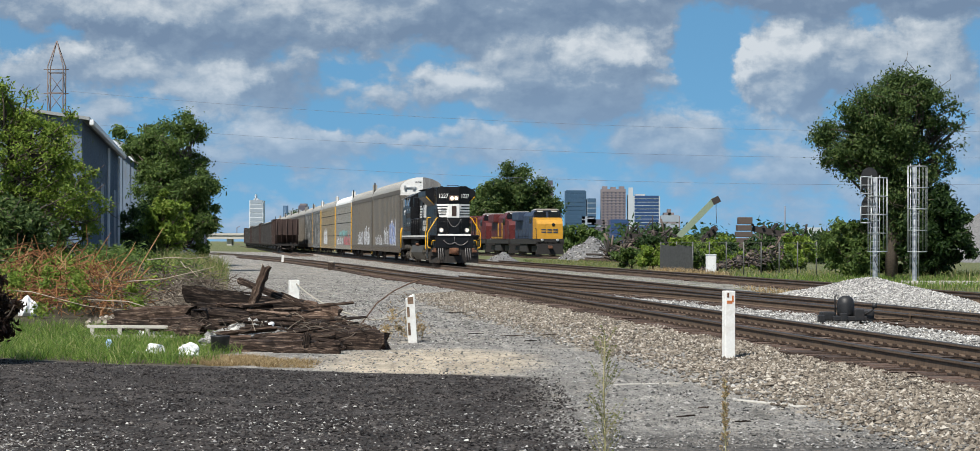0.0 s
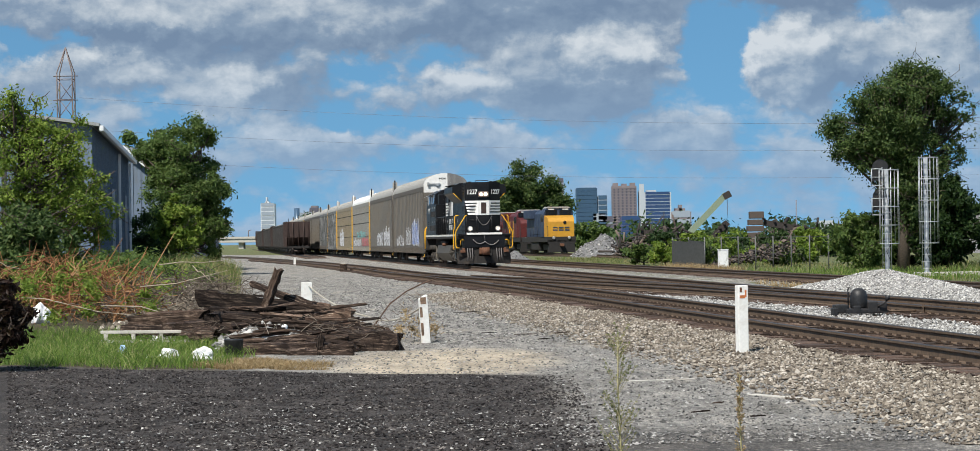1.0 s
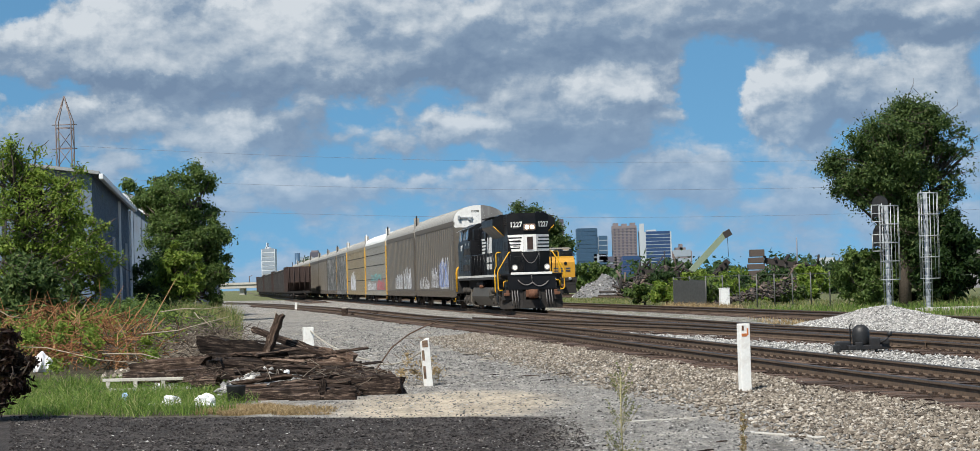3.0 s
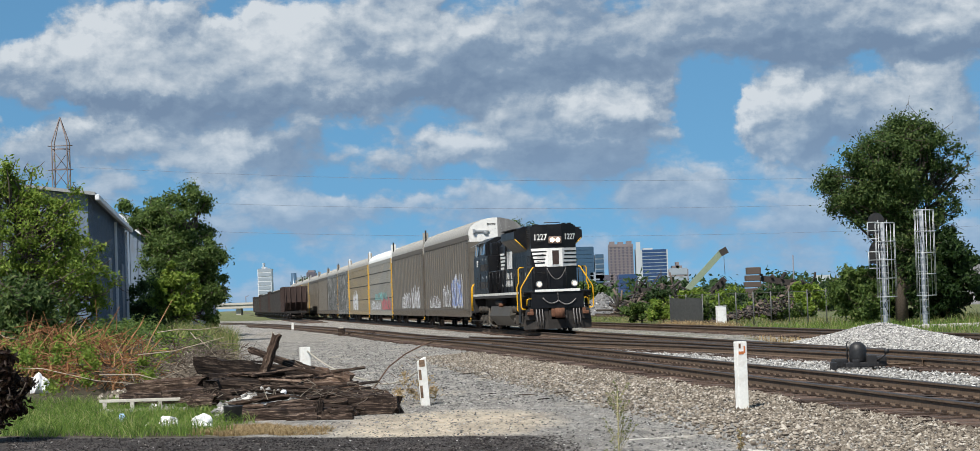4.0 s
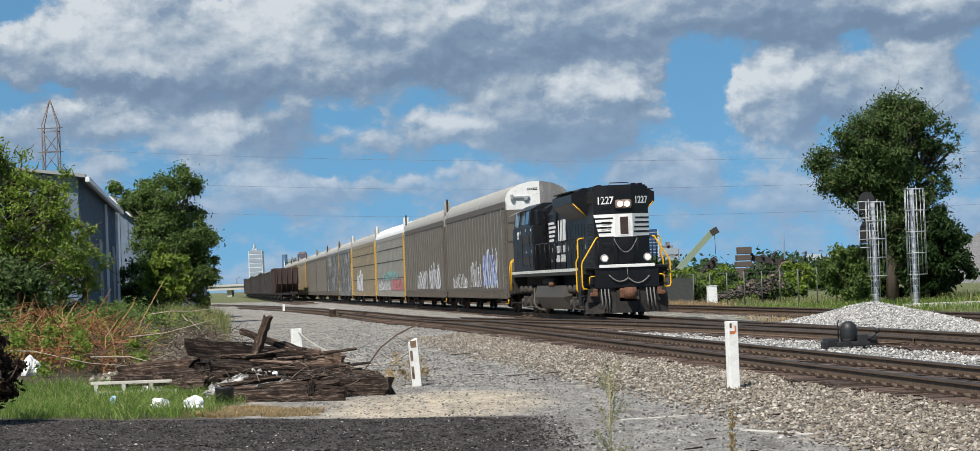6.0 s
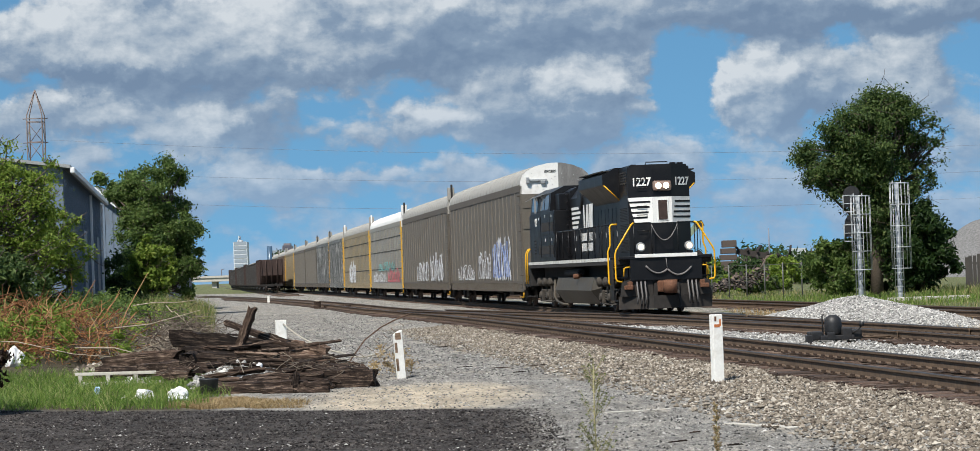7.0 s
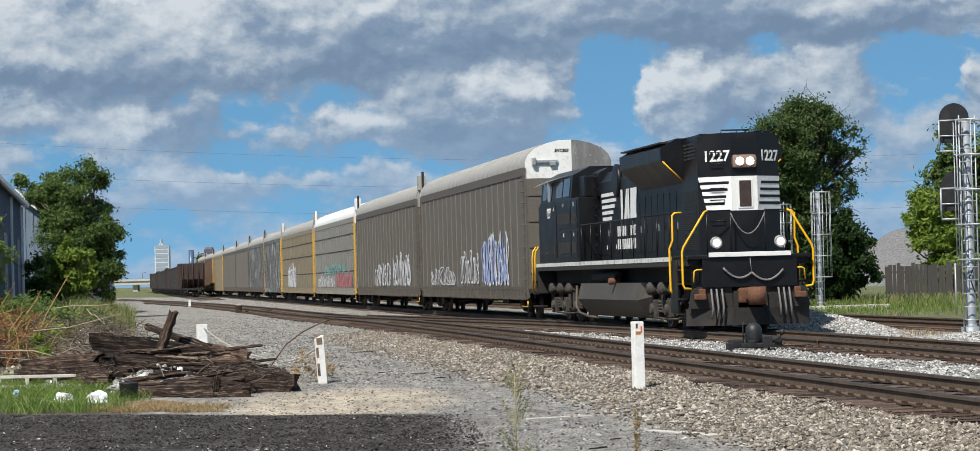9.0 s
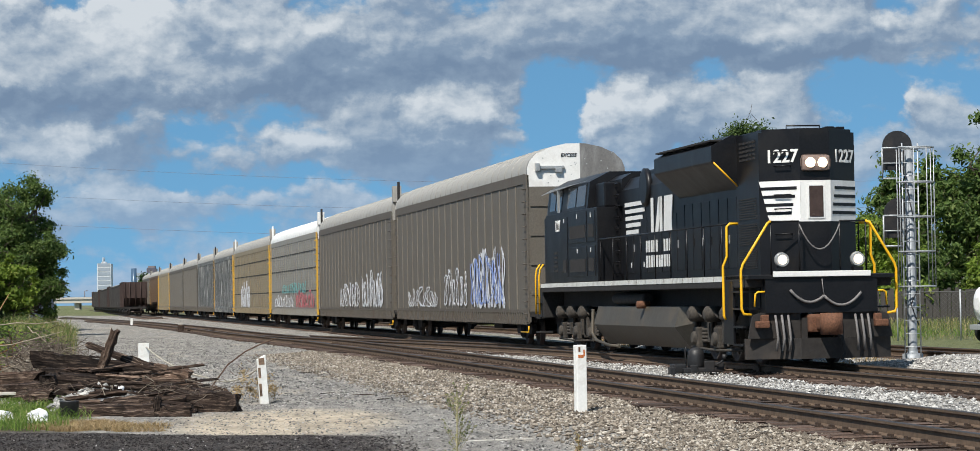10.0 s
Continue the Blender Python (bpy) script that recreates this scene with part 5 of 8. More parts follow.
def build_train():
    loco = build_loco()
    MAIN_CARS.append((loco, 0.0))
    ends = [22.7, 51.6, 80.2, 108.6, 140.3, 163.5, 187.3, 212.8, 243.5, 272.5, 301.0, 329.6]
    size = [q - p for p, q in zip(ends, ends[1:])]
    r = auto_rack("brown-grey autorack car with white end door and graffiti", ends[0], brown_grey, brown_post, roof_grey, lead=True, length=size[0])
    scrawl(r, 4.2, 10.2, 1.15, 3.05, paint_pale, 1, -1.478, 9, 0.10)
    scrawl(r, 4.6, 10.6, 1.25, 2.8, paint_blue, 2, -1.484, 7, 0.06)
    scrawl(r, 11.2, 16.0, 1.2, 2.5, paint_pale, 3, -1.478, 6, 0.05)
    scrawl(r, 17.5, 25.0, 1.15, 1.9, paint_pale, 4, -1.478, 8, 0.04)
    r = auto_rack("brown-grey autorack car with pale graffiti low on its side", ends[1], brown_grey, brown_post, roof_grey, length=size[1])
    scrawl(r, 3.5, 10.5, 1.15, 2.7, paint_pale, 5, -1.478, 9, 0.09)
    scrawl(r, 11.5, 19.0, 1.15, 2.3, paint_pale, 6, -1.478, 8, 0.07)
    r = auto_rack("silver slotted autorack car with yellow posts and white roof", ends[2], silver_panel, yellow_post, roof_white, True, size[2])
    scrawl(r, 2.0, 12.0, 1.1, 2.0, paint_red, 7, -1.50, 12, 0.07)
    scrawl(r, 6.0, 20.0, 1.9, 2.5, paint_teal, 8, -1.50, 12, 0.07)
    scrawl(r, 13.0, 25.0, 1.1, 1.8, paint_pale, 9, -1.50, 12, 0.06)
    r = auto_rack("tan slotted autorack car with yellow posts", ends[3], tan_panel, yellow_post, roof_grey, True, size[3])
    scrawl(r, 16.0, 24.0, 1.1, 2.9, paint_pale, 10, -1.50, 12, 0.12)
    for k, (lab, side, post) in enumerate((("dark grey autorack car with white streaks", dark_panel, yellow_post), ("dark grey autorack car with white streaks", dark_panel, brown_post),
                                           ("brown autorack car with grey roof", brown_grey, brown_post), ("brown autorack car with grey roof", brown_grey, brown_post),
                                           ("rusty tan autorack car with yellow posts", tan_panel, yellow_post), ("rusty brown autorack car with grey roof", rust_panel, yellow_post), ("brown autorack car with grey roof", brown_grey, brown_post))):
        auto_rack(lab, ends[4 + k], side, post, roof_grey, turns=False, length=size[4 + k])


def build_hoppers():
    """A string of hopper cars standing on the storage track."""
    cars = [hopper("brown open-top hopper car with ribbed sides", 0, hopper_brown, 16.5, 4.25, 9),
            hopper("dark open-top hopper car with ribbed sides", 0, hopper_dark, 15.2, 4.0, 8),
            hopper("dark covered hopper car with pale cover", 0, hopper_dark, 15.2, 4.0, 8, roof_grey)]
    s = 276.0
    for k in range(16):
        src = cars[0] if k == 0 else cars[2] if k in (3, 4, 9) else cars[1] if k % 5 else cars[0]
        p = on_line(s, -4.3, RAIL)
        m = pose(p.x, p.y, RAIL + grade(p.y), 0, 0, TURN)
        if src.get("set"):
            copy_thing(src, m)
        else:
            src.matrix_basis = m
            src["set"] = 1
        s += 16.6 if src is cars[0] else 15.3


build_train()
build_hoppers()


# ---- plants ----
def leafy(name, stops, through=0.45):
    return island_material(name, stops, 0.55, 30.0, 0.0, through_light=through)


leaf_mid = leafy("oak_leaves", ((0.0, (0.058, 0.100, 0.026)), (0.5, (0.108, 0.175, 0.042)), (0.85, (0.16, 0.235, 0.058)), (1.0, (0.23, 0.28, 0.095))))
leaf_light = leafy("light_leaves", ((0.0, (0.09, 0.15, 0.02)), (0.5, (0.18, 0.27, 0.036)), (0.85, (0.26, 0.35, 0.055)), (1.0, (0.33, 0.38, 0.09))))
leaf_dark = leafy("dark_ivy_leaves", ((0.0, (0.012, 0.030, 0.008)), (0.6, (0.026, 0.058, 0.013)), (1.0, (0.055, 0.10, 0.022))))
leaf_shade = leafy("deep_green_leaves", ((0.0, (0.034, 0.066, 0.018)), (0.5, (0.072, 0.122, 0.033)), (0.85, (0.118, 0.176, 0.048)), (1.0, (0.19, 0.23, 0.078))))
leaf_far = leafy("far_leaves", ((0.0, (0.030, 0.060, 0.022)), (0.6, (0.055, 0.10, 0.032)), (1.0, (0.09, 0.14, 0.045))))
# near-black brown: foliage with the shadow over it put into its colour
leaf_shadow = leafy("shadow_brown_leaves", ((0.0, (0.018, 0.010, 0.008)), (0.6, (0.035, 0.018, 0.012)), (1.0, (0.05, 0.035, 0.015))))
grass_green = leafy("fresh_grass", ((0.0, (0.08, 0.15, 0.025)), (0.45, (0.16, 0.27, 0.045)), (0.8, (0.26, 0.36, 0.08)), (1.0, (0.44, 0.42, 0.19))))
grass_dry = leafy("dry_grass", ((0.0, (0.24, 0.16, 0.075)), (0.5, (0.38, 0.27, 0.13)), (1.0, (0.52, 0.40, 0.23))), 0.25)
grass_mixed = leafy("verge_grass", ((0.0, (0.09, 0.13, 0.03)), (0.5, (0.18, 0.22, 0.065)), (0.8, (0.30, 0.28, 0.12)), (1.0, (0.42, 0.33, 0.17))), 0.3)
dead_vine = island_material("dead_vines", ((0.0, (0.12, 0.050, 0.022)), (0.5, (0.27, 0.115, 0.045)), (1.0, (0.42, 0.24, 0.12))), 0.85)
pale_stick = material("pale_sticks", (0.36, 0.30, 0.22), 0.85, 0, 0.3, 30, 5, 0.2)
grey_twig = island_material("grey_twigs", ((0.0, (0.06, 0.045, 0.035)), (0.6, (0.14, 0.11, 0.085)), (1.0, (0.28, 0.24, 0.19))), 0.9)
bark = material("bark", (0.085, 0.066, 0.050), 0.9, 0, 0.4, 14, 3, 0.8)


def leaves_mesh(name, centres, spread, per, size, mat, rng, parent=None, droop=0.35, label=""):
    """Clumps of small leaves round the given centres."""
    c = np.repeat(np.asarray(centres, float), per, axis=0)
    k = len(c)
    sp = np.repeat(np.asarray(spread, float).reshape(-1, 1) if np.ndim(spread) else np.full((len(centres), 1), float(spread)), per, axis=0)
    d = rng.normal(0, 1, (k, 3))
    d /= np.linalg.norm(d, axis=1)[:, None] + 1e-6
    p = c + d * sp * np.abs(rng.normal(0.55, 0.42, (k, 1))) * np.array([1, 1, 0.8])
    nrm = d * 0.6 + rng.normal(0, 0.6, (k, 3)) + np.array([-0.15, -0.1, droop])
    nrm /= np.linalg.norm(nrm, axis=1)[:, None] + 1e-6
    a = np.cross(nrm, rng.normal(0, 1, (k, 3)))
    a /= np.linalg.norm(a, axis=1)[:, None] + 1e-6
    b = np.cross(nrm, a)
    s = size * rng.uniform(0.6, 1.35, (k, 1))
    v = np.stack([p - a * s, p - b * s * 0.42 + nrm * s * 0.12, p + a * s, p + b * s * 0.42 + nrm * s * 0.12], 1)
    f = np.arange(4 * k).reshape(k, 4)
    return raw(name, v.reshape(-1, 3).tolist(), f.tolist(), mat, parent, label)


def limb(bm, a, b, r0, r1, rng, bend=0.12):
    a, b = Vector(a), Vector(b)
    d = (b - a).length
    m1 = a.lerp(b, 0.35) + Vector((rng.normal(0, bend), rng.normal(0, bend), rng.normal(0, bend * 0.5))) * d
    m2 = a.lerp(b, 0.7) + Vector((rng.normal(0, bend), rng.normal(0, bend), rng.normal(0, bend * 0.5))) * d
    tube(bm, [a, m1, m2, b], r0, 6, taper=[r0, r0 * 0.7 + r1 * 0.3, r0 * 0.35 + r1 * 0.65, r1])


def tree(label, x, y, height, radius, seed, mat=None, clumps=46, per=420, size=0.11, low=0.25, trunk=0.16, lumps=None, name="tree", squash=1.0, group=""):
    """A tapered trunk, limbs to each clump, and a crown of leaf clumps with gaps."""
    rng = np.random.default_rng(seed)
    z = bed_height(x, y)
    t = thing(name, label, "tree" if name == "tree" else "shrub", pose(x, y, z), group)
    mid, half = height * (1 + low) / 2, height * (1 - low) / 2
    cs = []
    if lumps is None:
        lumps = [(0, 0, mid, radius, half)]
    for ox, oy, oz, rr, hh in lumps:
        share = max(3, int(1.9 * clumps * rr * hh / sum(q[3] * q[4] for q in lumps)))
        for k in range(share):
            d = rng.normal(0, 1, 3)
            d /= np.linalg.norm(d)
            f = rng.uniform(0.3, 1.0)
            cs.append((ox + d[0] * rr * f, oy + d[1] * rr * f * squash, oz + d[2] * hh * f))
    sp = rng.uniform(0.13, 0.27, len(cs)) * radius
    bm = bmesh.new()
    top = Vector((0, 0, height * 0.72))
    tube(bm, [(0, 0, -0.2), (rng.normal(0, 0.05), 0, height * 0.2), (rng.normal(0, 0.12), 0.05, height * 0.45), top], trunk, 8, taper=[trunk * 1.25, trunk, trunk * 0.7, trunk * 0.25])
    for c, s in zip(cs, sp):
        start = Vector((0, 0, max(height * 0.12, min(height * 0.65, c[2] - abs(c[0]) * 0.7))))
        limb(bm, start, c, trunk * 0.38, 0.012, rng)
    for c, s in list(zip(cs, sp))[::2]:
        for q in range(3):
            e = Vector(c) + Vector(rng.normal(0, 0.8, 3)) * float(s)
            limb(bm, c, e, 0.018, 0.006, rng)
    part("trunk", bm, bark, t)
    leaves_mesh("crown", cs, sp, int(per / 1.75), size, mat or leaf_mid, rng, t)
    return t


def blades(name, places, heights, width, mat, rng, lean=0.35, label="", category="", parent=None):
    """Grass blades, two bent faces each, as one mesh."""
    p = np.asarray(places, float)
    k = len(p)
    h = np.asarray(heights, float).reshape(k, 1)
    a = rng.uniform(0, math.tau, k)
    side = np.stack([np.cos(a), np.sin(a), np.zeros(k)], 1) * (width * rng.uniform(0.6, 1.3, (k, 1)))
    out = rng.normal(0, lean, (k, 2))
    mid = p + np.concatenate([out * h * 0.35, h * 0.6], 1)
    tip = p + np.concatenate([out * h, h * rng.uniform(0.8, 1.0, (k, 1))], 1)
    v = np.stack([p - side, p + side, mid - side * 0.8, mid + side * 0.8, tip], 1)
    b = 5 * np.arange(k)[:, None]
    q = np.concatenate([b, b + 1, b + 3, b + 2], 1).tolist()
    t = np.concatenate([b + 2, b + 3, b + 4], 1).tolist()
    ob = raw(name, v.reshape(-1, 3).tolist(), q + t, mat, parent)
    return tagged(ob, label, category, kind="stuff") if label else ob


def scatter(rng, k, x0, x1, y0, y1, keep=None):
    out = []
    while len(out) < k:
        x, y = rng.uniform(x0, x1), rng.uniform(y0, y1)
        if keep is None or keep(x, y):
            out.append((x, y, bed_height(x, y) - 0.01))
    return np.array(out)


def twigs(bm, rng, centre, spread, length, radius, count, flat=0.5):
    for k in range(count):
        c = Vector(centre) + Vector((rng.normal(0, spread[0]), rng.normal(0, spread[1]), abs(rng.normal(0, spread[2]))))
        d = Vector((rng.normal(0, 1), rng.normal(0, 1), rng.normal(0, flat))).normalized() * length * rng.uniform(0.4, 1.2)
        m = c + d * 0.5 + Vector(rng.normal(0, 0.12, 3)) * length
        tube(bm, [c, m, c + d], radius, 4, False, taper=[radius, radius * 0.8, radius * 0.4])


def build_brush():
    rng = np.random.default_rng(4)
    # green weeds on the bank beside the yard
    pts = []
    for k in range(230):
        y = rng.uniform(52, 96)
        x = rng.uniform(-0.215 * y, -0.108 * y)
        if lat_of(x, y) < -15.6:
            pts.append((x, y, bed_height(x, y) + rng.uniform(0.05, 0.55)))
    t = leaves_mesh("weeds", pts, rng.uniform(0.25, 0.55, len(pts)), 330, 0.055, leaf_light, rng)
    tagged(t, "tangle of bright green weeds on the bank", "weeds", kind="stuff")
    pts = []
    for k in range(120):
        y = rng.uniform(58, 118)
        x = rng.uniform(-0.20 * y, -0.120 * y)
        if lat_of(x, y) < -15.2:
            pts.append((x, y, bed_height(x, y) + rng.uniform(0.2, 0.75)))
    t = leaves_mesh("undergrowth", pts, rng.uniform(0.3, 0.7, len(pts)), 230, 0.07, leaf_mid, rng)
    tagged(t, "darker green undergrowth below the trees", "weeds", kind="stuff")
    pts = []
    for k in range(46):
        y = rng.uniform(47.5, 55)
        x = rng.uniform(-0.215 * y, -0.135 * y)
        pts.append((x, y, bed_height(x, y) + rng.uniform(0.1, 0.75)))
    tagged(leaves_mesh("creepers", pts, rng.uniform(0.12, 0.32, len(pts)), 190, 0.045, leaf_light, rng), "green creepers growing over the dead vines", "weeds", kind="stuff")
    # dead brown vines
    bm = bmesh.new()
    for k in range(34):
        y = rng.uniform(49, 58)
        x = rng.uniform(-0.20 * y, -0.150 * y)
        twigs(bm, rng, (x, y, bed_height(x, y) + 0.1), (0.35, 0.5, 0.34), 0.8, 0.013, 34, 0.7)
    t = part("dead_vines", bm, dead_vine)
    tagged(t, "heap of dead reddish-brown vines", "brushwood", kind="stuff")
    # dry stalks rising out of the heap
    bm = bmesh.new()
    for px, top in ((-8.7, 1.9), (-8.2, 1.6), (-9.4, 1.7), (-7.6, 2.0), (-10.1, 1.5)):
        tube(bm, [(px, 52, 0.5), (px + 0.25, 52.2, top * 0.6), (px + 0.7, 52.4, top)], 0.014, 5, taper=[0.016, 0.013, 0.006])
    tagged(part("dry_stalk", bm, dead_vine), "tall dry brown stalks in the brush", "brushwood", kind="stuff")
    # grey cut branches behind the timber pile
    bm = bmesh.new()
    for k in range(70):
        y = rng.uniform(49, 64)
        x = rng.uniform(-0.158 * y, -0.108 * y)
        h = 0.75 * max(0.0, 1 - math.hypot((x + 7.0) / 2.0, (y - 55) / 9.0))
        twigs(bm, rng, (x, y, bed_height(x, y) + h + 0.02), (0.4, 0.8, 0.16), 0.5, 0.009, 26, 0.35)
    tagged(part("brushwood", bm, grey_twig), "pile of grey cut twigs", "brushwood", kind="stuff")
    for a, b in (((-6.9, 50, 1.35), (-5.6, 50, 1.42)), ((-7.0, 48, 0.95), (-5.2, 47, 1.25)), ((-9.5, 49, 0.75), (-6.9, 47, 0.42)), ((-10.6, 51, 1.55), (-9.9, 51, 1.3)), ((-6.6, 53, 1.3), (-6.0, 51, 1.0)), ((-7.6, 47, 0.62), (-5.7, 44.5, 0.72))):
        bm = bmesh.new()
        limb(bm, a, b, 0.011, 0.005, rng, 0.05)
        tagged(part("branch", bm, pale_stick), "bare pale branch lying on the brush", "branch", group="bare branches on the brush")
    # grass in front of the brush
    sel = lambda x, y: x < -4.3 + 0.5 * math.sin(y * 2) and y > 32.9 - 0.5 * x - 0.5 + 0.3 * math.sin(x * 5) and x > -0.245 * y
    pts = scatter(rng, 15000, -10.5, -3.6, 34.5, 46, sel)
    blades("grass", pts, rng.uniform(0.06, 0.27, len(pts)), 0.006, grass_green, rng, 0.75, "patch of bright green grass beside the asphalt", "grass")
    pts = scatter(rng, 6500, -4.4, -2.2, 33.9, 37.2, lambda x, y: y > 32.75 - 0.5 * x + 0.15 * math.sin(x * 7) and y < 36.4 + 0.6 * math.sin(3 * x) and x < -2.9 + 0.5 * math.sin(9 * y))
    blades("dry_grass", pts, rng.uniform(0.03, 0.11, len(pts)), 0.005, grass_dry, rng, 0.9, "strip of trampled straw-coloured grass", "grass")
    # tall tan grass at the end of the bank
    pts = scatter(rng, 5200, -14.5, -8.6, 78, 118, lambda x, y: -16.6 < lat_of(x, y) < -14.2)
    blades("tall_grass", pts, rng.uniform(0.35, 1.3, len(pts)), 0.012, grass_mixed, rng, 0.25, "tall dry grass at the end of the bank", "grass")
    # a shrub added at the yard's edge, its near-black leaves painting the shadow there
    tree("dark-leaved shrub standing in for the shadow at the edge of the grass", -7.2, 34.9, 1.35, 0.62, 31, leaf_shadow, 26, 420, 0.05, 0.05, 0.03, name="shrub")
    # left-hand trees
    tree("light green young tree hanging over the brush", -12.6, 65, 5.6, 1.55, 32, leaf_light, 84, 230, 0.055, 0.12, 0.09, lumps=[(0, 0, 2.8, 1.5, 1.9), (0.8, 0, 3.9, 1.1, 1.0), (1.3, 0, 2.6, 0.9, 1.0), (-0.3, 0, 4.8, 0.8, 0.7)])
    tree("light green young tree hanging over the brush", -11.7, 68, 3.9, 1.25, 33, leaf_light, 44, 220, 0.055, 0.1, 0.06)
    tree("leafy shrub smothered with weeds below the young tree", -12.0, 62, 2.5, 1.5, 34, leaf_shade, 34, 360, 0.075, 0.0, 0.05, name="shrub")
    tree("broad dark green tree beside the metal shed", -17.7, 140, 8.6, 2.35, 35, leaf_mid, 110, 700, 0.10, 0.08, 0.2, lumps=[(0, 0, 4.6, 2.35, 3.9), (-1.6, 1, 6.2, 1.5, 2.2), (0.9, 0, 3.0, 1.5, 2.6)])
    tree("light green vine-covered sapling beside the shed", -15.9, 122, 3.9, 1.25, 36, leaf_light, 30, 420, 0.12, 0.05, 0.07)
    tree("dense green tree behind the metal shed", -24.5, 178, 9.6, 3.0, 37, leaf_mid, 50, 420, 0.2, 0.2, 0.2)
    tree("dense green tree behind the metal shed", -22.6, 150, 8.4, 1.9, 38, leaf_mid, 40, 380, 0.17, 0.2, 0.18)
    tree("small tree top beyond the shed roof", -36.0, 215, 11.0, 3.0, 39, leaf_mid, 40, 300, 0.25, 0.3, 0.2)
    # ivy on the shed's side, the shade there put into its very dark leaves
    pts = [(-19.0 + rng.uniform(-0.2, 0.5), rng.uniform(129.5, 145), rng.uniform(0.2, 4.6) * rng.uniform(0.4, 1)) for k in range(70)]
    tagged(leaves_mesh("ivy", pts, 0.6, 260, 0.13, leaf_dark, rng), "ivy climbing the shed wall, coloured dark for the shade there", "ivy", kind="stuff")


def build_right_green():
    rng = np.random.default_rng(9)
    tree("tall ivy-hung tree with a ragged dark green crown", 18.75, 116, 10.0, 3.0, 41, leaf_shade, 150, 620, 0.085, 0.05, 0.26,
         lumps=[(-1.6, 0, 6.5, 1.9, 1.9), (-0.2, 0, 7.2, 1.9, 2.2), (0.8, 0, 8.4, 1.5, 1.5), (0.4, 0, 4.6, 1.5, 2.4), (1.0, 0.5, 2.4, 1.4, 2.0)])
    tree("sparse half-bare tree leaning out beside the ivy-hung one", 20.3, 117, 8.8, 1.9, 44, leaf_shade, 34, 110, 0.085, 0.45, 0.16, lumps=[(0.6, 0, 7.4, 1.5, 1.4), (0.9, 0, 5.6, 1.2, 1.4)])
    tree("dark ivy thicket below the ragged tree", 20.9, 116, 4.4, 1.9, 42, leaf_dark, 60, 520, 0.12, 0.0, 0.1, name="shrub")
    tree("green ivy thicket below the ragged tree", 17.1, 117, 2.9, 1.6, 43, leaf_mid, 50, 420, 0.10, 0.0, 0.08, name="shrub")
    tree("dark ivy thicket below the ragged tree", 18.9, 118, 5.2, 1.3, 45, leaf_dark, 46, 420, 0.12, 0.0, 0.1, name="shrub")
    for k, (x, y, h, r) in enumerate(((32.6, 142, 9.8, 3.0), (36.8, 140, 11.6, 3.8), (41.5, 146, 12.0, 4.0))):
        tree("leafy green tree behind the plank fence", x, y, h, r, 50 + k, leaf_mid if k % 2 else leaf_light if k == 2 else leaf_mid, 60, 420, 0.17, 0.1, 0.2, group="trees behind the plank fence")
    for k, (x, y, h, r) in enumerate(((29.4, 133, 6.4, 2.3), (31.6, 129, 4.2, 2.0), (34.2, 128, 4.8, 2.3), (37.2, 129, 5.0, 2.5), (29.0, 126, 2.2, 1.6))):
        tree("low leafy green tree along the fence", x, y, h, r, 56 + k, leaf_mid if k % 2 else leaf_light, 44, 380, 0.14, 0.0, 0.14, group="low trees along the fence")
    # shrubs behind the mesh fence
    for k in range(15):
        y = rng.uniform(141, 158)
        x = 9.0 + k * 0.72 + rng.uniform(-0.4, 0.4)
        tree("green shrub growing behind the mesh fence", x, y, rng.uniform(0.9, 1.7), rng.uniform(0.7, 1.2), 70 + k, leaf_light if k % 3 else leaf_mid, 16, 240, 0.13, 0.0, 0.05, name="shrub", group="shrubs behind the mesh fence")
    for k in range(9):
        tree("green shrub along the edge of the scrapyard", 12.5 + k * 2.3 + rng.uniform(-1, 1), rng.uniform(185, 215), rng.uniform(1.5, 2.5), rng.uniform(1.4, 2.2), 90 + k, leaf_light if k % 2 else leaf_far, 16, 240, 0.2, 0.0, 0.08, name="shrub", group="shrubs along the scrapyard")
    tree("broad green tree behind the parked locomotives", 3.0, 330, 12.2, 5.0, 110, leaf_shade, 90, 620, 0.22, 0.05, 0.3, lumps=[(0, 0, 7.4, 4.6, 4.6), (3.6, 0, 5.2, 3.2, 4.0), (-3.0, 0, 5.0, 3.0, 3.6)])
    tree("green tree behind the parked locomotives", -2.6, 345, 10.0, 3.2, 111, leaf_mid, 40, 340, 0.32, 0.05, 0.3)
    tree("small tree beside the gravel heap", 11.5, 330, 4.2, 2.6, 112, leaf_mid, 24, 300, 0.3, 0.0, 0.15)
    tree("tree in front of the far towers", -31.5, 420, 6.5, 3.2, 113, leaf_far, 24, 300, 0.35, 0.0, 0.2)
    # verge grass between the tracks and the fence
    sel = lambda x, y: 8.6 < lat_of(x, y) < 22
    pts = scatter(rng, 16000, 3, 24, 84, 230, sel)
    blades("verge_grass", pts, rng.uniform(0.05, 0.26, len(pts)), 0.014, grass_mixed, rng, 0.3, "weedy green and dry grass along the yard track", "grass")
    pts = scatter(rng, 5000, 10, 24, 90, 118, lambda x, y: 9.4 < lat_of(x, y) < 24)
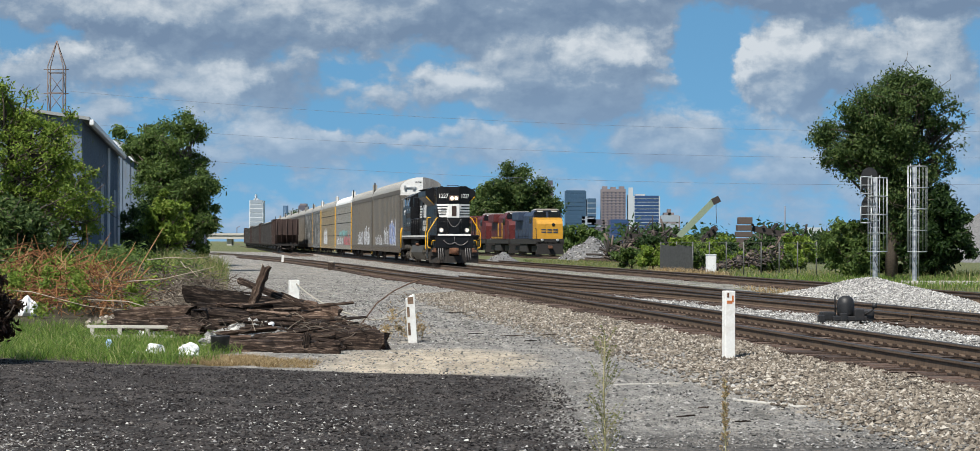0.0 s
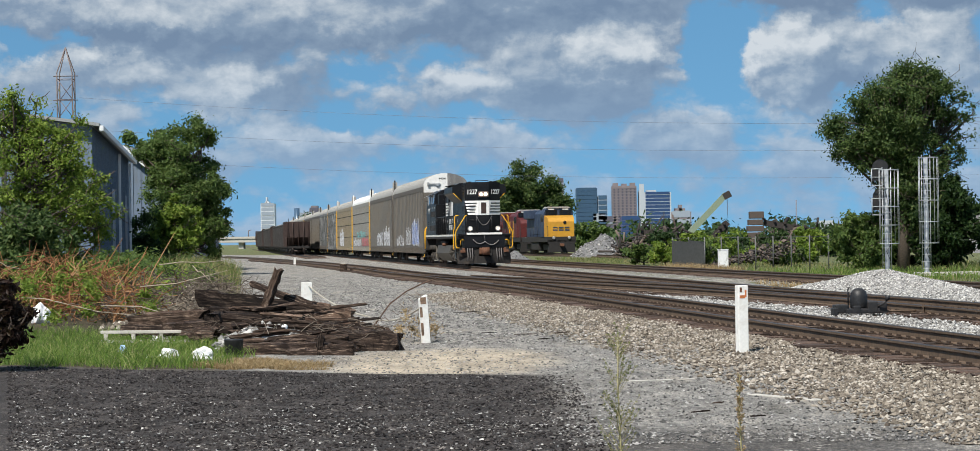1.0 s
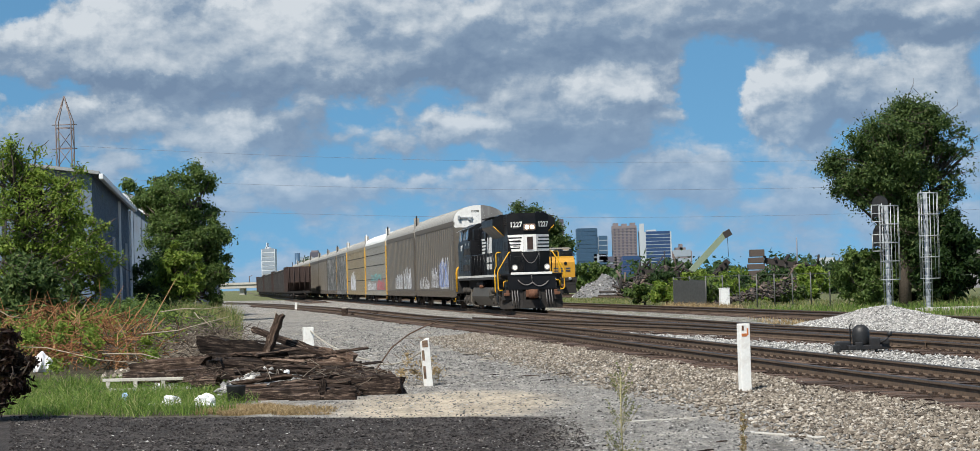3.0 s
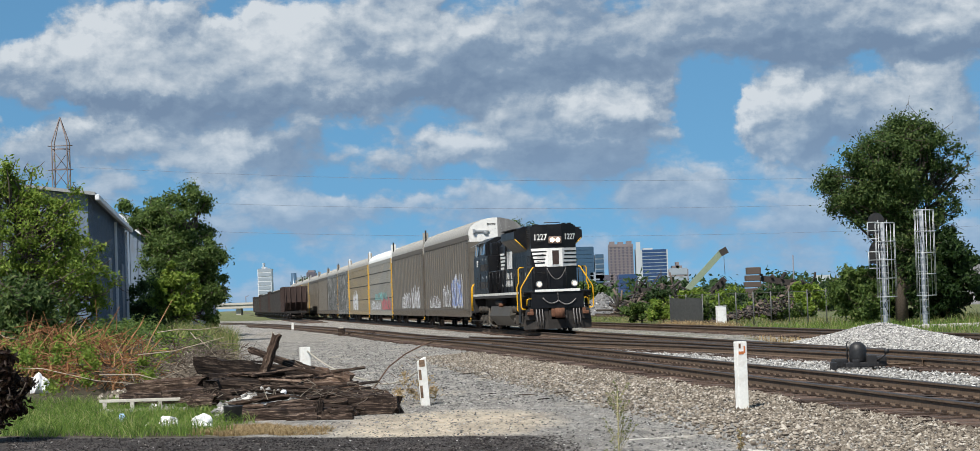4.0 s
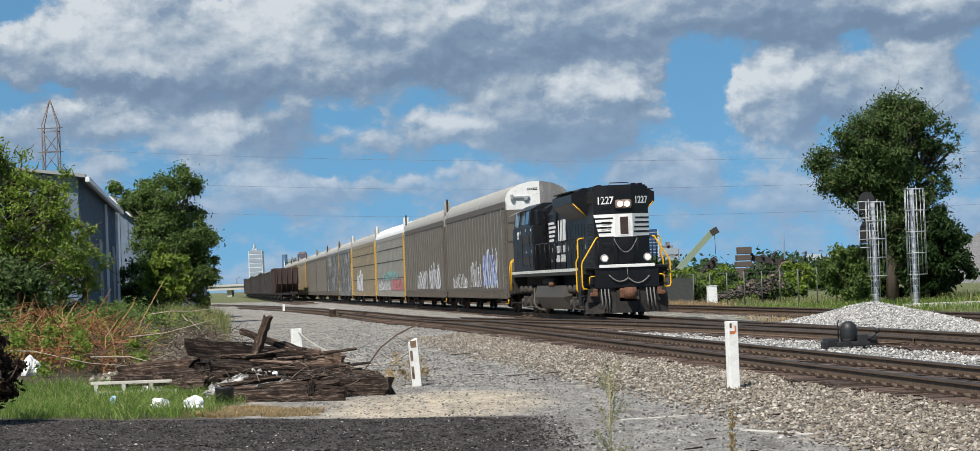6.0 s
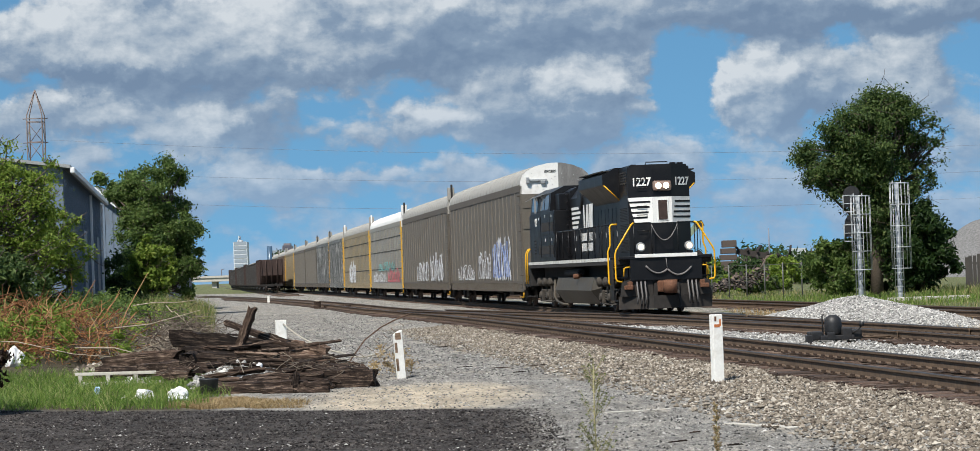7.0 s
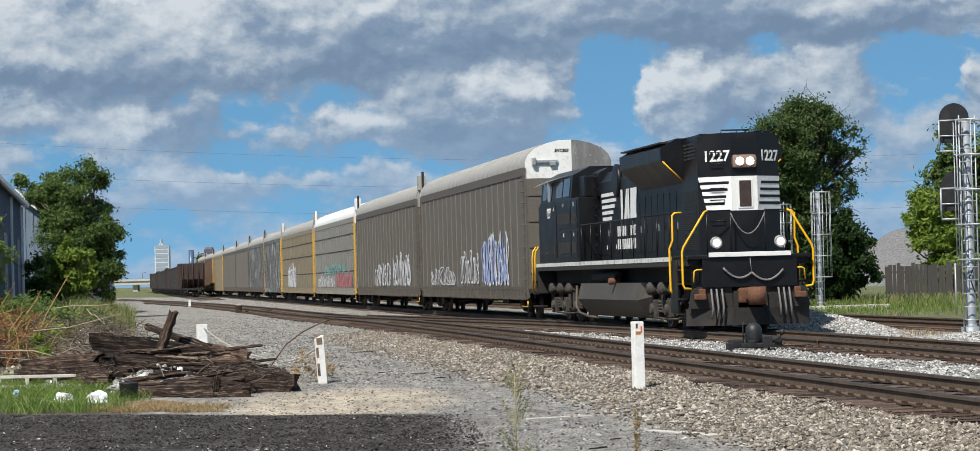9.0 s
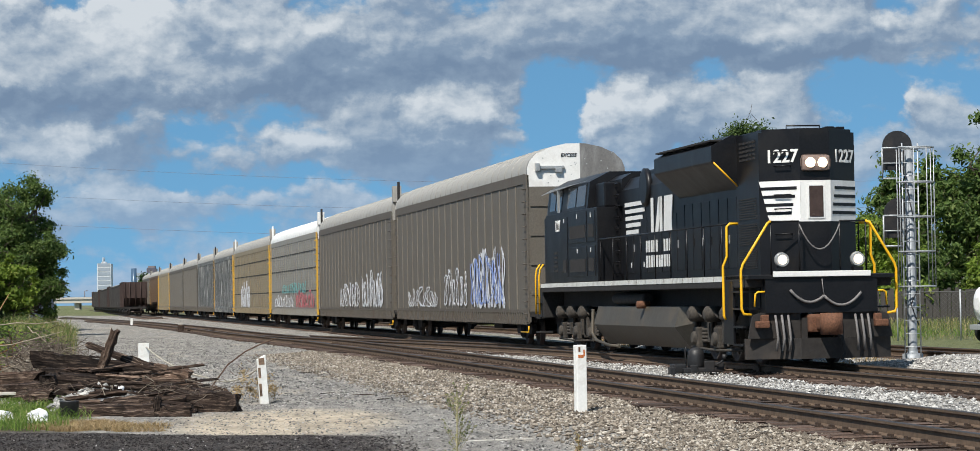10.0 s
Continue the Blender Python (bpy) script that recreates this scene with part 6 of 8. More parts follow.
    blades("rough_grass", pts, rng.uniform(0.10, 0.42, len(pts)), 0.012, grass_green, rng, 0.35, "rough green grass round the signal masts", "grass")
    pts = scatter(rng, 1500, 5.6, 11, 112, 132, lambda x, y: 8.3 < lat_of(x, y) < 9.8)
    blades("dry_weeds", pts, rng.uniform(0.15, 0.5, len(pts)), 0.012, grass_dry, rng, 0.5, "patch of orange-brown dry weeds", "grass")
    pts = scatter(rng, 2600, 9, 14, 48, 92, lambda x, y: 2.6 < lat_of(x, y) < 4.6)
    blades("sparse_grass", pts, rng.uniform(0.05, 0.22, len(pts)), 0.012, grass_dry, rng, 0.5, "sparse dry grass between the tracks", "grass")
    pts = scatter(rng, 4000, 20, 34, 96, 128, lambda x, y: lat_of(x, y) > 17)
    blades("fence_grass", pts, rng.uniform(0.15, 0.6, len(pts)), 0.02, grass_mixed, rng, 0.35, "green grass in front of the plank fence", "grass")
    # far woods along the horizon
    pts, sp = [], []
    for k in range(330):
        y = rng.uniform(430, 760)
        x = rng.uniform(-0.30, 0.36) * y
        if abs(lat_of(x, y)) > 16:
            pts.append((x, y, grade(y) + rng.uniform(0.3, 4.2)))
            sp.append(rng.uniform(2.0, 4.2))
    tagged(leaves_mesh("far_woods", pts, sp, 130, 0.75, leaf_far, rng), "belt of far green woods along the horizon", "woods", kind="stuff")


build_brush()
build_right_green()


# ---- things in the yard ----
white_post = material("chipped_white_paint", (0.78, 0.77, 0.73), 0.6, 0, 0.06, 25, 5, 0.1, (0.45, 0.38, 0.30), 0.35)
raw_wood = material("bare_wood", (0.20, 0.13, 0.085), 0.85, 0, 0.4, 20, 4, 0.3)


def timber(name, dark, mid, light):
    """Old timber: long cracks and grain along its length, black creosote and bare patches."""
    m = bpy.data.materials.new(name)
    m.use_nodes = True
    n = Nodes(m.node_tree)
    co = n.add("ShaderNodeTexCoord").outputs["Object"]
    rnd = n.add("ShaderNodeObjectInfo").outputs["Random"]
    co = n.vec("ADD", co, n.add("ShaderNodeCombineXYZ", {0: n.math("MULTIPLY", rnd, 50.0), 1: rnd, 2: rnd}).outputs[0])
    grain = n.noise(n.vec("MULTIPLY", co, (0.7, 14.0, 14.0)), 2.6, 6.0, 0.7)
    patch = n.noise(co, 3.0, 5.0, 0.65)
    col = n.ramp(grain, (0.36, dark), (0.53, mid), (0.70, light))
    col = n.mix(n.math("MULTIPLY", n.step(patch, 0.45, 0.66), 0.7), col, tuple(c * 0.75 for c in dark))
    col = n.add("ShaderNodeHueSaturation", {"Color": col, "Value": n.math("MULTIPLY_ADD", rnd, 1.1, 0.45)}).outputs[0]
    bs = n.add("ShaderNodeBsdfPrincipled", {"Base Color": col, "Roughness": 0.9, "Specular IOR Level": 0.2})
    b = n.add("ShaderNodeBump", {"Strength": 0.8, "Distance": 0.02, "Height": grain})
    n.tree.links.new(b.outputs[0], bs.inputs["Normal"])
    n.add("ShaderNodeOutputMaterial", {"Surface": bs.outputs[0]})
    return m


# grain tones spread wide, painting in the pile's black shadows and sunlit tops
old_tie = timber("weathered_tie", (0.008, 0.0055, 0.0045), (0.038, 0.025, 0.019), (0.24, 0.178, 0.135))
split_wood = timber("split_wood", (0.022, 0.014, 0.010), (0.105, 0.068, 0.049), (0.34, 0.255, 0.195))
pale_stone = island_material("pale_ballast", ((0.0, (0.16, 0.155, 0.15)), (0.4, (0.31, 0.30, 0.285)), (0.8, (0.46, 0.445, 0.42)), (1.0, (0.66, 0.64, 0.60))), 0.9)
brown_stone = island_material("dusty_ballast", ((0.0, (0.085, 0.068, 0.054)), (0.4, (0.20, 0.168, 0.132)), (0.8, (0.32, 0.275, 0.22)), (1.0, (0.54, 0.49, 0.42))), 0.92)
oily_stone = island_material("oily_ballast", ((0.0, (0.045, 0.034, 0.026)), (0.5, (0.11, 0.086, 0.066)), (0.85, (0.22, 0.185, 0.15)), (1.0, (0.50, 0.46, 0.41))), 0.85)
grey_stone = island_material("grey_gravel", ((0.0, (0.06, 0.058, 0.056)), (0.5, (0.18, 0.172, 0.162)), (0.85, (0.33, 0.315, 0.295)), (1.0, (0.58, 0.56, 0.53))), 0.92)
steel_black = material("black_enamel", (0.018, 0.018, 0.019), 0.5, 0, 0.3, 20, 4, 0.05, (0.05, 0.04, 0.035), 0.4)
galvanised = material("galvanised_steel", (0.40, 0.42, 0.43), 0.5, 0.35, 0.12, 20, 3, 0.05)
pole_grey = material("grey_pole", (0.26, 0.28, 0.30), 0.5, 0.2, 0.1, 20, 2, 0.03)
plastic_white = material("grubby_white_plastic", (0.78, 0.78, 0.78), 0.5, 0, 0.06, 18, 4, 0.05, (0.5, 0.48, 0.44), 0.3)
rope_pale = material("pale_rope", (0.42, 0.38, 0.31), 0.9, 0, 0.3, 40, 4, 0.3)
rusty_bar = material("rusty_bar", (0.12, 0.07, 0.045), 0.85, 0.1, 0.3, 25, 4, 0.2)
concrete = material("pale_concrete", (0.48, 0.45, 0.40), 0.9, 0, 0.15, 14, 2, 0.3, (0.32, 0.29, 0.25), 0.4)


stain_orange = material("orange_stain", (0.50, 0.16, 0.05), 0.7)


def marker_post(x, y, height, width, lean, label, stained=False, chipped=False):
    z = bed_height(x, y)
    p = thing("marker_post", label, "post", pose(x, y, z, 0, lean, 14), "white marker posts")
    h = width / 2
    bm = box(-h, h, -h, h, -0.2, height, 0.012)
    if chipped:
        for v in bm.verts:
            if v.co.z > height - 0.05 and v.co.x < 0:
                v.co.z -= 0.06
    body = part("body", bm, white_post, p)
    rng = random.Random(int(x * 10))
    if stained:
        for k, (mt, a, b, c, d) in enumerate(((stain_orange, -0.055, 0.03, height - 0.19, height - 0.145), (rust_orange, -0.05, -0.02, height - 0.10, height - 0.03), (stain_orange, 0.025, 0.05, height - 0.17, height - 0.07))):
            part("stain", box(a, b, -h - 0.003, -h, c, d), mt, body, "orange and black stain")
    if chipped:
        for k in range(5):
            c = rng.uniform(0.05, height - 0.2)
            part("bare_patch", box(-h - 0.004, -h + 0.035, -h - 0.003, -h + 0.03, c, c + rng.uniform(0.05, 0.2)), raw_wood, body, "bare chipped wood")
        part("bare_patch", box(-h + 0.01, h - 0.03, -h - 0.003, -h, height - 0.16, height - 0.04), raw_wood, body, "bare chipped wood")
    return p


def beam(label, a, b, w, h, seed, mat, roll=0.0, name="railway_tie"):
    """A worn timber from a to b, with split, broken ends."""
    rng = np.random.default_rng(seed)
    a, b = Vector(a), Vector(b)
    length = (b - a).length
    bm = bmesh.new()
    rings = []
    k = 9
    outline = [(-0.5, -0.5), (0, -0.52), (0.5, -0.5), (0.53, 0), (0.5, 0.5), (0, 0.53), (-0.5, 0.5), (-0.53, 0)]
    for i in range(k + 1):
        u = i / k
        ring = []
        for j, (p, q) in enumerate(outline):
            edge = min(0.10, 0.4 * w) if i in (0, k) else 0.0
            ring.append(bm.verts.new((u * length + rng.normal(0, 0.06 * w) + edge * rng.uniform(-1, 1), p * w * (1 + rng.normal(0, 0.12)), q * h * (1 + rng.normal(0, 0.12)))))
        rings.append(ring)
    m = len(outline)
    for r, s in zip(rings, rings[1:]):
        for j in range(m):
            bm.faces.new((r[j], r[(j + 1) % m], s[(j + 1) % m], s[j]))
    bm.faces.new(rings[0][::-1])
    bm.faces.new(rings[-1])
    bmesh.ops.recalc_face_normals(bm, faces=bm.faces)
    # splinters along the upper edge
    for i in range(4):
        u = rng.uniform(0.05, 0.8) * length
        e = rng.uniform(0.08, 0.25) * length
        q = rng.uniform(-0.4, 0.4) * w
        prism(bm, [(q - 0.1 * w, h * 0.48), (q + 0.13 * w, h * 0.48), (q, h * 0.48 + min(0.35 * h, rng.uniform(0.015, 0.045)))], "x", u, u + e)
    ob = part(name, bm, mat)
    d = (b - a).normalized()
    ob.matrix_basis = Matrix.Translation(a) @ d.to_track_quat("X", "Z").to_matrix().to_4x4() @ pose(0, 0, 0, roll)
    return tagged(ob, label, "timber", "old ties in the timber pile")


def build_pile():
    # left end, right end, width, thickness
    T = [
        ((-5.43, 44.6, 0.77), (-3.35, 44.2, 0.53), 0.30, 0.30, "round-edged dark old tie on top of the timber pile"),
        ((-3.54, 44.4, 0.61), (-2.64, 43.8, 0.45), 0.21, 0.21, "light brown split old tie on the pile"),
        ((-5.26, 44.2, 0.55), (-3.95, 43.6, 0.45), 0.25, 0.19, "brown weathered old tie in the timber pile"),
        ((-6.70, 45.0, 0.36), (-5.26, 44.0, 0.46), 0.25, 0.25, "brown weathered old tie in the timber pile"),
        ((-5.94, 43.6, 0.26), (-5.05, 43.0, 0.33), 0.23, 0.21, "dark old tie low in the timber pile"),
        ((-4.82, 42.9, 0.50), (-2.85, 42.6, 0.31), 0.25, 0.18, "black split old tie in the timber pile"),
        ((-4.78, 42.0, 0.33), (-2.69, 41.7, 0.22), 0.23, 0.18, "black split old tie in the timber pile"),
        ((-3.75, 43.2, 0.43), (-1.97, 42.4, 0.21), 0.23, 0.17, "brown weathered old tie in the timber pile"),
        ((-3.21, 40.5, 0.15), (-1.67, 40.0, 0.13), 0.32, 0.30, "black split old tie in the timber pile"),
        ((-4.18, 39.5, 0.08), (-2.71, 38.9, 0.08), 0.25, 0.19, "black split old tie in the timber pile"),
        ((-4.20, 40.1, 0.13), (-2.98, 39.6, 0.20), 0.21, 0.09, "black split old tie in the timber pile"),
        ((-3.32, 38.9, 0.02), (-2.35, 38.6, 0.02), 0.19, 0.14, "dark old tie low in the timber pile"),
        ((-4.94, 42.3, 0.42), (-5.07, 44.4, 0.39), 0.25, 0.25, "dark old tie low in the timber pile"),
        ((-5.31, 42.2, 0.23), (-4.81, 42.0, 0.24), 0.21, 0.19, "dark old tie low in the timber pile"),
        ((-4.55, 41.9, 0.19), (-2.72, 41.4, 0.14), 0.25, 0.25, "dark old tie low in the timber pile"),
        ((-4.41, 43.8, 0.30), (-2.61, 43.2, 0.29), 0.25, 0.25, "dark old tie low in the timber pile"),
        ((-3.02, 41.8, 0.32), (-1.86, 41.4, 0.20), 0.23, 0.13, "black split old tie in the timber pile"),
        ((-2.79, 41.4, 0.18), (-1.73, 41.0, 0.18), 0.17, 0.09, "black split old tie in the timber pile"),
        ((-3.82, 40.2, 0.10), (-2.31, 39.8, 0.04), 0.25, 0.19, "dark old tie low in the timber pile"),
        ((-6.69, 44.0, 0.25), (-5.69, 43.4, 0.25), 0.19, 0.17, "brown weathered old tie in the timber pile"),
    ]
    for k, (a, b, w, h, lab) in enumerate(T):
        beam(lab, a, b, w, h, 200 + k, split_wood if k in (1, 3, 7) else old_tie, roll=(k * 37) % 17 - 8)
    r2 = random.Random(77)
    for k in range(30):
        x, y = r2.uniform(-4.5, -2.5), r2.uniform(39.4, 43.2)
        top = 0.16 + 0.13 * (y - 39.4) - 0.10 * max(0.0, x + 3.2)
        l, a, z = r2.uniform(0.4, 1.0), r2.uniform(-0.4, 0.4), top + r2.uniform(-0.06, 0.10)
        beam("split piece of old tie lying on the pile", (x - l / 2, y, z - a * 0.12), (x + l / 2, y + a * 0.8, z + a * 0.12), r2.uniform(0.04, 0.12), r2.uniform(0.02, 0.06), 400 + k, split_wood if k % 3 == 0 else old_tie, roll=r2.uniform(-30, 30), name="split_tie")
    beam("short broken tie standing upright in the pile", (-4.15, 43.0, 0.55), (-3.86, 42.9, 1.28), 0.15, 0.12, 230, split_wood)
    beam("long plank leaning across the timber pile", (-4.40, 43.6, 1.05), (-3.07, 43.0, 0.56), 0.12, 0.10, 231, old_tie)
    beam("short pale plank leaning on the pile", (-3.26, 42.0, 0.60), (-3.08, 41.8, 0.26), 0.09, 0.05, 232, split_wood)
    beam("short broken post standing before the pile", (-2.86, 38.7, 0.0), (-2.83, 38.7, 0.30), 0.10, 0.09, 233, old_tie)
    beam("small broken timber before the pile", (-2.75, 38.7, 0.10), (-2.30, 38.6, 0.14), 0.14, 0.12, 234, old_tie)
    rng = np.random.default_rng(6)
    # stones shovelled between the timbers
    k = 620
    p = np.stack([rng.uniform(-4.7, -3.2, k), rng.uniform(40.1, 41.6, k), np.zeros(k)], 1)
    p[:, 2] = 0.09 + 0.25 * np.exp(-((p[:, 0] + 3.9) / 0.6) ** 2) * (p[:, 1] - 39.6) / 1.6 + rng.normal(0, 0.025, k)
    tagged(stones("stone_heap", p, rng.uniform(0.025, 0.06, k), pale_stone, rng), "heap of pale stones among the old ties", "stones", kind="stuff")
    k = 900
    p = np.stack([rng.uniform(-7.6, -4.6, k), rng.uniform(46.5, 51, k), np.zeros(k)], 1)
    p[:, 2] = [bed_height(a, b) + 0.03 + 0.35 * math.exp(-((a + 5.6) / 0.9) ** 2) for a, b, _ in p]
    tagged(stones("rubble", p, rng.uniform(0.03, 0.09, k), brown_stone, rng), "brown rubble and clods beside the pile", "stones", kind="stuff")
    bm = bmesh.new()
    for k in range(14):
        twigs(bm, rng, (rng.uniform(-4.6, -2.2), rng.uniform(39, 43), 0.28), (0.4, 0.5, 0.12), 0.3, 0.008, 8, 0.2)
    tagged(part("splinters", bm, grey_twig), "loose splinters of old ties on the pile", "splinters", kind="stuff")
    bm = lathe(bmesh.new(), [(0.045, 0), (0.05, 0.02), (0.05, 0.15), (0.03, 0.17)], (0, 0, 0), "z", 12)
    o = part("pipe_cap", bm, plastic_white, at=pose(-3.60, 40.6, 0.26, 0, 14, 0))
    tagged(o, "short white plastic pipe on the stones", "pipe")


def build_yard_bits():
    marker_post(3.53, 36.71, 1.00, 0.155, 0, "white wooden marker post with an orange stain", stained=True)
    marker_post(-1.34, 43.14, 0.84, 0.14, -3.5, "chipped white wooden marker post leaning sideways", chipped=True)
    marker_post(-4.06, 51.5, 0.93, 0.20, 0, "white square marker post behind the timber pile")
    p = thing("tie_stub", "dark tie stub standing beside the siding", "post", pose(-9.0, 141, bed_height(-9.0, 141)))
    part("body", box(-0.18, 0.18, -0.18, 0.18, -0.1, 0.42, 0.02), old_tie, p)
    part("cap", box(-0.15, 0.15, -0.15, 0.15, 0.42, 0.47, 0.01), concrete, p)
    beam("dark plank lying beside the siding", (-8.6, 141, bed_height(-8.6, 141) + 0.06), (-7.2, 141.4, bed_height(-7.2, 141.4) + 0.06), 0.3, 0.12, 301, old_tie, name="plank")
    marker_post(-15.7, 188, 0.55, 0.16, 3, "short white stake beside the far siding")
    # chain between two posts and the bent bar beside it
    bm = bmesh.new()
    chain(bm, (-4.0, 51.4, 0.85), (-2.55, 46.6, 0.36), 0.10, 0.014, 12)
    chain(bm, (-2.55, 46.6, 0.36), (-1.4, 43.2, 0.62), 0.16, 0.014, 12)
    tagged(part("rope", bm, rope_pale), "sagging pale rope between two marker posts", "rope")
    bm = tube(bmesh.new(), [(-2.3, 45.0, 0.28), (-2.05, 45.2, 0.62), (-1.75, 45.4, 0.84), (-1.45, 45.6, 0.98), (-1.20, 45.8, 1.06)], 0.012, 6)
    for k in range(7):
        u = k / 7
        tube(bm, [(-2.3 + 1.0 * u, 45.0 + 0.7 * u, 0.28 + 0.75 * u), (-2.2 + 1.0 * u, 45.0 + 0.7 * u, 0.20 + 0.75 * u)], 0.006, 4)
    tube(bm, [(-2.3, 45.0, 0.28), (-2.5, 44.9, 0.02)], 0.012, 6)
    tagged(part("bent_bar", bm, rusty_bar), "rusty bent bar standing out of the gravel", "bar")
    rng = np.random.default_rng(15)
    pts = [(-1.55 + rng.normal(0, 0.18), 43.6 + rng.normal(0, 0.4), 0.08 + abs(rng.normal(0, 0.2))) for k in range(16)]
    tagged(leaves_mesh("dry_weed", pts, 0.13, 60, 0.025, grass_dry, rng), "dry weeds round the leaning post", "weeds", kind="stuff")
    # ladder lying on its edge in the grass
    lad = thing("ladder", "weathered pale ladder with a blue end lying on its side", "ladder", pose(-7.05, 43.5, 0.04, 0, 0, -9))
    for z in (0.0, 0.17):
        part("side_rail", box(0, 1.90, -0.02, 0.02, z, z + 0.055, 0.008), concrete, lad)
    for k in range(4):
        part("rung", box(0.06 + k * 0.5, 0.13 + k * 0.5, -0.015, 0.015, 0.05, 0.175), concrete, lad)
    part("end_cap", box(1.82, 1.95, -0.03, 0.03, -0.01, 0.24, 0.01), material("blue_plastic", (0.10, 0.25, 0.42), 0.5), lad, "blue plastic end cap")
    # litter
    def bag(x, y, sx, sy, sz, seed, label, name="plastic_bag", mat=plastic_white):
        r = np.random.default_rng(seed)
        bm = bmesh.new()
        bmesh.ops.create_icosphere(bm, subdivisions=3, radius=1.0)
        for v in bm.verts:
            q = noise.noise(v.co * 1.6 + Vector((seed, 0, 0))) * 0.35 + noise.noise(v.co * 4 + Vector((0, seed, 0))) * 0.14
            v.co = v.co * (1 + q)
            v.co = Vector((v.co.x * sx, v.co.y * sy, max(-0.55, v.co.z) * sz + sz * 0.55))
        o = part(name, bm, mat, at=pose(x, y, bed_height(x, y)))
        return tagged(o, label, "litter", "white litter in the grass")
    bag(-9.05, 48.6, 0.20, 0.2, 0.24, 1, "grubby white sack lying in the weeds")
    bag(-5.12, 38.0, 0.15, 0.12, 0.13, 2, "crumpled white plastic tub in the grass")
    bag(-4.58, 37.8, 0.18, 0.14, 0.13, 3, "crumpled white plastic bag beside the straw")
    bag(-5.45, 38.2, 0.05, 0.05, 0.06, 4, "small white crumpled litter in the grass")
    bag(-6.1, 39.8, 0.06, 0.05, 0.10, 5, "small blue and white crumpled carton", mat=material("pale_blue_print", (0.35, 0.5, 0.7), 0.5))
    bag(-6.1, 44.6, 0.22, 0.25, 0.10, 6, "crumpled pale sheet beside the timber pile")
    bm = lathe(bmesh.new(), [(0.11, 0), (0.135, 0.02), (0.15, 0.22), (0.16, 0.24), (0.13, 0.23)], (0, 0, 0), "z", 16)
    tagged(part("bucket", bm, steel_black, at=pose(-4.22, 38.9, 0.02)), "small dark bucket before the timber pile", "bucket")
    # pale concrete edges in the ground, dark scraps
    for x0, y0, x1, y1 in ((1.52, 30.44, 2.35, 30.74), (2.75, 27.5, 3.36, 26.4)):
        a = math.degrees(math.atan2(y1 - y0, x1 - x0))
        d = math.hypot(x1 - x0, y1 - y0)
        bm = box(0, d, -0.06, 0.06, -0.05, 0.018, 0.006)
        for v in bm.verts:
            v.co += Vector((0, 0.04 * noise.noise(v.co * 9), 0))
        tagged(part("concrete_edge", bm, concrete, at=pose(x0, y0, bed_height(x0, y0), 0, 0, a)), "pale concrete edge showing in the gravel", "kerb", kind="structure")
    for k, (x, y, l) in enumerate(((1.87, 24.9, 0.35), (0.2, 45.2, 0.75), (0.95, 45.5, 0.55), (-0.4, 47, 0.5), (-1.2, 60, 1.2), (2.2, 26.2, 0.2), (0.6, 43, 0.4), (2.4, 24.2, 0.25))):
        beam("dark splinter of wood lying on the gravel", (x, y, bed_height(x, y) + 0.02), (x + 0.55 * l, y + 0.2 * l * (-1) ** k, bed_height(x, y) + 0.03), 0.024, 0.012, 320 + k, old_tie, name="wood_scrap")


def switch_stand(x, y):
    z = RAIL - 0.17
    s = thing("switch_stand", "black switch machine with a domed weight beside the turnout", "switch stand", pose(x, y, z, 0, 0, TURN))
    for dx in (-0.55, 0.05):
        part("head_block", box(-0.62, 0.62, dx, dx + 0.24, -0.2, -0.03, 0.01), tie_wood, s)
    bm = box(-0.35, 0.35, -0.35, 0.35, 0.02, 0.12, 0.02)
    block(bm, -0.52, -0.24, -0.16, 0.16, 0.02, 0.20, 0.03)
    block(bm, -0.62, -0.5, -0.3, -0.1, -0.05, 0.14, 0.02)
    block(bm, 0.1, 0.3, -0.36, -0.22, 0.02, 0.26, 0.02)
    block(bm, -0.2, -0.05, -0.36, -0.24, 0.02, 0.18, 0.02)
    block(bm, 0.22, 0.55, -0.2, 0.2, 0.02, 0.22, 0.03)
    part("base", bm, steel_black, s)
    bm = lathe(bmesh.new(), [(0.16, 0.10), (0.175, 0.16), (0.175, 0.36), (0.15, 0.46), (0.08, 0.52), (0.03, 0.53)], (0, 0, 0), "z", 20)
    part("housing", bm, steel_black, s, "domed black housing")
    bm = tube(bmesh.new(), [(-0.24, -0.1, 0.1), (-0.25, -0.1, 0.50), (-0.22, -0.1, 0.55)], 0.018, 6)
    part("rod", bm, steel_black, s)
    bm = tube(bmesh.new(), [(0.3, -0.2, 0.12), (0.45, -0.28, 0.22), (0.52, -0.3, 0.30)], 0.02, 6)
    lathe(bm, [(0.05, 0.28), (0.05, 0.38)], (0.52, -0.3, 0), "z", 10)
    part("lever", bm, steel_black, s)
    bm = tube(bmesh.new(), [(-0.4, 0.0, 0.05), (1.6, 0.0, 0.05)], 0.022, 6)
    part("throw_rod", bm, rail_side, s)
    return s


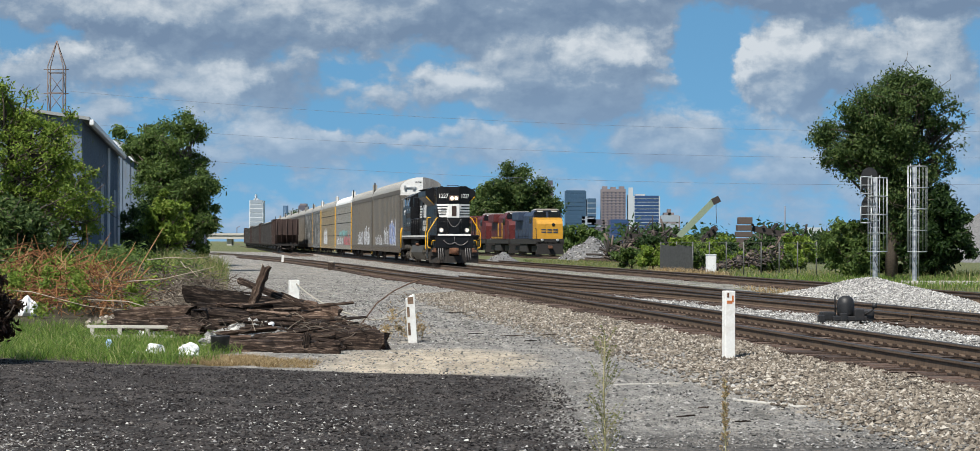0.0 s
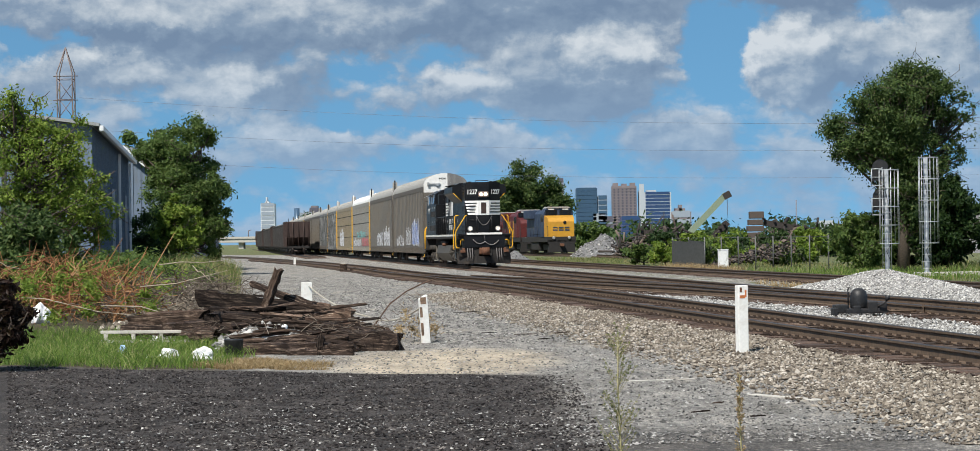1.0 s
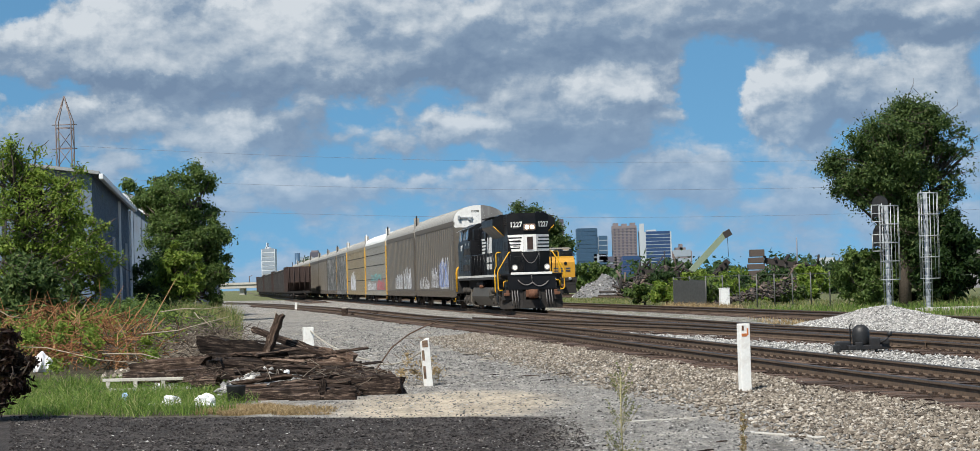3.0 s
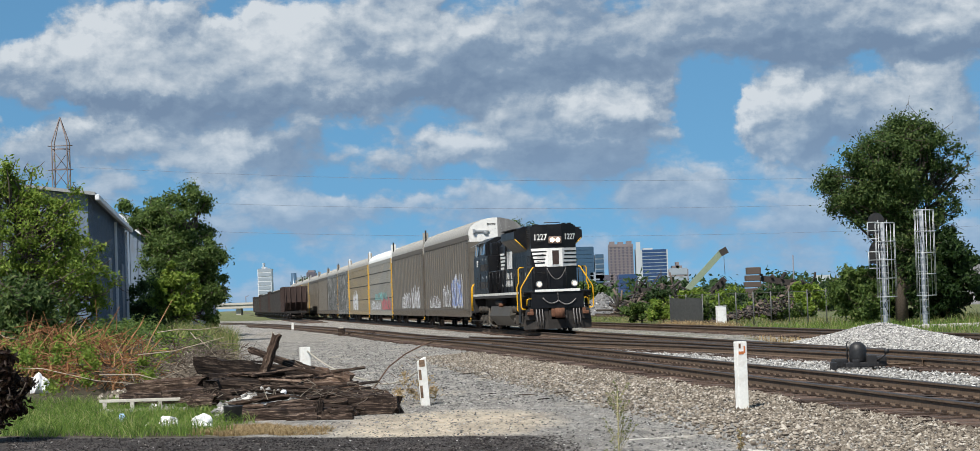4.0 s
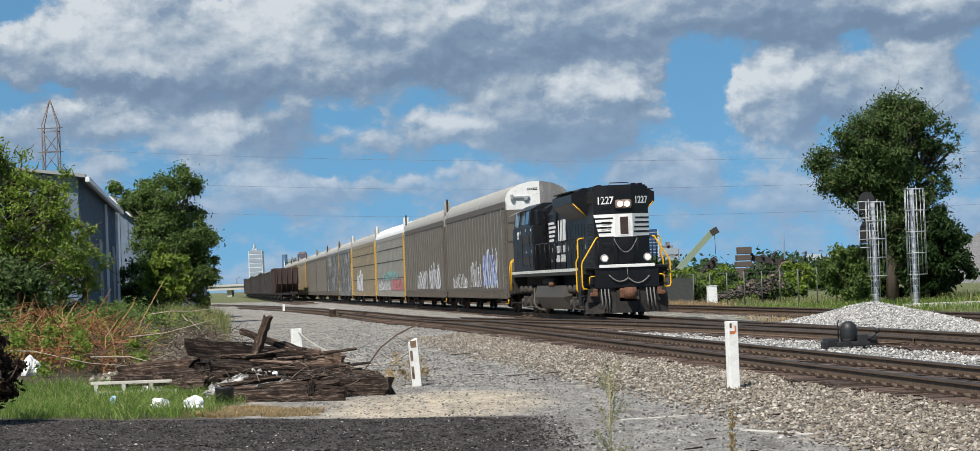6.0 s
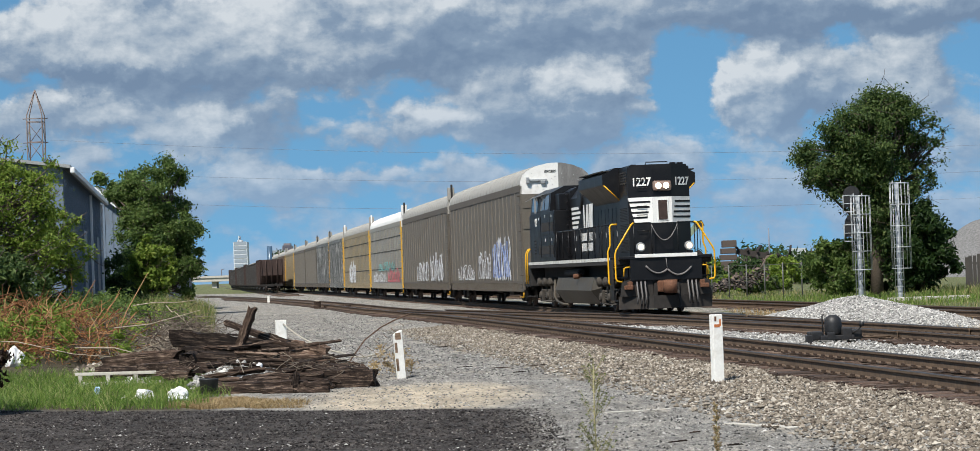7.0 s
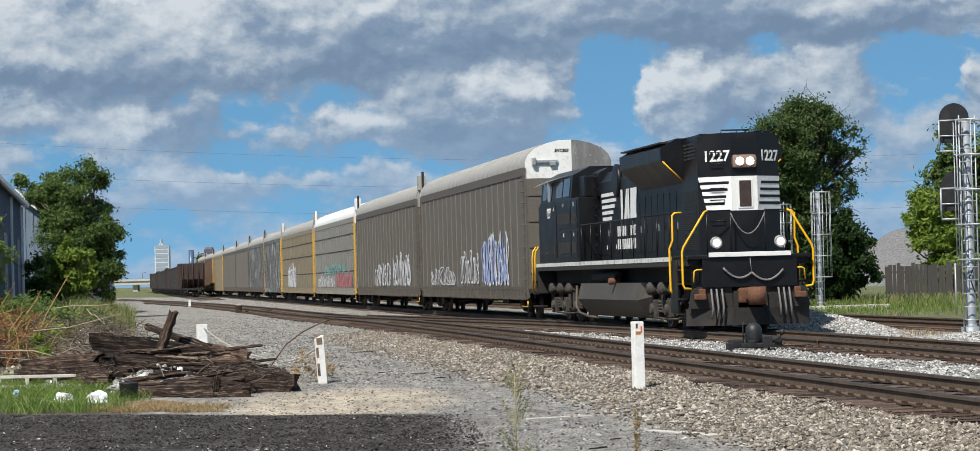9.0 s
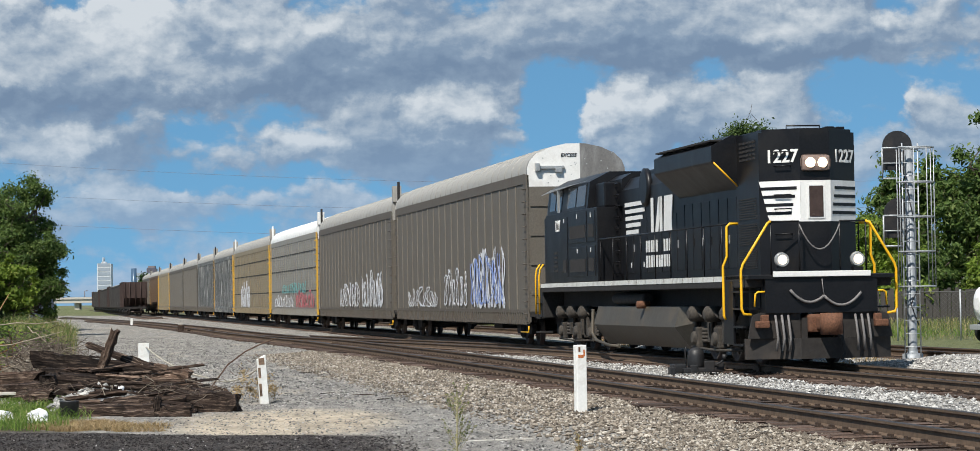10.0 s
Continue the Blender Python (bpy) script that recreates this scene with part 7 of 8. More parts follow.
def signal_mast(x, y, z, height, low, turn, heads, label):
    """A tube mast in a caged ladder, with dark signal heads in a bracket behind it."""
    s = thing("signal_mast", label, "railway signal", pose(x, y, z, 0, 0, turn), "caged signal masts")
    bm = lathe(bmesh.new(), [(0.24, -0.3), (0.24, 0.08), (0.13, 0.10), (0.11, 0.16), (0.10, height)], (0, 0, 0), "z", 16)
    part("pole", bm, pole_grey, s, "grey steel pole")
    bm = bmesh.new()
    for dx in (-0.20, 0.16):
        tube(bm, [(dx - 0.02, -0.24, 0.0), (dx, -0.24, height + 0.12)], 0.018, 6)
    part("ladder_rail", bm, galvanised, s)
    zz = 0.25
    while zz < height:
        part("rung", tube(bmesh.new(), [(-0.20, -0.24, zz), (0.16, -0.24, zz)], 0.012, 5), galvanised, s)
        zz += 0.30
    r = 0.36
    cage = [(-0.34, -0.30), (-0.34, -0.62), (-0.05, -0.82), (0.24, -0.82), (0.44, -0.62), (0.44, -0.28)]
    k = 5
    for i in range(k):
        hz = low + (height - low) * i / (k - 1)
        part("cage_hoop", tube(bmesh.new(), [(*a, hz) for a in cage + cage[:1]], 0.019, 5), galvanised, s)
    for a in cage:
        part("cage_bar", tube(bmesh.new(), [(*a, low), (*a, height)], 0.012, 5), galvanised, s)
    for hz in heads:
        dome = [(-0.34, -0.55)] + [(0.34 * math.cos(t), 0.02 + 0.34 * math.sin(t)) for t in np.linspace(math.pi, 0, 14)] + [(0.34, -0.55)]
        bm = prism(bmesh.new(), [(a - 0.22, hz + b) for a, b in dome], "y", 0.20, 0.24)
        h = part("signal_head", bm, steel_black, s, "dark domed signal background")
        bm = lathe(bmesh.new(), [(0.12, 0.24), (0.14, 0.55), (0.10, 0.55)], (-0.22, 0, hz), "y", 14)
        part("hood", bm, steel_black, h)
        bm = bmesh.new()
        f = [(-0.62, hz - 0.75), (-0.62, hz - 0.05), (-0.16, hz - 0.05), (-0.16, hz - 0.75)]
        for a, b in zip(f, f[1:] + f[:1]):
            tube(bm, [(a[0], -0.05, a[1]), (b[0], -0.05, b[1])], 0.022, 5)
        tube(bm, [(-0.62, -0.05, hz - 0.4), (-0.16, -0.05, hz - 0.4)], 0.016, 5)
        part("bracket_frame", bm, galvanised, h)
    bm = tube(bmesh.new(), [(-0.16, -0.1, height * 0.9), (0.10, -0.20, height * 0.6), (0.14, -0.16, low), (-0.05, -0.18, low * 0.75), (0.12, -0.15, low * 0.45)], 0.014, 5)
    part("cable", bm, steel_black, s)
    return s


def mound(name, cx, cy, rx, ry, h, turn, mat_ground, label, stone_mat, stone_n, size, seed, category="gravel heap"):
    """A heap of loose stones: a rounded body under a skin of stones."""
    rng = np.random.default_rng(seed)
    t = thing(name, label, category, pose(cx, cy, grade(cy), 0, 0, turn))
    k = 26
    def top(a, b):
        r = math.hypot(a, b)
        return h * max(0.0, 1 - r) ** 0.85 * (1 + 0.22 * noise.noise((a * 2.2 + seed, b * 2.2, 0))) + 0.012
    verts, faces = [], []
    for j in range(k + 1):
        for i in range(k + 1):
            a, b = 2 * i / k - 1, 2 * j / k - 1
            verts.append((a * rx, b * ry, top(a, b) if abs(a) < 1 and abs(b) < 1 else -0.05))
    for j in range(k):
        for i in range(k):
            q = j * (k + 1) + i
            faces.append((q, q + 1, q + k + 2, q + k + 1))
    raw("body", verts, faces, mat_ground, t, smooth=True)
    if stone_n:
        a = rng.uniform(-0.97, 0.97, (stone_n * 2, 2))
        a = a[np.hypot(a[:, 0], a[:, 1]) < 0.97][:stone_n]
        p = np.array([(u * rx, v * ry, top(u, v) + 0.01) for u, v in a])
        ob = stones("stone_layer", p, rng.uniform(0.6, 1.3, len(p)) * size, stone_mat, rng)
        ob.parent = t
        tagged(ob, kind="stuff")
    return t


def build_signals():
    switch_stand(7.25, 50.6)
    signal_mast(16.33, 105.3, bed_height(16.3, 105.3), 4.45, 1.33, -2, (4.55, 3.3), "grey caged signal mast in the grass beside the tree")
    signal_mast(18.05, 105.6, bed_height(18, 105.6), 4.95, 1.33, -2, (), "tall grey caged signal mast beside the tree")
    signal_mast(13.05, 56.2, 0.22, 4.78, 1.62, -2, (4.85, 3.3), "large grey caged signal mast with two dark heads")
    body = material("pale_gravel_body", (0.36, 0.35, 0.33), 0.95, 0, 0.5, 30, 6, 1.0)
    mound("gravel_heap", 10.45, 67.5, 1.95, 10.0, 0.74, TURN, body, "long heap of pale new ballast between the tracks", pale_stone, 14000, 0.034, 5)
    mound("gravel_heap", 13.2, 50.5, 1.5, 8.0, 0.36, TURN, body, "low strip of pale new ballast beside the track", pale_stone, 6000, 0.034, 6)
    earth = material("brown_litter_soil", (0.105, 0.082, 0.058), 0.95, 0, 0.5, 16, 3, 0.9, (0.19, 0.155, 0.115), 0.6)
    mound("earth_mound", -7.0, 55.0, 1.9, 8.0, 0.85, TURN, earth, "low mound of brown soil and litter under cut twigs", brown_stone, 1500, 0.035, 8, "earth mound")
    o = part("cover_slab", box(-1.6, 1.6, -0.5, 0.5, 0, 0.16, 0.02), concrete, at=pose(18.4, 101, bed_height(18.4, 101), 0, 0, 3))
    tagged(o, "pale concrete slab at the foot of the masts", "slab")
    c = thing("relay_box", "small white relay cabinet beside the mesh fence", "cabinet", pose(11.75, 132, bed_height(11.75, 132) - 0.02, 0, 0, 10))
    part("body", box(-0.24, 0.24, -0.2, 0.2, 0, 1.05, 0.015), plastic_white, c)
    part("lid", box(-0.26, 0.26, -0.22, 0.22, 1.05, 1.09, 0.01), plastic_white, c)
    part("door", box(-0.20, 0.20, -0.215, -0.203, 0.08, 1.0, 0.005), plastic_white, c)


def build_stones():
    rng = np.random.default_rng(12)
    def strip(k, lat0, lat1, s0, s1, lift=0.0):
        s = rng.uniform(0, 1, k) ** 1.5 * (s1 - s0) + s0
        l = rng.uniform(lat0, lat1, k)
        p = np.array([on_line(a, b) for a, b in zip(s, l)])
        p[:, 2] = [bed_height(a, b) + 0.012 + lift for a, b, _ in p]
        return p
    p = strip(46000, -9.0, -6.2, -27, 34)
    keep = rng.uniform(0, 1, len(p)) < np.clip(1.15 + (np.array([lat_of(a, b) for a, b, _ in p]) + 7.0) / 1.9, 0.10, 1)
    p = p[keep]
    tagged(stones("ballast", p, rng.uniform(0.011, 0.034, len(p)) * (1 + 0.5 * (rng.uniform(0, 1, len(p)) > 0.93)), brown_stone, rng), "dusty brown-grey ballast beside the siding", "ballast", kind="stuff")
    p = strip(17000, -3.9, -1.25, -30, 34)
    tagged(stones("ballast", p, rng.uniform(0.016, 0.040, len(p)), pale_stone, rng), "pale grey ballast between the two tracks", "ballast", kind="stuff")
    p = strip(6000, -5.9, -4.1, -27, 40, -0.035)
    p = np.concatenate([p, strip(5000, -0.95, 0.95, -30, 40, -0.035), strip(3000, 1.2, 2.6, -30, 30)])
    tagged(stones("ballast", p, rng.uniform(0.015, 0.036, len(p)), oily_stone, rng), "oily ballast between the rails", "ballast", kind="stuff")
    k = 36000
    y = rng.uniform(0, 1, k) ** 1.4 * 60 + 21
    x = rng.uniform(-0.12, 0.20, k) * y
    sel = np.array([-13.5 < lat_of(a, b) < -6.9 and not (b < 32.4 - 0.5 * a and a < 0.6) for a, b in zip(x, y)])
    x, y = x[sel], y[sel]
    p = np.stack([x, y, [bed_height(a, b) + 0.004 for a, b in zip(x, y)]], 1)
    tagged(stones("gravel", p, rng.uniform(0.006, 0.020, len(p)) * (1 + 0.9 * (rng.uniform(0, 1, len(p)) > 0.95)), grey_stone, rng, 0.5), "loose grey gravel of the yard", "gravel", kind="stuff")
    k = 9000
    y = rng.uniform(20.5, 37, k)
    x = rng.uniform(-0.2, 0.08, k) * y
    dens = np.clip((28.5 - y) / 6, 0.10, 1.0) * np.array([0.25 + 1.1 * max(0, noise.noise((a * 0.5, b * 0.35, 7)) + 0.35) for a, b in zip(x, y)])
    sel = (y < 32.2 - 0.5 * x) & (x < 1.2) & (rng.uniform(0, 1, k) < dens)
    x, y = x[sel], y[sel]
    p = np.stack([x, y, [bed_height(a, b) + 0.004 for a, b in zip(x, y)]], 1)
    tagged(stones("pale_chips", p, rng.uniform(0.006, 0.020, len(p)), pale_stone, rng, 0.5), "pale stone chips strewn over the asphalt millings", "gravel", kind="stuff")


def build_grit():
    """Dark lumps on the millings and scattered stones out in the yard."""
    rng = np.random.default_rng(19)
    k = 26000
    y = rng.uniform(20.3, 37, k)
    x = rng.uniform(-0.2, 0.05, k) * y
    sel = (y < 32.2 - 0.5 * x) & (x < 0.9)
    x, y = x[sel], y[sel]
    p = np.stack([x, y, [bed_height(a, b) + 0.003 for a, b in zip(x, y)]], 1)
    dark = island_material("dark_millings", ((0.0, (0.012, 0.010, 0.010)), (0.6, (0.040, 0.034, 0.032)), (0.92, (0.085, 0.075, 0.070)), (1.0, (0.22, 0.20, 0.18))), 0.9)
    tagged(stones("millings", p, rng.uniform(0.007, 0.022, len(p)), dark, rng, 0.55), "dark lumps of asphalt millings", "gravel", kind="stuff")
    k = 30000
    y = rng.uniform(42, 125, k)
    x = rng.uniform(-0.12, 0.12, k) * y
    sel = np.array([-14.6 < lat_of(a, b) < near_lat((Vector((a, b, 0)) - ORIGIN).dot(ALONG)) - 1.5 for a, b in zip(x, y)])
    x, y = x[sel], y[sel]
    p = np.stack([x, y, [bed_height(a, b) + 0.004 for a, b in zip(x, y)]], 1)
    tagged(stones("loose_stones", p, rng.uniform(0.010, 0.034, len(p)), grey_stone, rng, 0.55), "scattered grey stones over the open yard", "gravel", kind="stuff")


def near_weed(x, y, height, seed, mat, label, spread=0.07):
    rng = np.random.default_rng(seed)
    w = thing("weed", label, "weed", pose(x, y, bed_height(x, y)))
    bm = tube(bmesh.new(), [(0, 0, -0.02), (0.01, 0, height * 0.4), (-0.005, 0, height * 0.75), (0.0, 0, height)], 0.006, 5, taper=[0.007, 0.006, 0.004, 0.002])
    pts = []
    for k in range(80):
        z = height * rng.uniform(0.28, 0.98)
        a = rng.uniform(0, math.tau)
        l = spread * (1.25 - z / height * 0.8) * rng.uniform(0.5, 1.4)
        e = Vector((math.cos(a) * l, math.sin(a) * l, z + l * 1.5))
        tube(bm, [(0, 0, z), e * 0.5 + Vector((0, 0, z * 0.5)), e], 0.0016, 3, False)
        pts += [tuple(Vector((0, 0, z)).lerp(e, q)) for q in (0.5, 0.8, 1.0)]
    part("stem", bm, material("weed_stem", (0.30, 0.27, 0.14), 0.8), w)
    leaves_mesh("leaves", pts, 0.012, 10, 0.0055, mat, rng, w)
    return w


build_pile()
build_yard_bits()
build_signals()
build_stones()
build_grit()
near_weed(0.62, 13.4, 1.29, 5, grass_mixed, "slender dry green weed standing in the gravel", 0.11)
near_weed(1.32, 13.9, 0.98, 6, grass_dry, "thin reddish dry weed standing in the gravel", 0.03)


# ---- sheds, fences and the far side of the yard ----
# blue-grey steel, made darker and bluer to put shade into the walls' colour
shed_wall = scuffed("shade_blue_shed_steel", (0.150, 0.195, 0.260), 0.5, (0.125, 0.16, 0.205), (0.13, 0.115, 0.10), 0.35)
shed_roof = scuffed("weathered_shed_roof", (0.30, 0.31, 0.31), 0.55, (0.22, 0.20, 0.18), (0.20, 0.14, 0.10), 0.4)
trim_white = material("white_trim", (0.72, 0.73, 0.74), 0.5, 0, 0.06, 20, 3, 0.03)
grey_board = scuffed("grey_boards", (0.062, 0.057, 0.052), 0.85, (0.12, 0.10, 0.09), (0.08, 0.065, 0.055), 0.5)
scrap_dark = island_material("dark_scrap", ((0.0, (0.025, 0.022, 0.022)), (0.6, (0.07, 0.058, 0.052)), (1.0, (0.20, 0.15, 0.12))), 0.8)
boom_green = material("faded_green_paint", (0.21, 0.26, 0.18), 0.6, 0, 0.15, 10, 2, 0.05)
fabric_grey = material("grey_screen_fabric", (0.10, 0.105, 0.105), 0.9, 0, 0.15, 8, 1, 0.1)
wire_steel = material("fence_wire", (0.13, 0.13, 0.125), 0.6, 0.4, 0.1, 20, 3, 0.0)
cable_dark = material("power_line", (0.16, 0.18, 0.22), 0.7)
far_grey = material("grey_gravel_body", (0.15, 0.147, 0.145), 0.95, 0, 0.4, 6, 0.6, 0.8, coords="World")


def shed(x0, x1, y0, y1, eave, ridge, label):
    """A steel shed with its gable towards the yard, upright ribs and a lean roof."""
    z = grade(y0)
    s = thing("metal_shed", label, "shed", pose(0, 0, z))
    mid = (x0 + x1) / 2
    bm = prism(bmesh.new(), [(x0, 0), (x1, 0), (x1, eave), (mid, ridge), (x0, eave)], "y", y0, y0 + 0.2)
    front = part("gable_wall", bm, shed_wall, s)
    x = x0 + 0.15
    k = 0
    while x < x1 - 0.1:
        top = eave + (ridge - eave) * (1 - abs(x - mid) / (mid - x0)) - 0.12
        part("wall_rib", box(x, x + 0.07, y0 - 0.045, y0, 0, top), shed_wall, front)
        x += 0.46
    for xs in (x0, x1 - 0.2):
        bm = box(xs, xs + 0.2, y0 + 0.2, y1, 0, eave)
        part("side_wall", bm, shed_wall, s)
    part("back_wall", prism(bmesh.new(), [(x0, 0), (x1, 0), (x1, eave), (mid, ridge), (x0, eave)], "y", y1 - 0.2, y1), shed_wall, s)
    for a, b in ((x0 - 0.25, mid), (x1 + 0.25, mid)):
        za = eave - (ridge - eave) * 0.25 / (mid - x0)
        bm = prism(bmesh.new(), [(a, za), (b, ridge), (b, ridge + 0.12), (a, za + 0.12)], "y", y0 - 0.4, y1 + 0.3)
        part("roof", bm, shed_roof, s)
        bm = prism(bmesh.new(), [(a, za - 0.14), (b, ridge - 0.14), (b, ridge + 0.125), (a, za + 0.125)], "y", y0 - 0.46, y0 - 0.403)
        part("verge_trim", bm, trim_white, s, "pale verge trim")
    part("downpipe", box(x1 - 0.02, x1 + 0.14, y0 - 0.14, y0, 0, eave - 0.1, 0.02), trim_white, s)
    return s


def long_shed():
    """A long steel shed beside the line, its shaded flank towards the yard."""
    s = thing("metal_shed", "long pale blue-grey ribbed steel shed with a white gutter", "shed", Matrix.Translation(on_line(46, -19.5, grade(110))) @ pose(0, 0, 0, 0, 0, TURN))
    L, W, H, R = 38.0, 11.0, 6.2, 6.95
    flank = part("side_wall", box(-0.2, 0, 0, L, -0.3, H), shed_wall, s)
    rib = mesh_of("wall_rib", box(0, 0.05, -0.04, 0.04, -0.3, H - 0.05), shed_wall)
    for k in range(int(L / 0.6)):
        ob = new("wall_rib", rib)
        ob.parent = flank
        ob.matrix_basis = pose(0, 0.3 + k * 0.6, 0)
    part("side_wall", box(-W, -W + 0.2, 0, L, -0.3, H), shed_wall, s)
    for y in (0, L - 0.2):
        part("gable_wall", prism(bmesh.new(), [(-W + 0.2, -0.3), (-0.2, -0.3), (-0.2, H), (-W / 2, R), (-W + 0.2, H)], "y", y, y + 0.2), shed_wall, s)
    for a in (-W - 0.3, 0.3):
        za = H - (R - H) * 0.3 / (W / 2)
        part("roof", prism(bmesh.new(), [(a, za), (-W / 2, R), (-W / 2, R + 0.12), (a, za + 0.12)], "y", -0.4, L + 0.4), shed_roof, s)
    part("gutter", box(0.3, 0.46, -0.4, L + 0.4, H - 0.22, H - 0.02, 0.03), trim_white, s, "white eaves gutter")
    for y in (L - 0.3, L * 0.62):
        part("downpipe", box(0.05, 0.17, y, y + 0.12, -0.3, H - 0.2, 0.02), trim_white, s)
    for y in (L * 0.40, L * 0.80):
        part("sliding_door", box(0.055, 0.10, y, y + 3.2, -0.2, 4.2), shed_wall, s)
    part("roof_vent", box(-W / 2 - 0.8, -W / 2 + 0.8, L * 0.55, L * 0.62, R - 0.2, R + 0.8, 0.05), trim_white, s)


def build_left_far():
    long_shed()
    shed(-24.6, -19.6, 146, 172, 5.4, 7.5, "grey steel shed with a gable behind the first one")
    # low dark roof corner that juts in beside the young tree
    r = thing("shed_roof_corner", "dark flat porch roof on a post beyond the young tree", "shed", pose(-17.0, 84, grade(84)))
    part("post", box(0.1, 0.25, 0, 0.15, -0.1, 6.0), grey_board, r)
    part("roof", box(-4.0, 0.35, -0.4, 3.0, 6.0, 6.35, 0.02), grey_board, r)
    part("fascia", box(-4.0, 0.37, -0.45, -0.402, 5.75, 6.0), trim_white, r)
    # lattice tower of the power line
    t = thing("lattice_tower", "rusty steel lattice tower of a power line", "pylon", pose(-52.4, 300, grade(300) - 0.1))
    steel = material("tower_steel", (0.20, 0.16, 0.15), 0.7, 0.3, 0.2, 3, 1, 0.0)
    w, top, tip = 0.92, 22.2, 25.9
    for a, b in ((-1, -1), (1, -1), (1, 1), (-1, 1)):
        part("leg", tube(bmesh.new(), [(a * w * 1.5, b * w * 1.5, 0), (a * w, b * w, 10), (a * w, b * w, top + 0.6), (0, 0, tip)], 0.075, 5), steel, t)
    for k in range(9):
        z0, z1 = k * 2.45, k * 2.45 + 2.45
        bm = bmesh.new()
        q0 = w * (1 + 0.5 * max(0, 1 - z0 / 10))
        q1 = w * (1 + 0.5 * max(0, 1 - z1 / 10))
        for a, b, c, d in ((-1, -1, 1, -1), (1, -1, 1, 1), (1, 1, -1, 1), (-1, 1, -1, -1)):
            e = (a, b, c, d) if k % 2 else (c, d, a, b)
            tube(bm, [(e[0] * q0, e[1] * q0, z0), (e[2] * q1, e[3] * q1, z1)], 0.05, 4)
            tube(bm, [(a * q1, b * q1, z1), (c * q1, d * q1, z1)], 0.05, 4)
        part("lattice", bm, steel, t)
    bm = bmesh.new()
    for z in (15.6, 19.5, 22.4):
        tube(bm, [(-1.4, -0.9, z), (1.6, -0.9, z)], 0.06, 5)
    part("cross_arm", bm, steel, t)
    # the lines, low over the middle of the yard and rising to the next tower
    for ox, oz, mz, ez in ((-50.8, 19.6, 15.3, 18.6), (-50.8, 15.8, 12.0, 15.2), (-50.8, 12.4, 8.7, 12.4)):
        pts = []
        for k in range(41):
            u = k / 40
            pts.append((ox + u * 190, 300 + 10 * u, oz * (1 - u) + ez * u - (0.5 * (oz + ez) - mz) * 4 * u * (1 - u)))
        ob = part("power_line", tube(bmesh.new(), pts, 0.02, 4), cable_dark)
        tagged(ob, "thin dark power line sagging across the sky", "power line", "power lines across the sky")
    bm = bmesh.new()
    part_end = thing("lattice_tower", "steel lattice tower far beyond the trees", "pylon", pose(139.2, 310, grade(310) - 0.1))
    for a, b in ((-1, -1), (1, -1), (1, 1), (-1, 1)):
        part("leg", tube(bmesh.new(), [(a * 1.4, b * 1.4, 0), (a * 0.9, b * 0.9, 10), (a * 0.9, b * 0.9, 20), (0, 0, 24)], 0.08, 5), steel, part_end)
    # overpass far along the line
    o = thing("overpass", "pale concrete road overpass far down the line", "bridge", pose(-78, 720, grade(720)))
    part("deck", box(-40, 22, -4, 4, 2.2, 3.3, 0.1), concrete, o)
    part("parapet", box(-40, 22, -4.3, -4.02, 3.3, 3.9), concrete, o)
    for x in (-30, -14, 2, 18):
        part("pier", box(x, x + 1.4, -3, 3, -0.5, 2.2), concrete, o)
    for x in (-8, -2, 5, 12):
        part("light_pole", tube(bmesh.new(), [(x, -3.5, 3.3), (x, -3.5, 5.6), (x + 0.8, -3.5, 5.8)], 0.12, 5), steel, o)


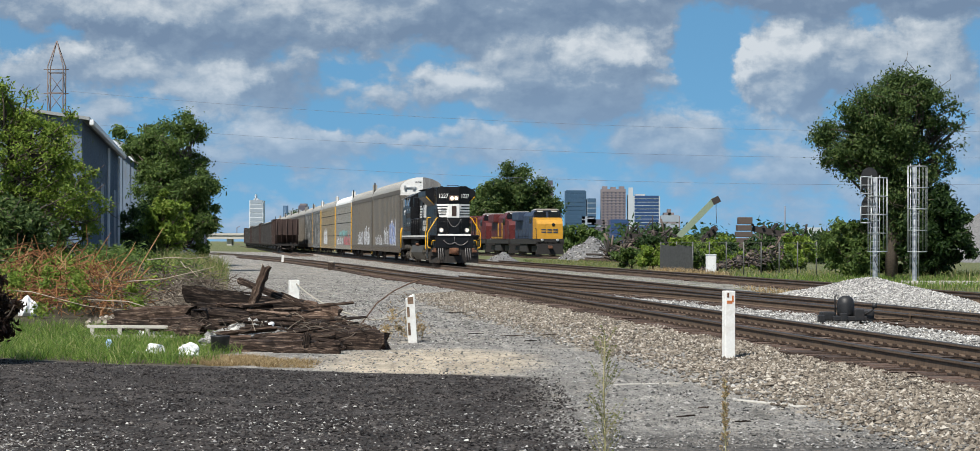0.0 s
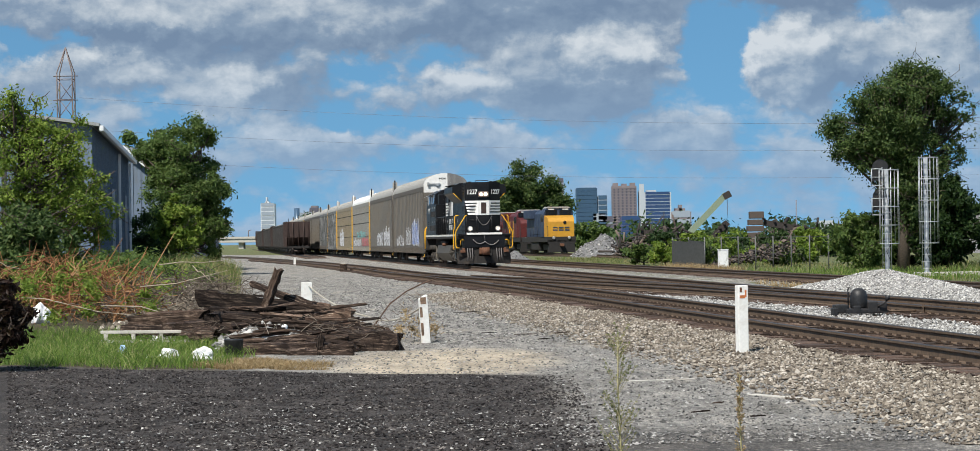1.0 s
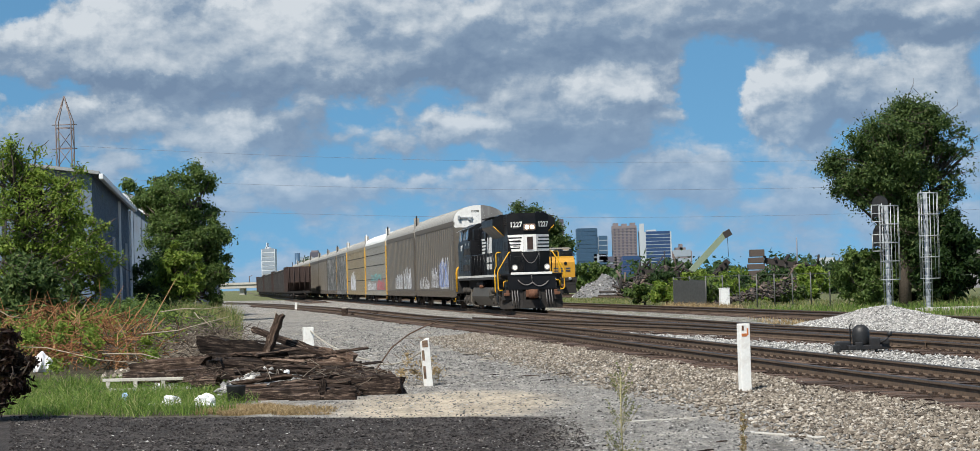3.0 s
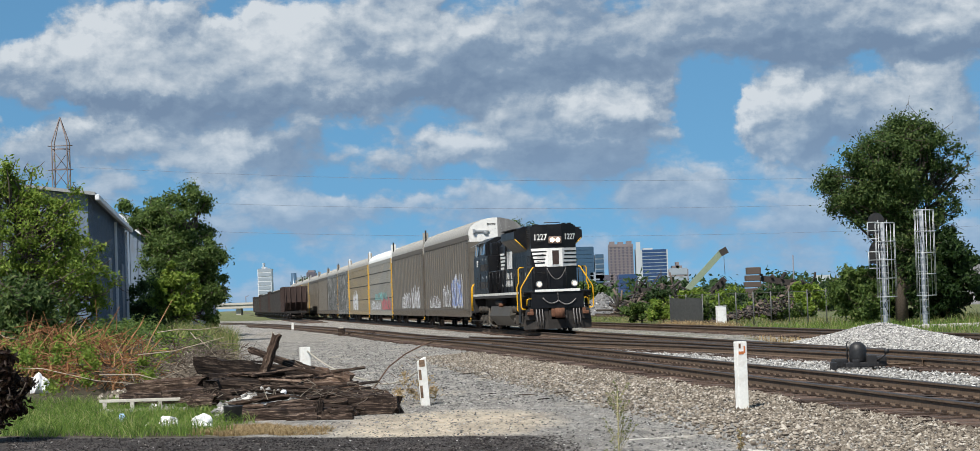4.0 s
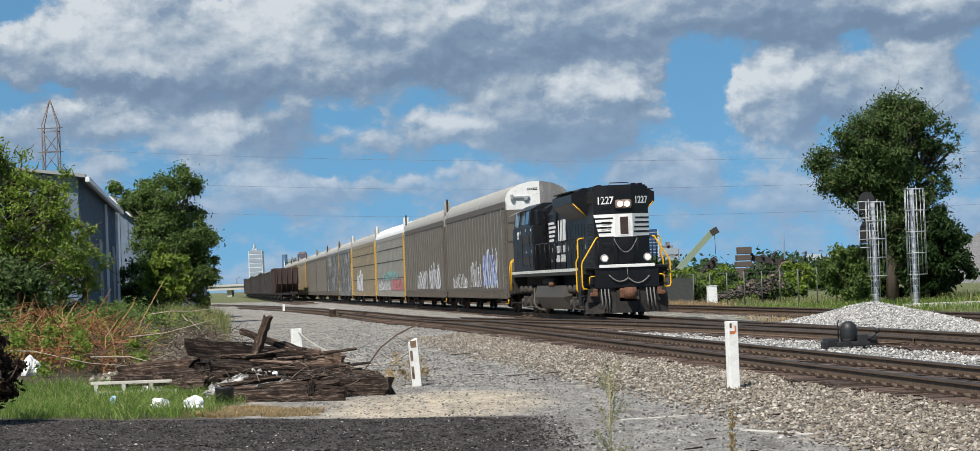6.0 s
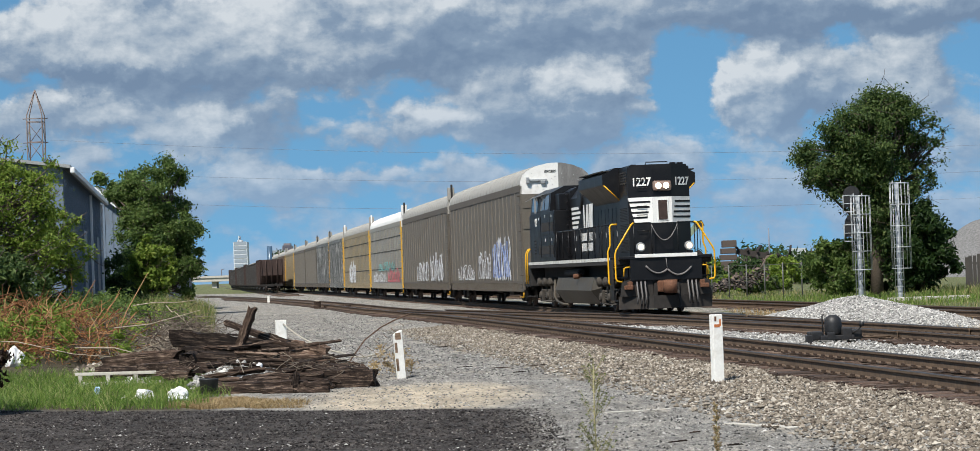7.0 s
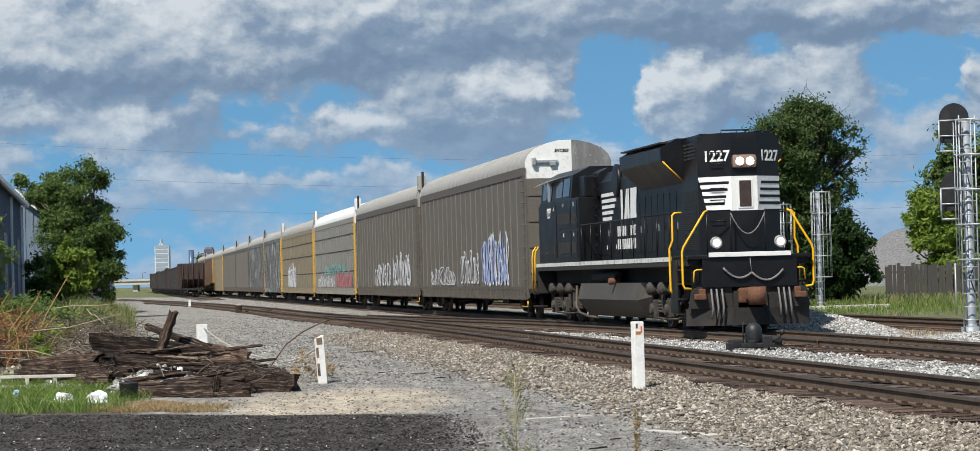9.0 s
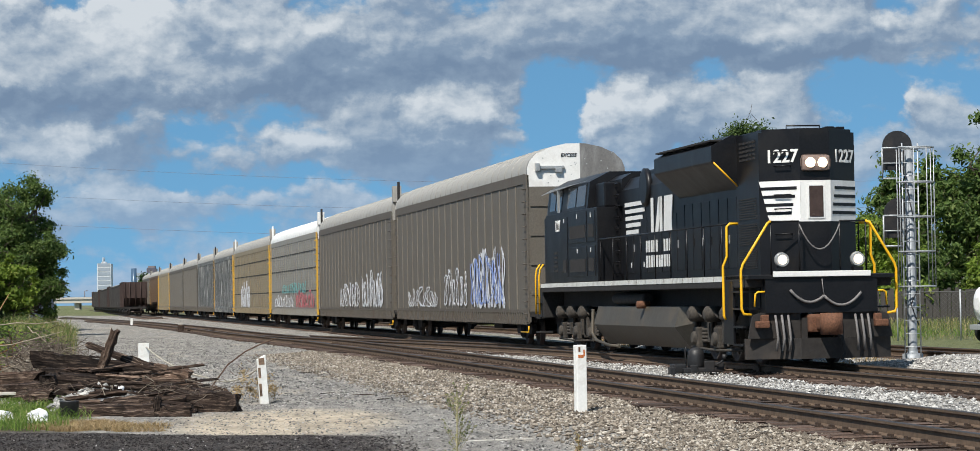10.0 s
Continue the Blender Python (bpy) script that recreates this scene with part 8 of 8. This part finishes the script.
def parked_loco(label, s, lat, nose, body, lower, z):
    """A parked six-axle locomotive, its wide sloped nose towards the yard."""
    p = on_line(s, lat)
    l = thing("parked_locomotive", label, "locomotive", pose(p.x, p.y, z, 0, 0, TURN), "parked locomotives")
    part("underframe", box(-1.5, 1.5, 0.6, 21.5, 1.2, 1.75, 0.03), under_dark, l)
    # wide nose: an upright front with bevelled cheeks and a sloping top
    bm = prism(bmesh.new(), [(0.75, 1.45), (0.75, 3.30), (1.05, 3.72), (2.7, 3.95), (2.7, 1.45)], "x", -1.50, 1.50)
    for v in bm.verts:
        if v.co.y < 1.2:
            v.co.x *= 0.90
    nose_ob = part("short_nose", bm, nose, l)
    part("nose_door", box(-0.95, -0.45, 0.725, 0.745, 1.85, 3.2, 0.01), nose, nose_ob)
    part("nose_headlight", lathe(bmesh.new(), [(0.17, 0.74), (0.17, 0.70), (0.12, 0.69)], (0.38, 0, 3.2), "y", 12), cab_glass, nose_ob)
    part("lower_front", box(-1.42, 1.42, 0.60, 0.74, 1.0, 1.44, 0.02), under_dark, l)
    bm = prism(bmesh.new(), [(-1.55, 1.75), (1.55, 1.75), (1.55, 4.15), (1.25, 4.70), (-1.25, 4.70), (-1.55, 4.15)], "y", 2.7, 5.4)
    cab = part("cab", bm, body, l)
    part("cab_roof", prism(bmesh.new(), [(-1.27, 4.704), (1.27, 4.704), (1.05, 4.86), (-1.05, 4.86)], "y", 2.6, 5.5), roof_grey, cab, "pale grey cab roof")
    for x in (-0.74, 0.74):
        w = part("windscreen", box(x - 0.62, x + 0.62, 2.655, 2.697, 3.98, 4.52, 0.01), cab_glass, cab, "dark cab window")
        part("number_board", box(x - 0.30, x + 0.30, 2.66, 2.695, 4.54, 4.66), white_paint, cab)
    part("side_window", box(-1.58, -1.553, 3.1, 4.9, 3.35, 4.05), cab_glass, cab)
    part("long_hood", prism(bmesh.new(), [(-1.0, 1.75), (1.0, 1.75), (1.0, 4.2), (0.75, 4.5), (-0.75, 4.5), (-1.0, 4.2)], "y", 5.4, 21.0), body, l)
    part("radiator", box(-1.5, 1.5, 14.5, 20.0, 3.7, 4.65, 0.1), body, l)
    for k in range(7):
        part("hood_door", box(-1.03, -1.003, 5.9 + k * 1.25, 6.95 + k * 1.25, 2.0, 3.6, 0.01), body if k % 3 else lower, l)
    part("hood_band", box(-1.02, 1.02, 5.45, 20.9, 1.80, 1.99), lower, l)
    for x in (-1.4, 1.4):
        bm = tube(bmesh.new(), [(x, 0.7, 1.3), (x, 0.7, 2.8), (x, 2.4, 2.8), (x, 20, 2.8)], 0.028, 4)
        for y in (2.4, 6, 9, 12, 15, 18):
            tube(bm, [(x, y, 1.8), (x, y, 2.8)], 0.025, 4)
        part("handrail", bm, steel_black, l)
    for x in (-0.8, 0.8):
        part("ditch_light", lathe(bmesh.new(), [(0.16, 0.62), (0.16, 0.5), (0.10, 0.48)], (x, 0, 1.62), "y", 10), chrome_dull, l)
    part("snow_plow", prism(bmesh.new(), [(-1.45, 0.15), (1.45, 0.15), (1.3, 1.0), (-1.3, 1.0)], "y", 0.4, 0.7), under_dark, l)
    part("coupler", box(-0.2, 0.2, -0.1, 0.6, 0.75, 1.05, 0.05), rust_orange, l)
    part("fuel_tank", box(-1.4, 1.4, 8.0, 14.2, 0.35, 1.2, 0.1), under_dark, l)
    for y in (3.9, 17.6):
        part("truck", box(-1.15, 1.15, y - 2.3, y + 2.3, 0.4, 1.0, 0.05), under_dark, l)
        for d in (-1.7, 0, 1.7):
            wheelset(l, y + d, 0.51, LOCO_WHEEL, False)
    return l


def build_parked():
    gold = material("faded_yellow", (0.50, 0.25, 0.022), 0.5, 0, 0.1, 3, 1, 0.0, (0.42, 0.21, 0.04), 0.4)
    navy = material("faded_navy", (0.030, 0.045, 0.080), 0.5, 0, 0.2, 3, 1, 0.0)
    red = material("deep_red", (0.095, 0.016, 0.015), 0.5, 0, 0.2, 3, 1, 0.0)
    lat = 20.3
    z = 0.16
    track("track_far", "rusty far yard track behind the grass", lambda s: lat, 150, 420, 0)
    a = parked_loco("parked locomotive with yellow nose and dark blue body", 205.0, lat, gold, navy, navy, z)
    bm = bmesh.new()
    for x in (-0.62, 0.0, 0.62):
        block(bm, x - 0.24, x + 0.24, 0.715, 0.743, 2.36, 2.50)
        block(bm, x - 0.24, x + 0.24, 0.715, 0.743, 2.62, 2.76)
    part("nose_marking", bm, navy, a, "dark blue emblem bars on the nose")
    parked_loco("parked locomotive in deep red over yellow", 228.0, lat, red, red, gold, z)
    parked_loco("parked locomotive in deep red over yellow", 251.0, lat, red, red, gold, z)


def build_fence():
    f = thing("mesh_fence", "chain-link fence with torn grey screening", "fence", pose(0, 0, 0))
    a, b = Vector((9.35, 136, 0)), Vector((17.8, 121, 0))
    n = 11
    for k in range(n + 1):
        p = a.lerp(b, k / n)
        g = bed_height(p.x, p.y)
        part("post", tube(bmesh.new(), [(p.x, p.y, g - 0.1), (p.x, p.y, g + 1.75)], 0.035, 6), wire_steel, f)
    for k in range(n):
        p, q = a.lerp(b, k / n), a.lerp(b, (k + 1) / n)
        bm = bmesh.new()
        m = 16
        for i in range(m + 1):
            for s0, s1 in ((0.0, 1.0), (1.0, 0.0)):
                u0, u1 = i / m, i / m + (0.9 if s1 else -0.9)
                if 0 <= u1 <= 1:
                    c, d = p.lerp(q, u0), p.lerp(q, u1)
                    tube(bm, [(c.x, c.y, 0.05 + grade(c.y)), (d.x, d.y, 1.65 + grade(d.y))], 0.003, 3, False)
        tube(bm, [(p.x, p.y, 1.68 + grade(p.y)), (q.x, q.y, 1.68 + grade(q.y))], 0.012, 4)
        part("wire_panel", bm, wire_steel, f)
        if k in (0, 1):
            bm = bmesh.new()
            d = (q - p).normalized()
            o = Vector((d.y, -d.x, 0)) * -0.03
            rng = random.Random(k)
            lo = 0.05 if k < 2 else 0.4
            v = [bm.verts.new(x) for x in (p - o + Vector((0, 0, lo)), q - o + Vector((0, 0, lo)), q - o + Vector((0, 0, 1.45)), p - o + Vector((0, 0, 1.55)))]
            bm.faces.new(v)
            bmesh.ops.solidify(bm, geom=bm.faces[:], thickness=0.006)
            part("screen", bm, fabric_grey, f, "grey screening fabric")
    # plank fence in front of the trees to the east
    w = thing("plank_fence", "grey weathered plank fence under the trees", "fence", pose(24.5, 124, grade(124), 0, 0, 4))
    rng = random.Random(21)
    data = [mesh_of("board", box(0, 0.18, 0, 0.025, 0, 1.75 + 0.08 * k), grey_board) for k in range(3)]
    for k in range(78):
        ob = new("board", data[rng.randrange(3)])
        ob.parent = w
        ob.matrix_basis = pose(k * 0.195, rng.uniform(-0.02, 0.02), -0.05, 0, rng.uniform(-1.5, 1.5), 0)
    for z in (0.35, 1.35):
        part("rail", box(0, 15.2, 0.03, 0.09, z, z + 0.1), grey_board, w)
    # tank trailer beyond the fence
    t = thing("tank_trailer", "small white horizontal tank on a wheeled trailer", "trailer", pose(20.6, 79, bed_height(20.6, 79), 0, 0, 12))
    part("tank", lathe(bmesh.new(), [(0.2, -0.15), (0.55, 0.0), (0.68, 0.25), (0.70, 2.6), (0.55, 2.9), (0.2, 3.05)], (0, 0, 1.28), "x", 24), plastic_white, t, "white tank")
    part("hatch", lathe(bmesh.new(), [(0.2, 1.9), (0.22, 2.08), (0.1, 2.12)], (1.2, 0, 0), "z", 14), plastic_white, t)
    for x in (0.5, 2.2):
        part("tank_band", lathe(bmesh.new(), [(0.715, x), (0.715, x + 0.08)], (0, 0, 1.28), "x", 24), galvanised, t)
    part("frame", box(-0.2, 3.1, -0.45, 0.45, 0.45, 0.62, 0.02), galvanised, t)
    for x, y in itertools.product((0.5, 1.4), (-0.62, 0.62)):
        wh = part("wheel", lathe(bmesh.new(), [(0.2, y - 0.1), (0.38, y - 0.11), (0.38, y + 0.11), (0.2, y + 0.1)], (x, 0, 0.38), "y", 18), under_dark, t)
        part("rim", lathe(bmesh.new(), [(0.2, y - 0.115), (0.05, y - 0.10)], (x, 0, 0.38), "y", 14), plastic_white, wh)
    # wire fence in front of it
    c = thing("wire_fence", "thin grey chain-link fence before the trees", "fence", pose(0, 0, 0))
    a, b = Vector((19.0, 84, 0)), Vector((27, 81, 0))
    for k in range(5):
        p = a.lerp(b, k / 4)
        part("post", tube(bmesh.new(), [(p.x, p.y, bed_height(p.x, p.y) - 0.1), (p.x, p.y, 1.75)], 0.03, 6), galvanised, c)
    bm = bmesh.new()
    for i in range(60):
        p, q = a.lerp(b, i / 60), a.lerp(b, min(1, i / 60 + 0.2))
        tube(bm, [(p.x, p.y, 0.05), (q.x, q.y, 1.65)], 0.004, 3, False)
        tube(bm, [(p.x, p.y, 1.65), (q.x, q.y, 0.05)], 0.004, 3, False)
    tube(bm, [(a.x, a.y, 1.68), (b.x, b.y, 1.68)], 0.02, 5)
    part("wire_panel", bm, wire_steel, c)


def build_scrapyard():
    mound("gravel_heap", 9.3, 232, 2.9, 6, 2.2, 0, far_grey, "grey stone heap beyond the grass", grey_stone, 700, 0.10, 31)
    mound("gravel_heap", 46.5, 225, 8.5, 10, 5.2, 0, far_grey, "large grey gravel hill behind the trees", pale_stone, 0, 0.2, 32)
    mound("gravel_heap", 52.5, 215, 7.5, 9, 4.6, 0, far_grey, "large grey gravel hill behind the trees", pale_stone, 0, 0.2, 33)
    mound("gravel_heap", 0.9, 190, 1.5, 3.0, 0.9, 0, far_grey, "small grey stone heap beside the main line", grey_stone, 300, 0.05, 34)
    # crane boom
    b = thing("crane", "faded green lattice boom rising over the scrap", "crane", pose(15.4, 210, grade(210) - 0.1))
    a, e = Vector((0.2, 0, 1.9)), Vector((3.6, 0, 5.4))
    d = (e - a)
    part("boom", beam_box(a, e, 0.42, 0.50), boom_green, b, "faded green boom")
    part("tip", beam_box(e - d * 0.06, e + d * 0.07 + Vector((0.15, 0, -0.15)), 0.6, 0.55), scrap_dark, b)
    part("hook_line", tube(bmesh.new(), [(3.7, 0, 5.3), (3.75, 0, 3.4)], 0.03, 4), cable_dark, b)
    part("carriage", box(-1.2, 1.4, -1.0, 1.0, 0.4, 2.2, 0.1), scrap_dark, b)
    part("crawler", box(-1.6, 1.6, -1.2, 1.2, -0.1, 0.5, 0.15), scrap_dark, b)
    # conveyors and shredder
    rng = np.random.default_rng(44)
    for x, y, l, z0, z1, lab in ((11.5, 205, 6.0, 2.2, 1.6, "long dark conveyor frame over the scrap"), (17.4, 215, 2.2, 0.8, 3.0, "dark conveyor frame standing in the scrap"), (22.4, 212, 5.2, 2.9, 1.9, "dark conveyor frame over the scrap")):
        c = thing("conveyor", lab, "conveyor", pose(x, y, grade(y)))
        part("belt_frame", beam_box(Vector((0, 0, z0)), Vector((l, 0, z1)), 0.35, 0.5), scrap_dark, c)
        for k in range(4):
            u = (k + 0.5) / 4
            part("leg", tube(bmesh.new(), [(u * l, 0, -0.1), (u * l + 0.2, 0, z0 + (z1 - z0) * u)], 0.07, 5), scrap_dark, c)
        for k in range(6):
            u = k / 6
            part("roller", lathe(bmesh.new(), [(0.12, -0.4), (0.12, 0.4)], (u * l, 0, z0 + (z1 - z0) * u + 0.28), "y", 8), scrap_dark, c)
    s = thing("shredder", "stacked dark steel shredder boxes in the scrapyard", "machine", pose(21.6, 212, grade(212)))
    for k in range(4):
        part("box", box(-0.85 + 0.1 * k, 0.85 - 0.06 * k, -0.8, 0.8, 0.0 if k == 0 else 1.6 + (k - 1) * 0.55, 1.55 if k == 0 else 1.6 + k * 0.55 - 0.08, 0.05), scrap_dark, s)
    part("hopper", box(-0.45, 0.75, -0.6, 0.6, 3.25, 3.85, 0.05), scrap_dark, s)
    bm = bmesh.new()
    for k in range(420):
        x, y = rng.uniform(9.5, 27), rng.uniform(200, 222)
        h = 2.1 * math.exp(-((x - 13.5) / 3.0) ** 2) + 1.9 * math.exp(-((x - 24.6) / 2.0) ** 2) + 0.8
        p = Vector((x, y, grade(y) + rng.uniform(0.0, h)))
        q = Vector(rng.normal(0, 0.6, 3))
        tube(bm, [p, p + q], rng.uniform(0.04, 0.16), 4)
    tagged(part("scrap_heap", bm, scrap_dark), "tangled heap of dark scrap metal", "scrap", kind="stuff")
    p = thing("pole", "thin utility pole beyond the scrapyard", "pole", pose(28.5, 240, grade(240)))
    part("shaft", tube(bmesh.new(), [(0, 0, -0.2), (0, 0, 5.2)], 0.07, 6), cable_dark, p)
    # rubble slope behind the screening
    k = 500
    q = np.stack([rng.uniform(11.8, 16.5, k), rng.uniform(139, 144, k), np.zeros(k)], 1)
    q[:, 2] = grade(141) + 0.1 + np.clip((q[:, 0] - 11.8) * 0.32, 0, 1.4) * rng.uniform(0.3, 1, k)
    tagged(stones("rubble", q, rng.uniform(0.05, 0.16, k), scrap_dark, rng), "slope of grey rubble behind the fence", "stones", kind="stuff")


def beam_box(a, b, w, h):
    d = (b - a).normalized()
    m = Matrix.Translation(a) @ d.to_track_quat("X", "Z").to_matrix().to_4x4()
    bm = box(0, (b - a).length, -w / 2, w / 2, -h / 2, h / 2)
    bm.transform(m)
    return bm


def tower(x, w, top, wall, band, floors, bays, label, y=3500, depth=30, crown=None, side=0.35, upright=False):
    """A far office tower: a body, window bands by storey and a flat or stepped top."""
    t = thing("office_tower", label, "office building", pose(x, y, -12))
    h = top + 12
    part("body", box(-w / 2, w / 2, 0, depth, 0, h, 0), wall, t)
    for k in range(floors):
        z = h * (k + 0.35) / floors
        dz = h / floors * 0.78
        if upright:
            continue
        part("window_band", box(-w / 2 + w * 0.05, w / 2 - w * 0.05, -0.4, 0.2, z, z + dz), band, t)
    if upright:
        for k in range(bays):
            a = -w / 2 + w * (k + 0.3) / bays
            part("window_strip", box(a, a + w / bays * 0.45, -0.4, 0.2, 4, h * 0.95), band, t)
        for k in range(floors):
            z = h * k / floors
            part("floor_line", box(-w / 2, w / 2, -0.6, 0.1, z, z + h / floors * 0.28), wall, t)
    if crown:
        for a, b, c in crown:
            part("roof_block", box(a * w, b * w, 2, depth - 2, h, h + c), wall, t)
    return t


def build_skyline():
    M = lambda name, c, r=0.5: material(name, c, r, 0, 0.05, 0.05, 0.02, 0.0)
    u = 3500 / 3974
    X = lambda px: (px - 784) * u
    Z = lambda py: (384 - py) * u + 1.8
    blue_dark, blue_glass = M("blue_glass", (0.050, 0.095, 0.155), 0.3), M("deep_blue_glass", (0.030, 0.062, 0.145), 0.25)
    tan, tan_dark = M("tan_stone", (0.20, 0.170, 0.175)), M("tan_windows", (0.095, 0.090, 0.115))
    white, pale = M("white_stone", (0.42, 0.45, 0.48)), M("pale_stone", (0.27, 0.31, 0.36))
    violet = M("violet_glass", (0.070, 0.080, 0.165), 0.3)
    def put(a, b, top, wall, band, floors, bays, label, **k):
        return tower((X(a) + X(b)) / 2, X(b) - X(a), Z(top), wall, band, floors, bays, label, **k)
    put(904, 938, 305, blue_dark, M("slate_blue_glass", (0.040, 0.080, 0.135), 0.3), 14, 5, "dark blue glass office tower")
    put(939, 954, 318, pale, blue_dark, 10, 4, "narrow pale grey office tower")
    put(962, 1001, 302, tan, tan_dark, 22, 6, "tan stone office tower with a notched crown", upright=True, crown=((-0.45, -0.25, 4), (-0.1, 0.1, 3), (0.25, 0.45, 4)))
    put(972, 1003, 352, violet, blue_glass, 6, 5, "low violet glass building before the tan tower", y=3440)
    put(1005, 1013, 311, white, white, 1, 1, "white end slab of the blue tower")
    put(1013, 1056, 313, white, blue_glass, 16, 5, "blue glass office tower with white slabs", crown=((-0.4, -0.05, 3),))
    put(930, 952, 348, white, pale, 3, 3, "low white office block")
    put(945, 968, 352, pale, tan_dark, 4, 4, "low tan office block")
    put(1056, 1088, 345, tan, pale, 4, 5, "low beige hotel with a stepped roof", crown=((-0.3, 0.2, 5), (-0.1, 0.05, 10)))
    put(1050, 1066, 358, white, pale, 3, 3, "low white office block")
    put(1288, 1316, 364, pale, white, 3, 4, "long low pale building on the horizon")
    put(873, 884, 290, pale, tan_dark, 12, 3, "pale office tower behind the trees", y=3480)
    put(399, 421, 322, M("bright_white_stone", (0.62, 0.64, 0.66)), pale, 11, 4, "white office tower with dark window bands", crown=((-0.2, 0.1, 3), (-0.12, -0.06, 9)))
    put(477, 492, 331, tan, tan_dark, 6, 3, "pinkish stone tower with a stepped crown", crown=((-0.35, 0.35, 4),))
    green = M("green_copper", (0.35, 0.52, 0.48))
    put(463, 491, 342, green, pale, 2, 4, "low building with a green copper roof", y=3420)
    s = thing("smokestack", "slim dark smokestack on the horizon", "chimney", pose(X(457) * 0.2, 700, grade(700)))
    part("shaft", lathe(bmesh.new(), [(0.9, -1), (0.75, (384 - 336) / 3974 * 700 + 3.2)], (0, 0, 0), "z", 14), blue_dark, s)


build_left_far()
build_parked()
build_fence()
build_scrapyard()
build_skyline()


# ---- what moves ----
def gone(t):
    """Metres that the train still has to run, t seconds into the clip, to its place at the end."""
    return 100.0 * (1 - t / 10.0) + 1.7 * (1 - t / 10.0) ** 2.2


def motions():
    times = [0.5 * k for k in range(21)]
    for car, s in MAIN_CARS:
        rows = []
        for t in times:
            p = on_line(s + gone(t), 0, RAIL)
            mid = on_line(s + gone(t) + 12, 0, 0)
            rows.append((t, pose(p.x, p.y, p.z + grade(mid.y), 0, 0, TURN)))
        walk(car, rows)
    k = 300
    for ob, y, radius in TURNING:
        rows = []
        for i in range(k + 1):
            t = 10.0 * i / k
            rows.append((t, pose(0, y, radius, math.degrees((gone(0) - gone(t)) / radius), 0, 0)))
        walk(ob, rows)


motions()
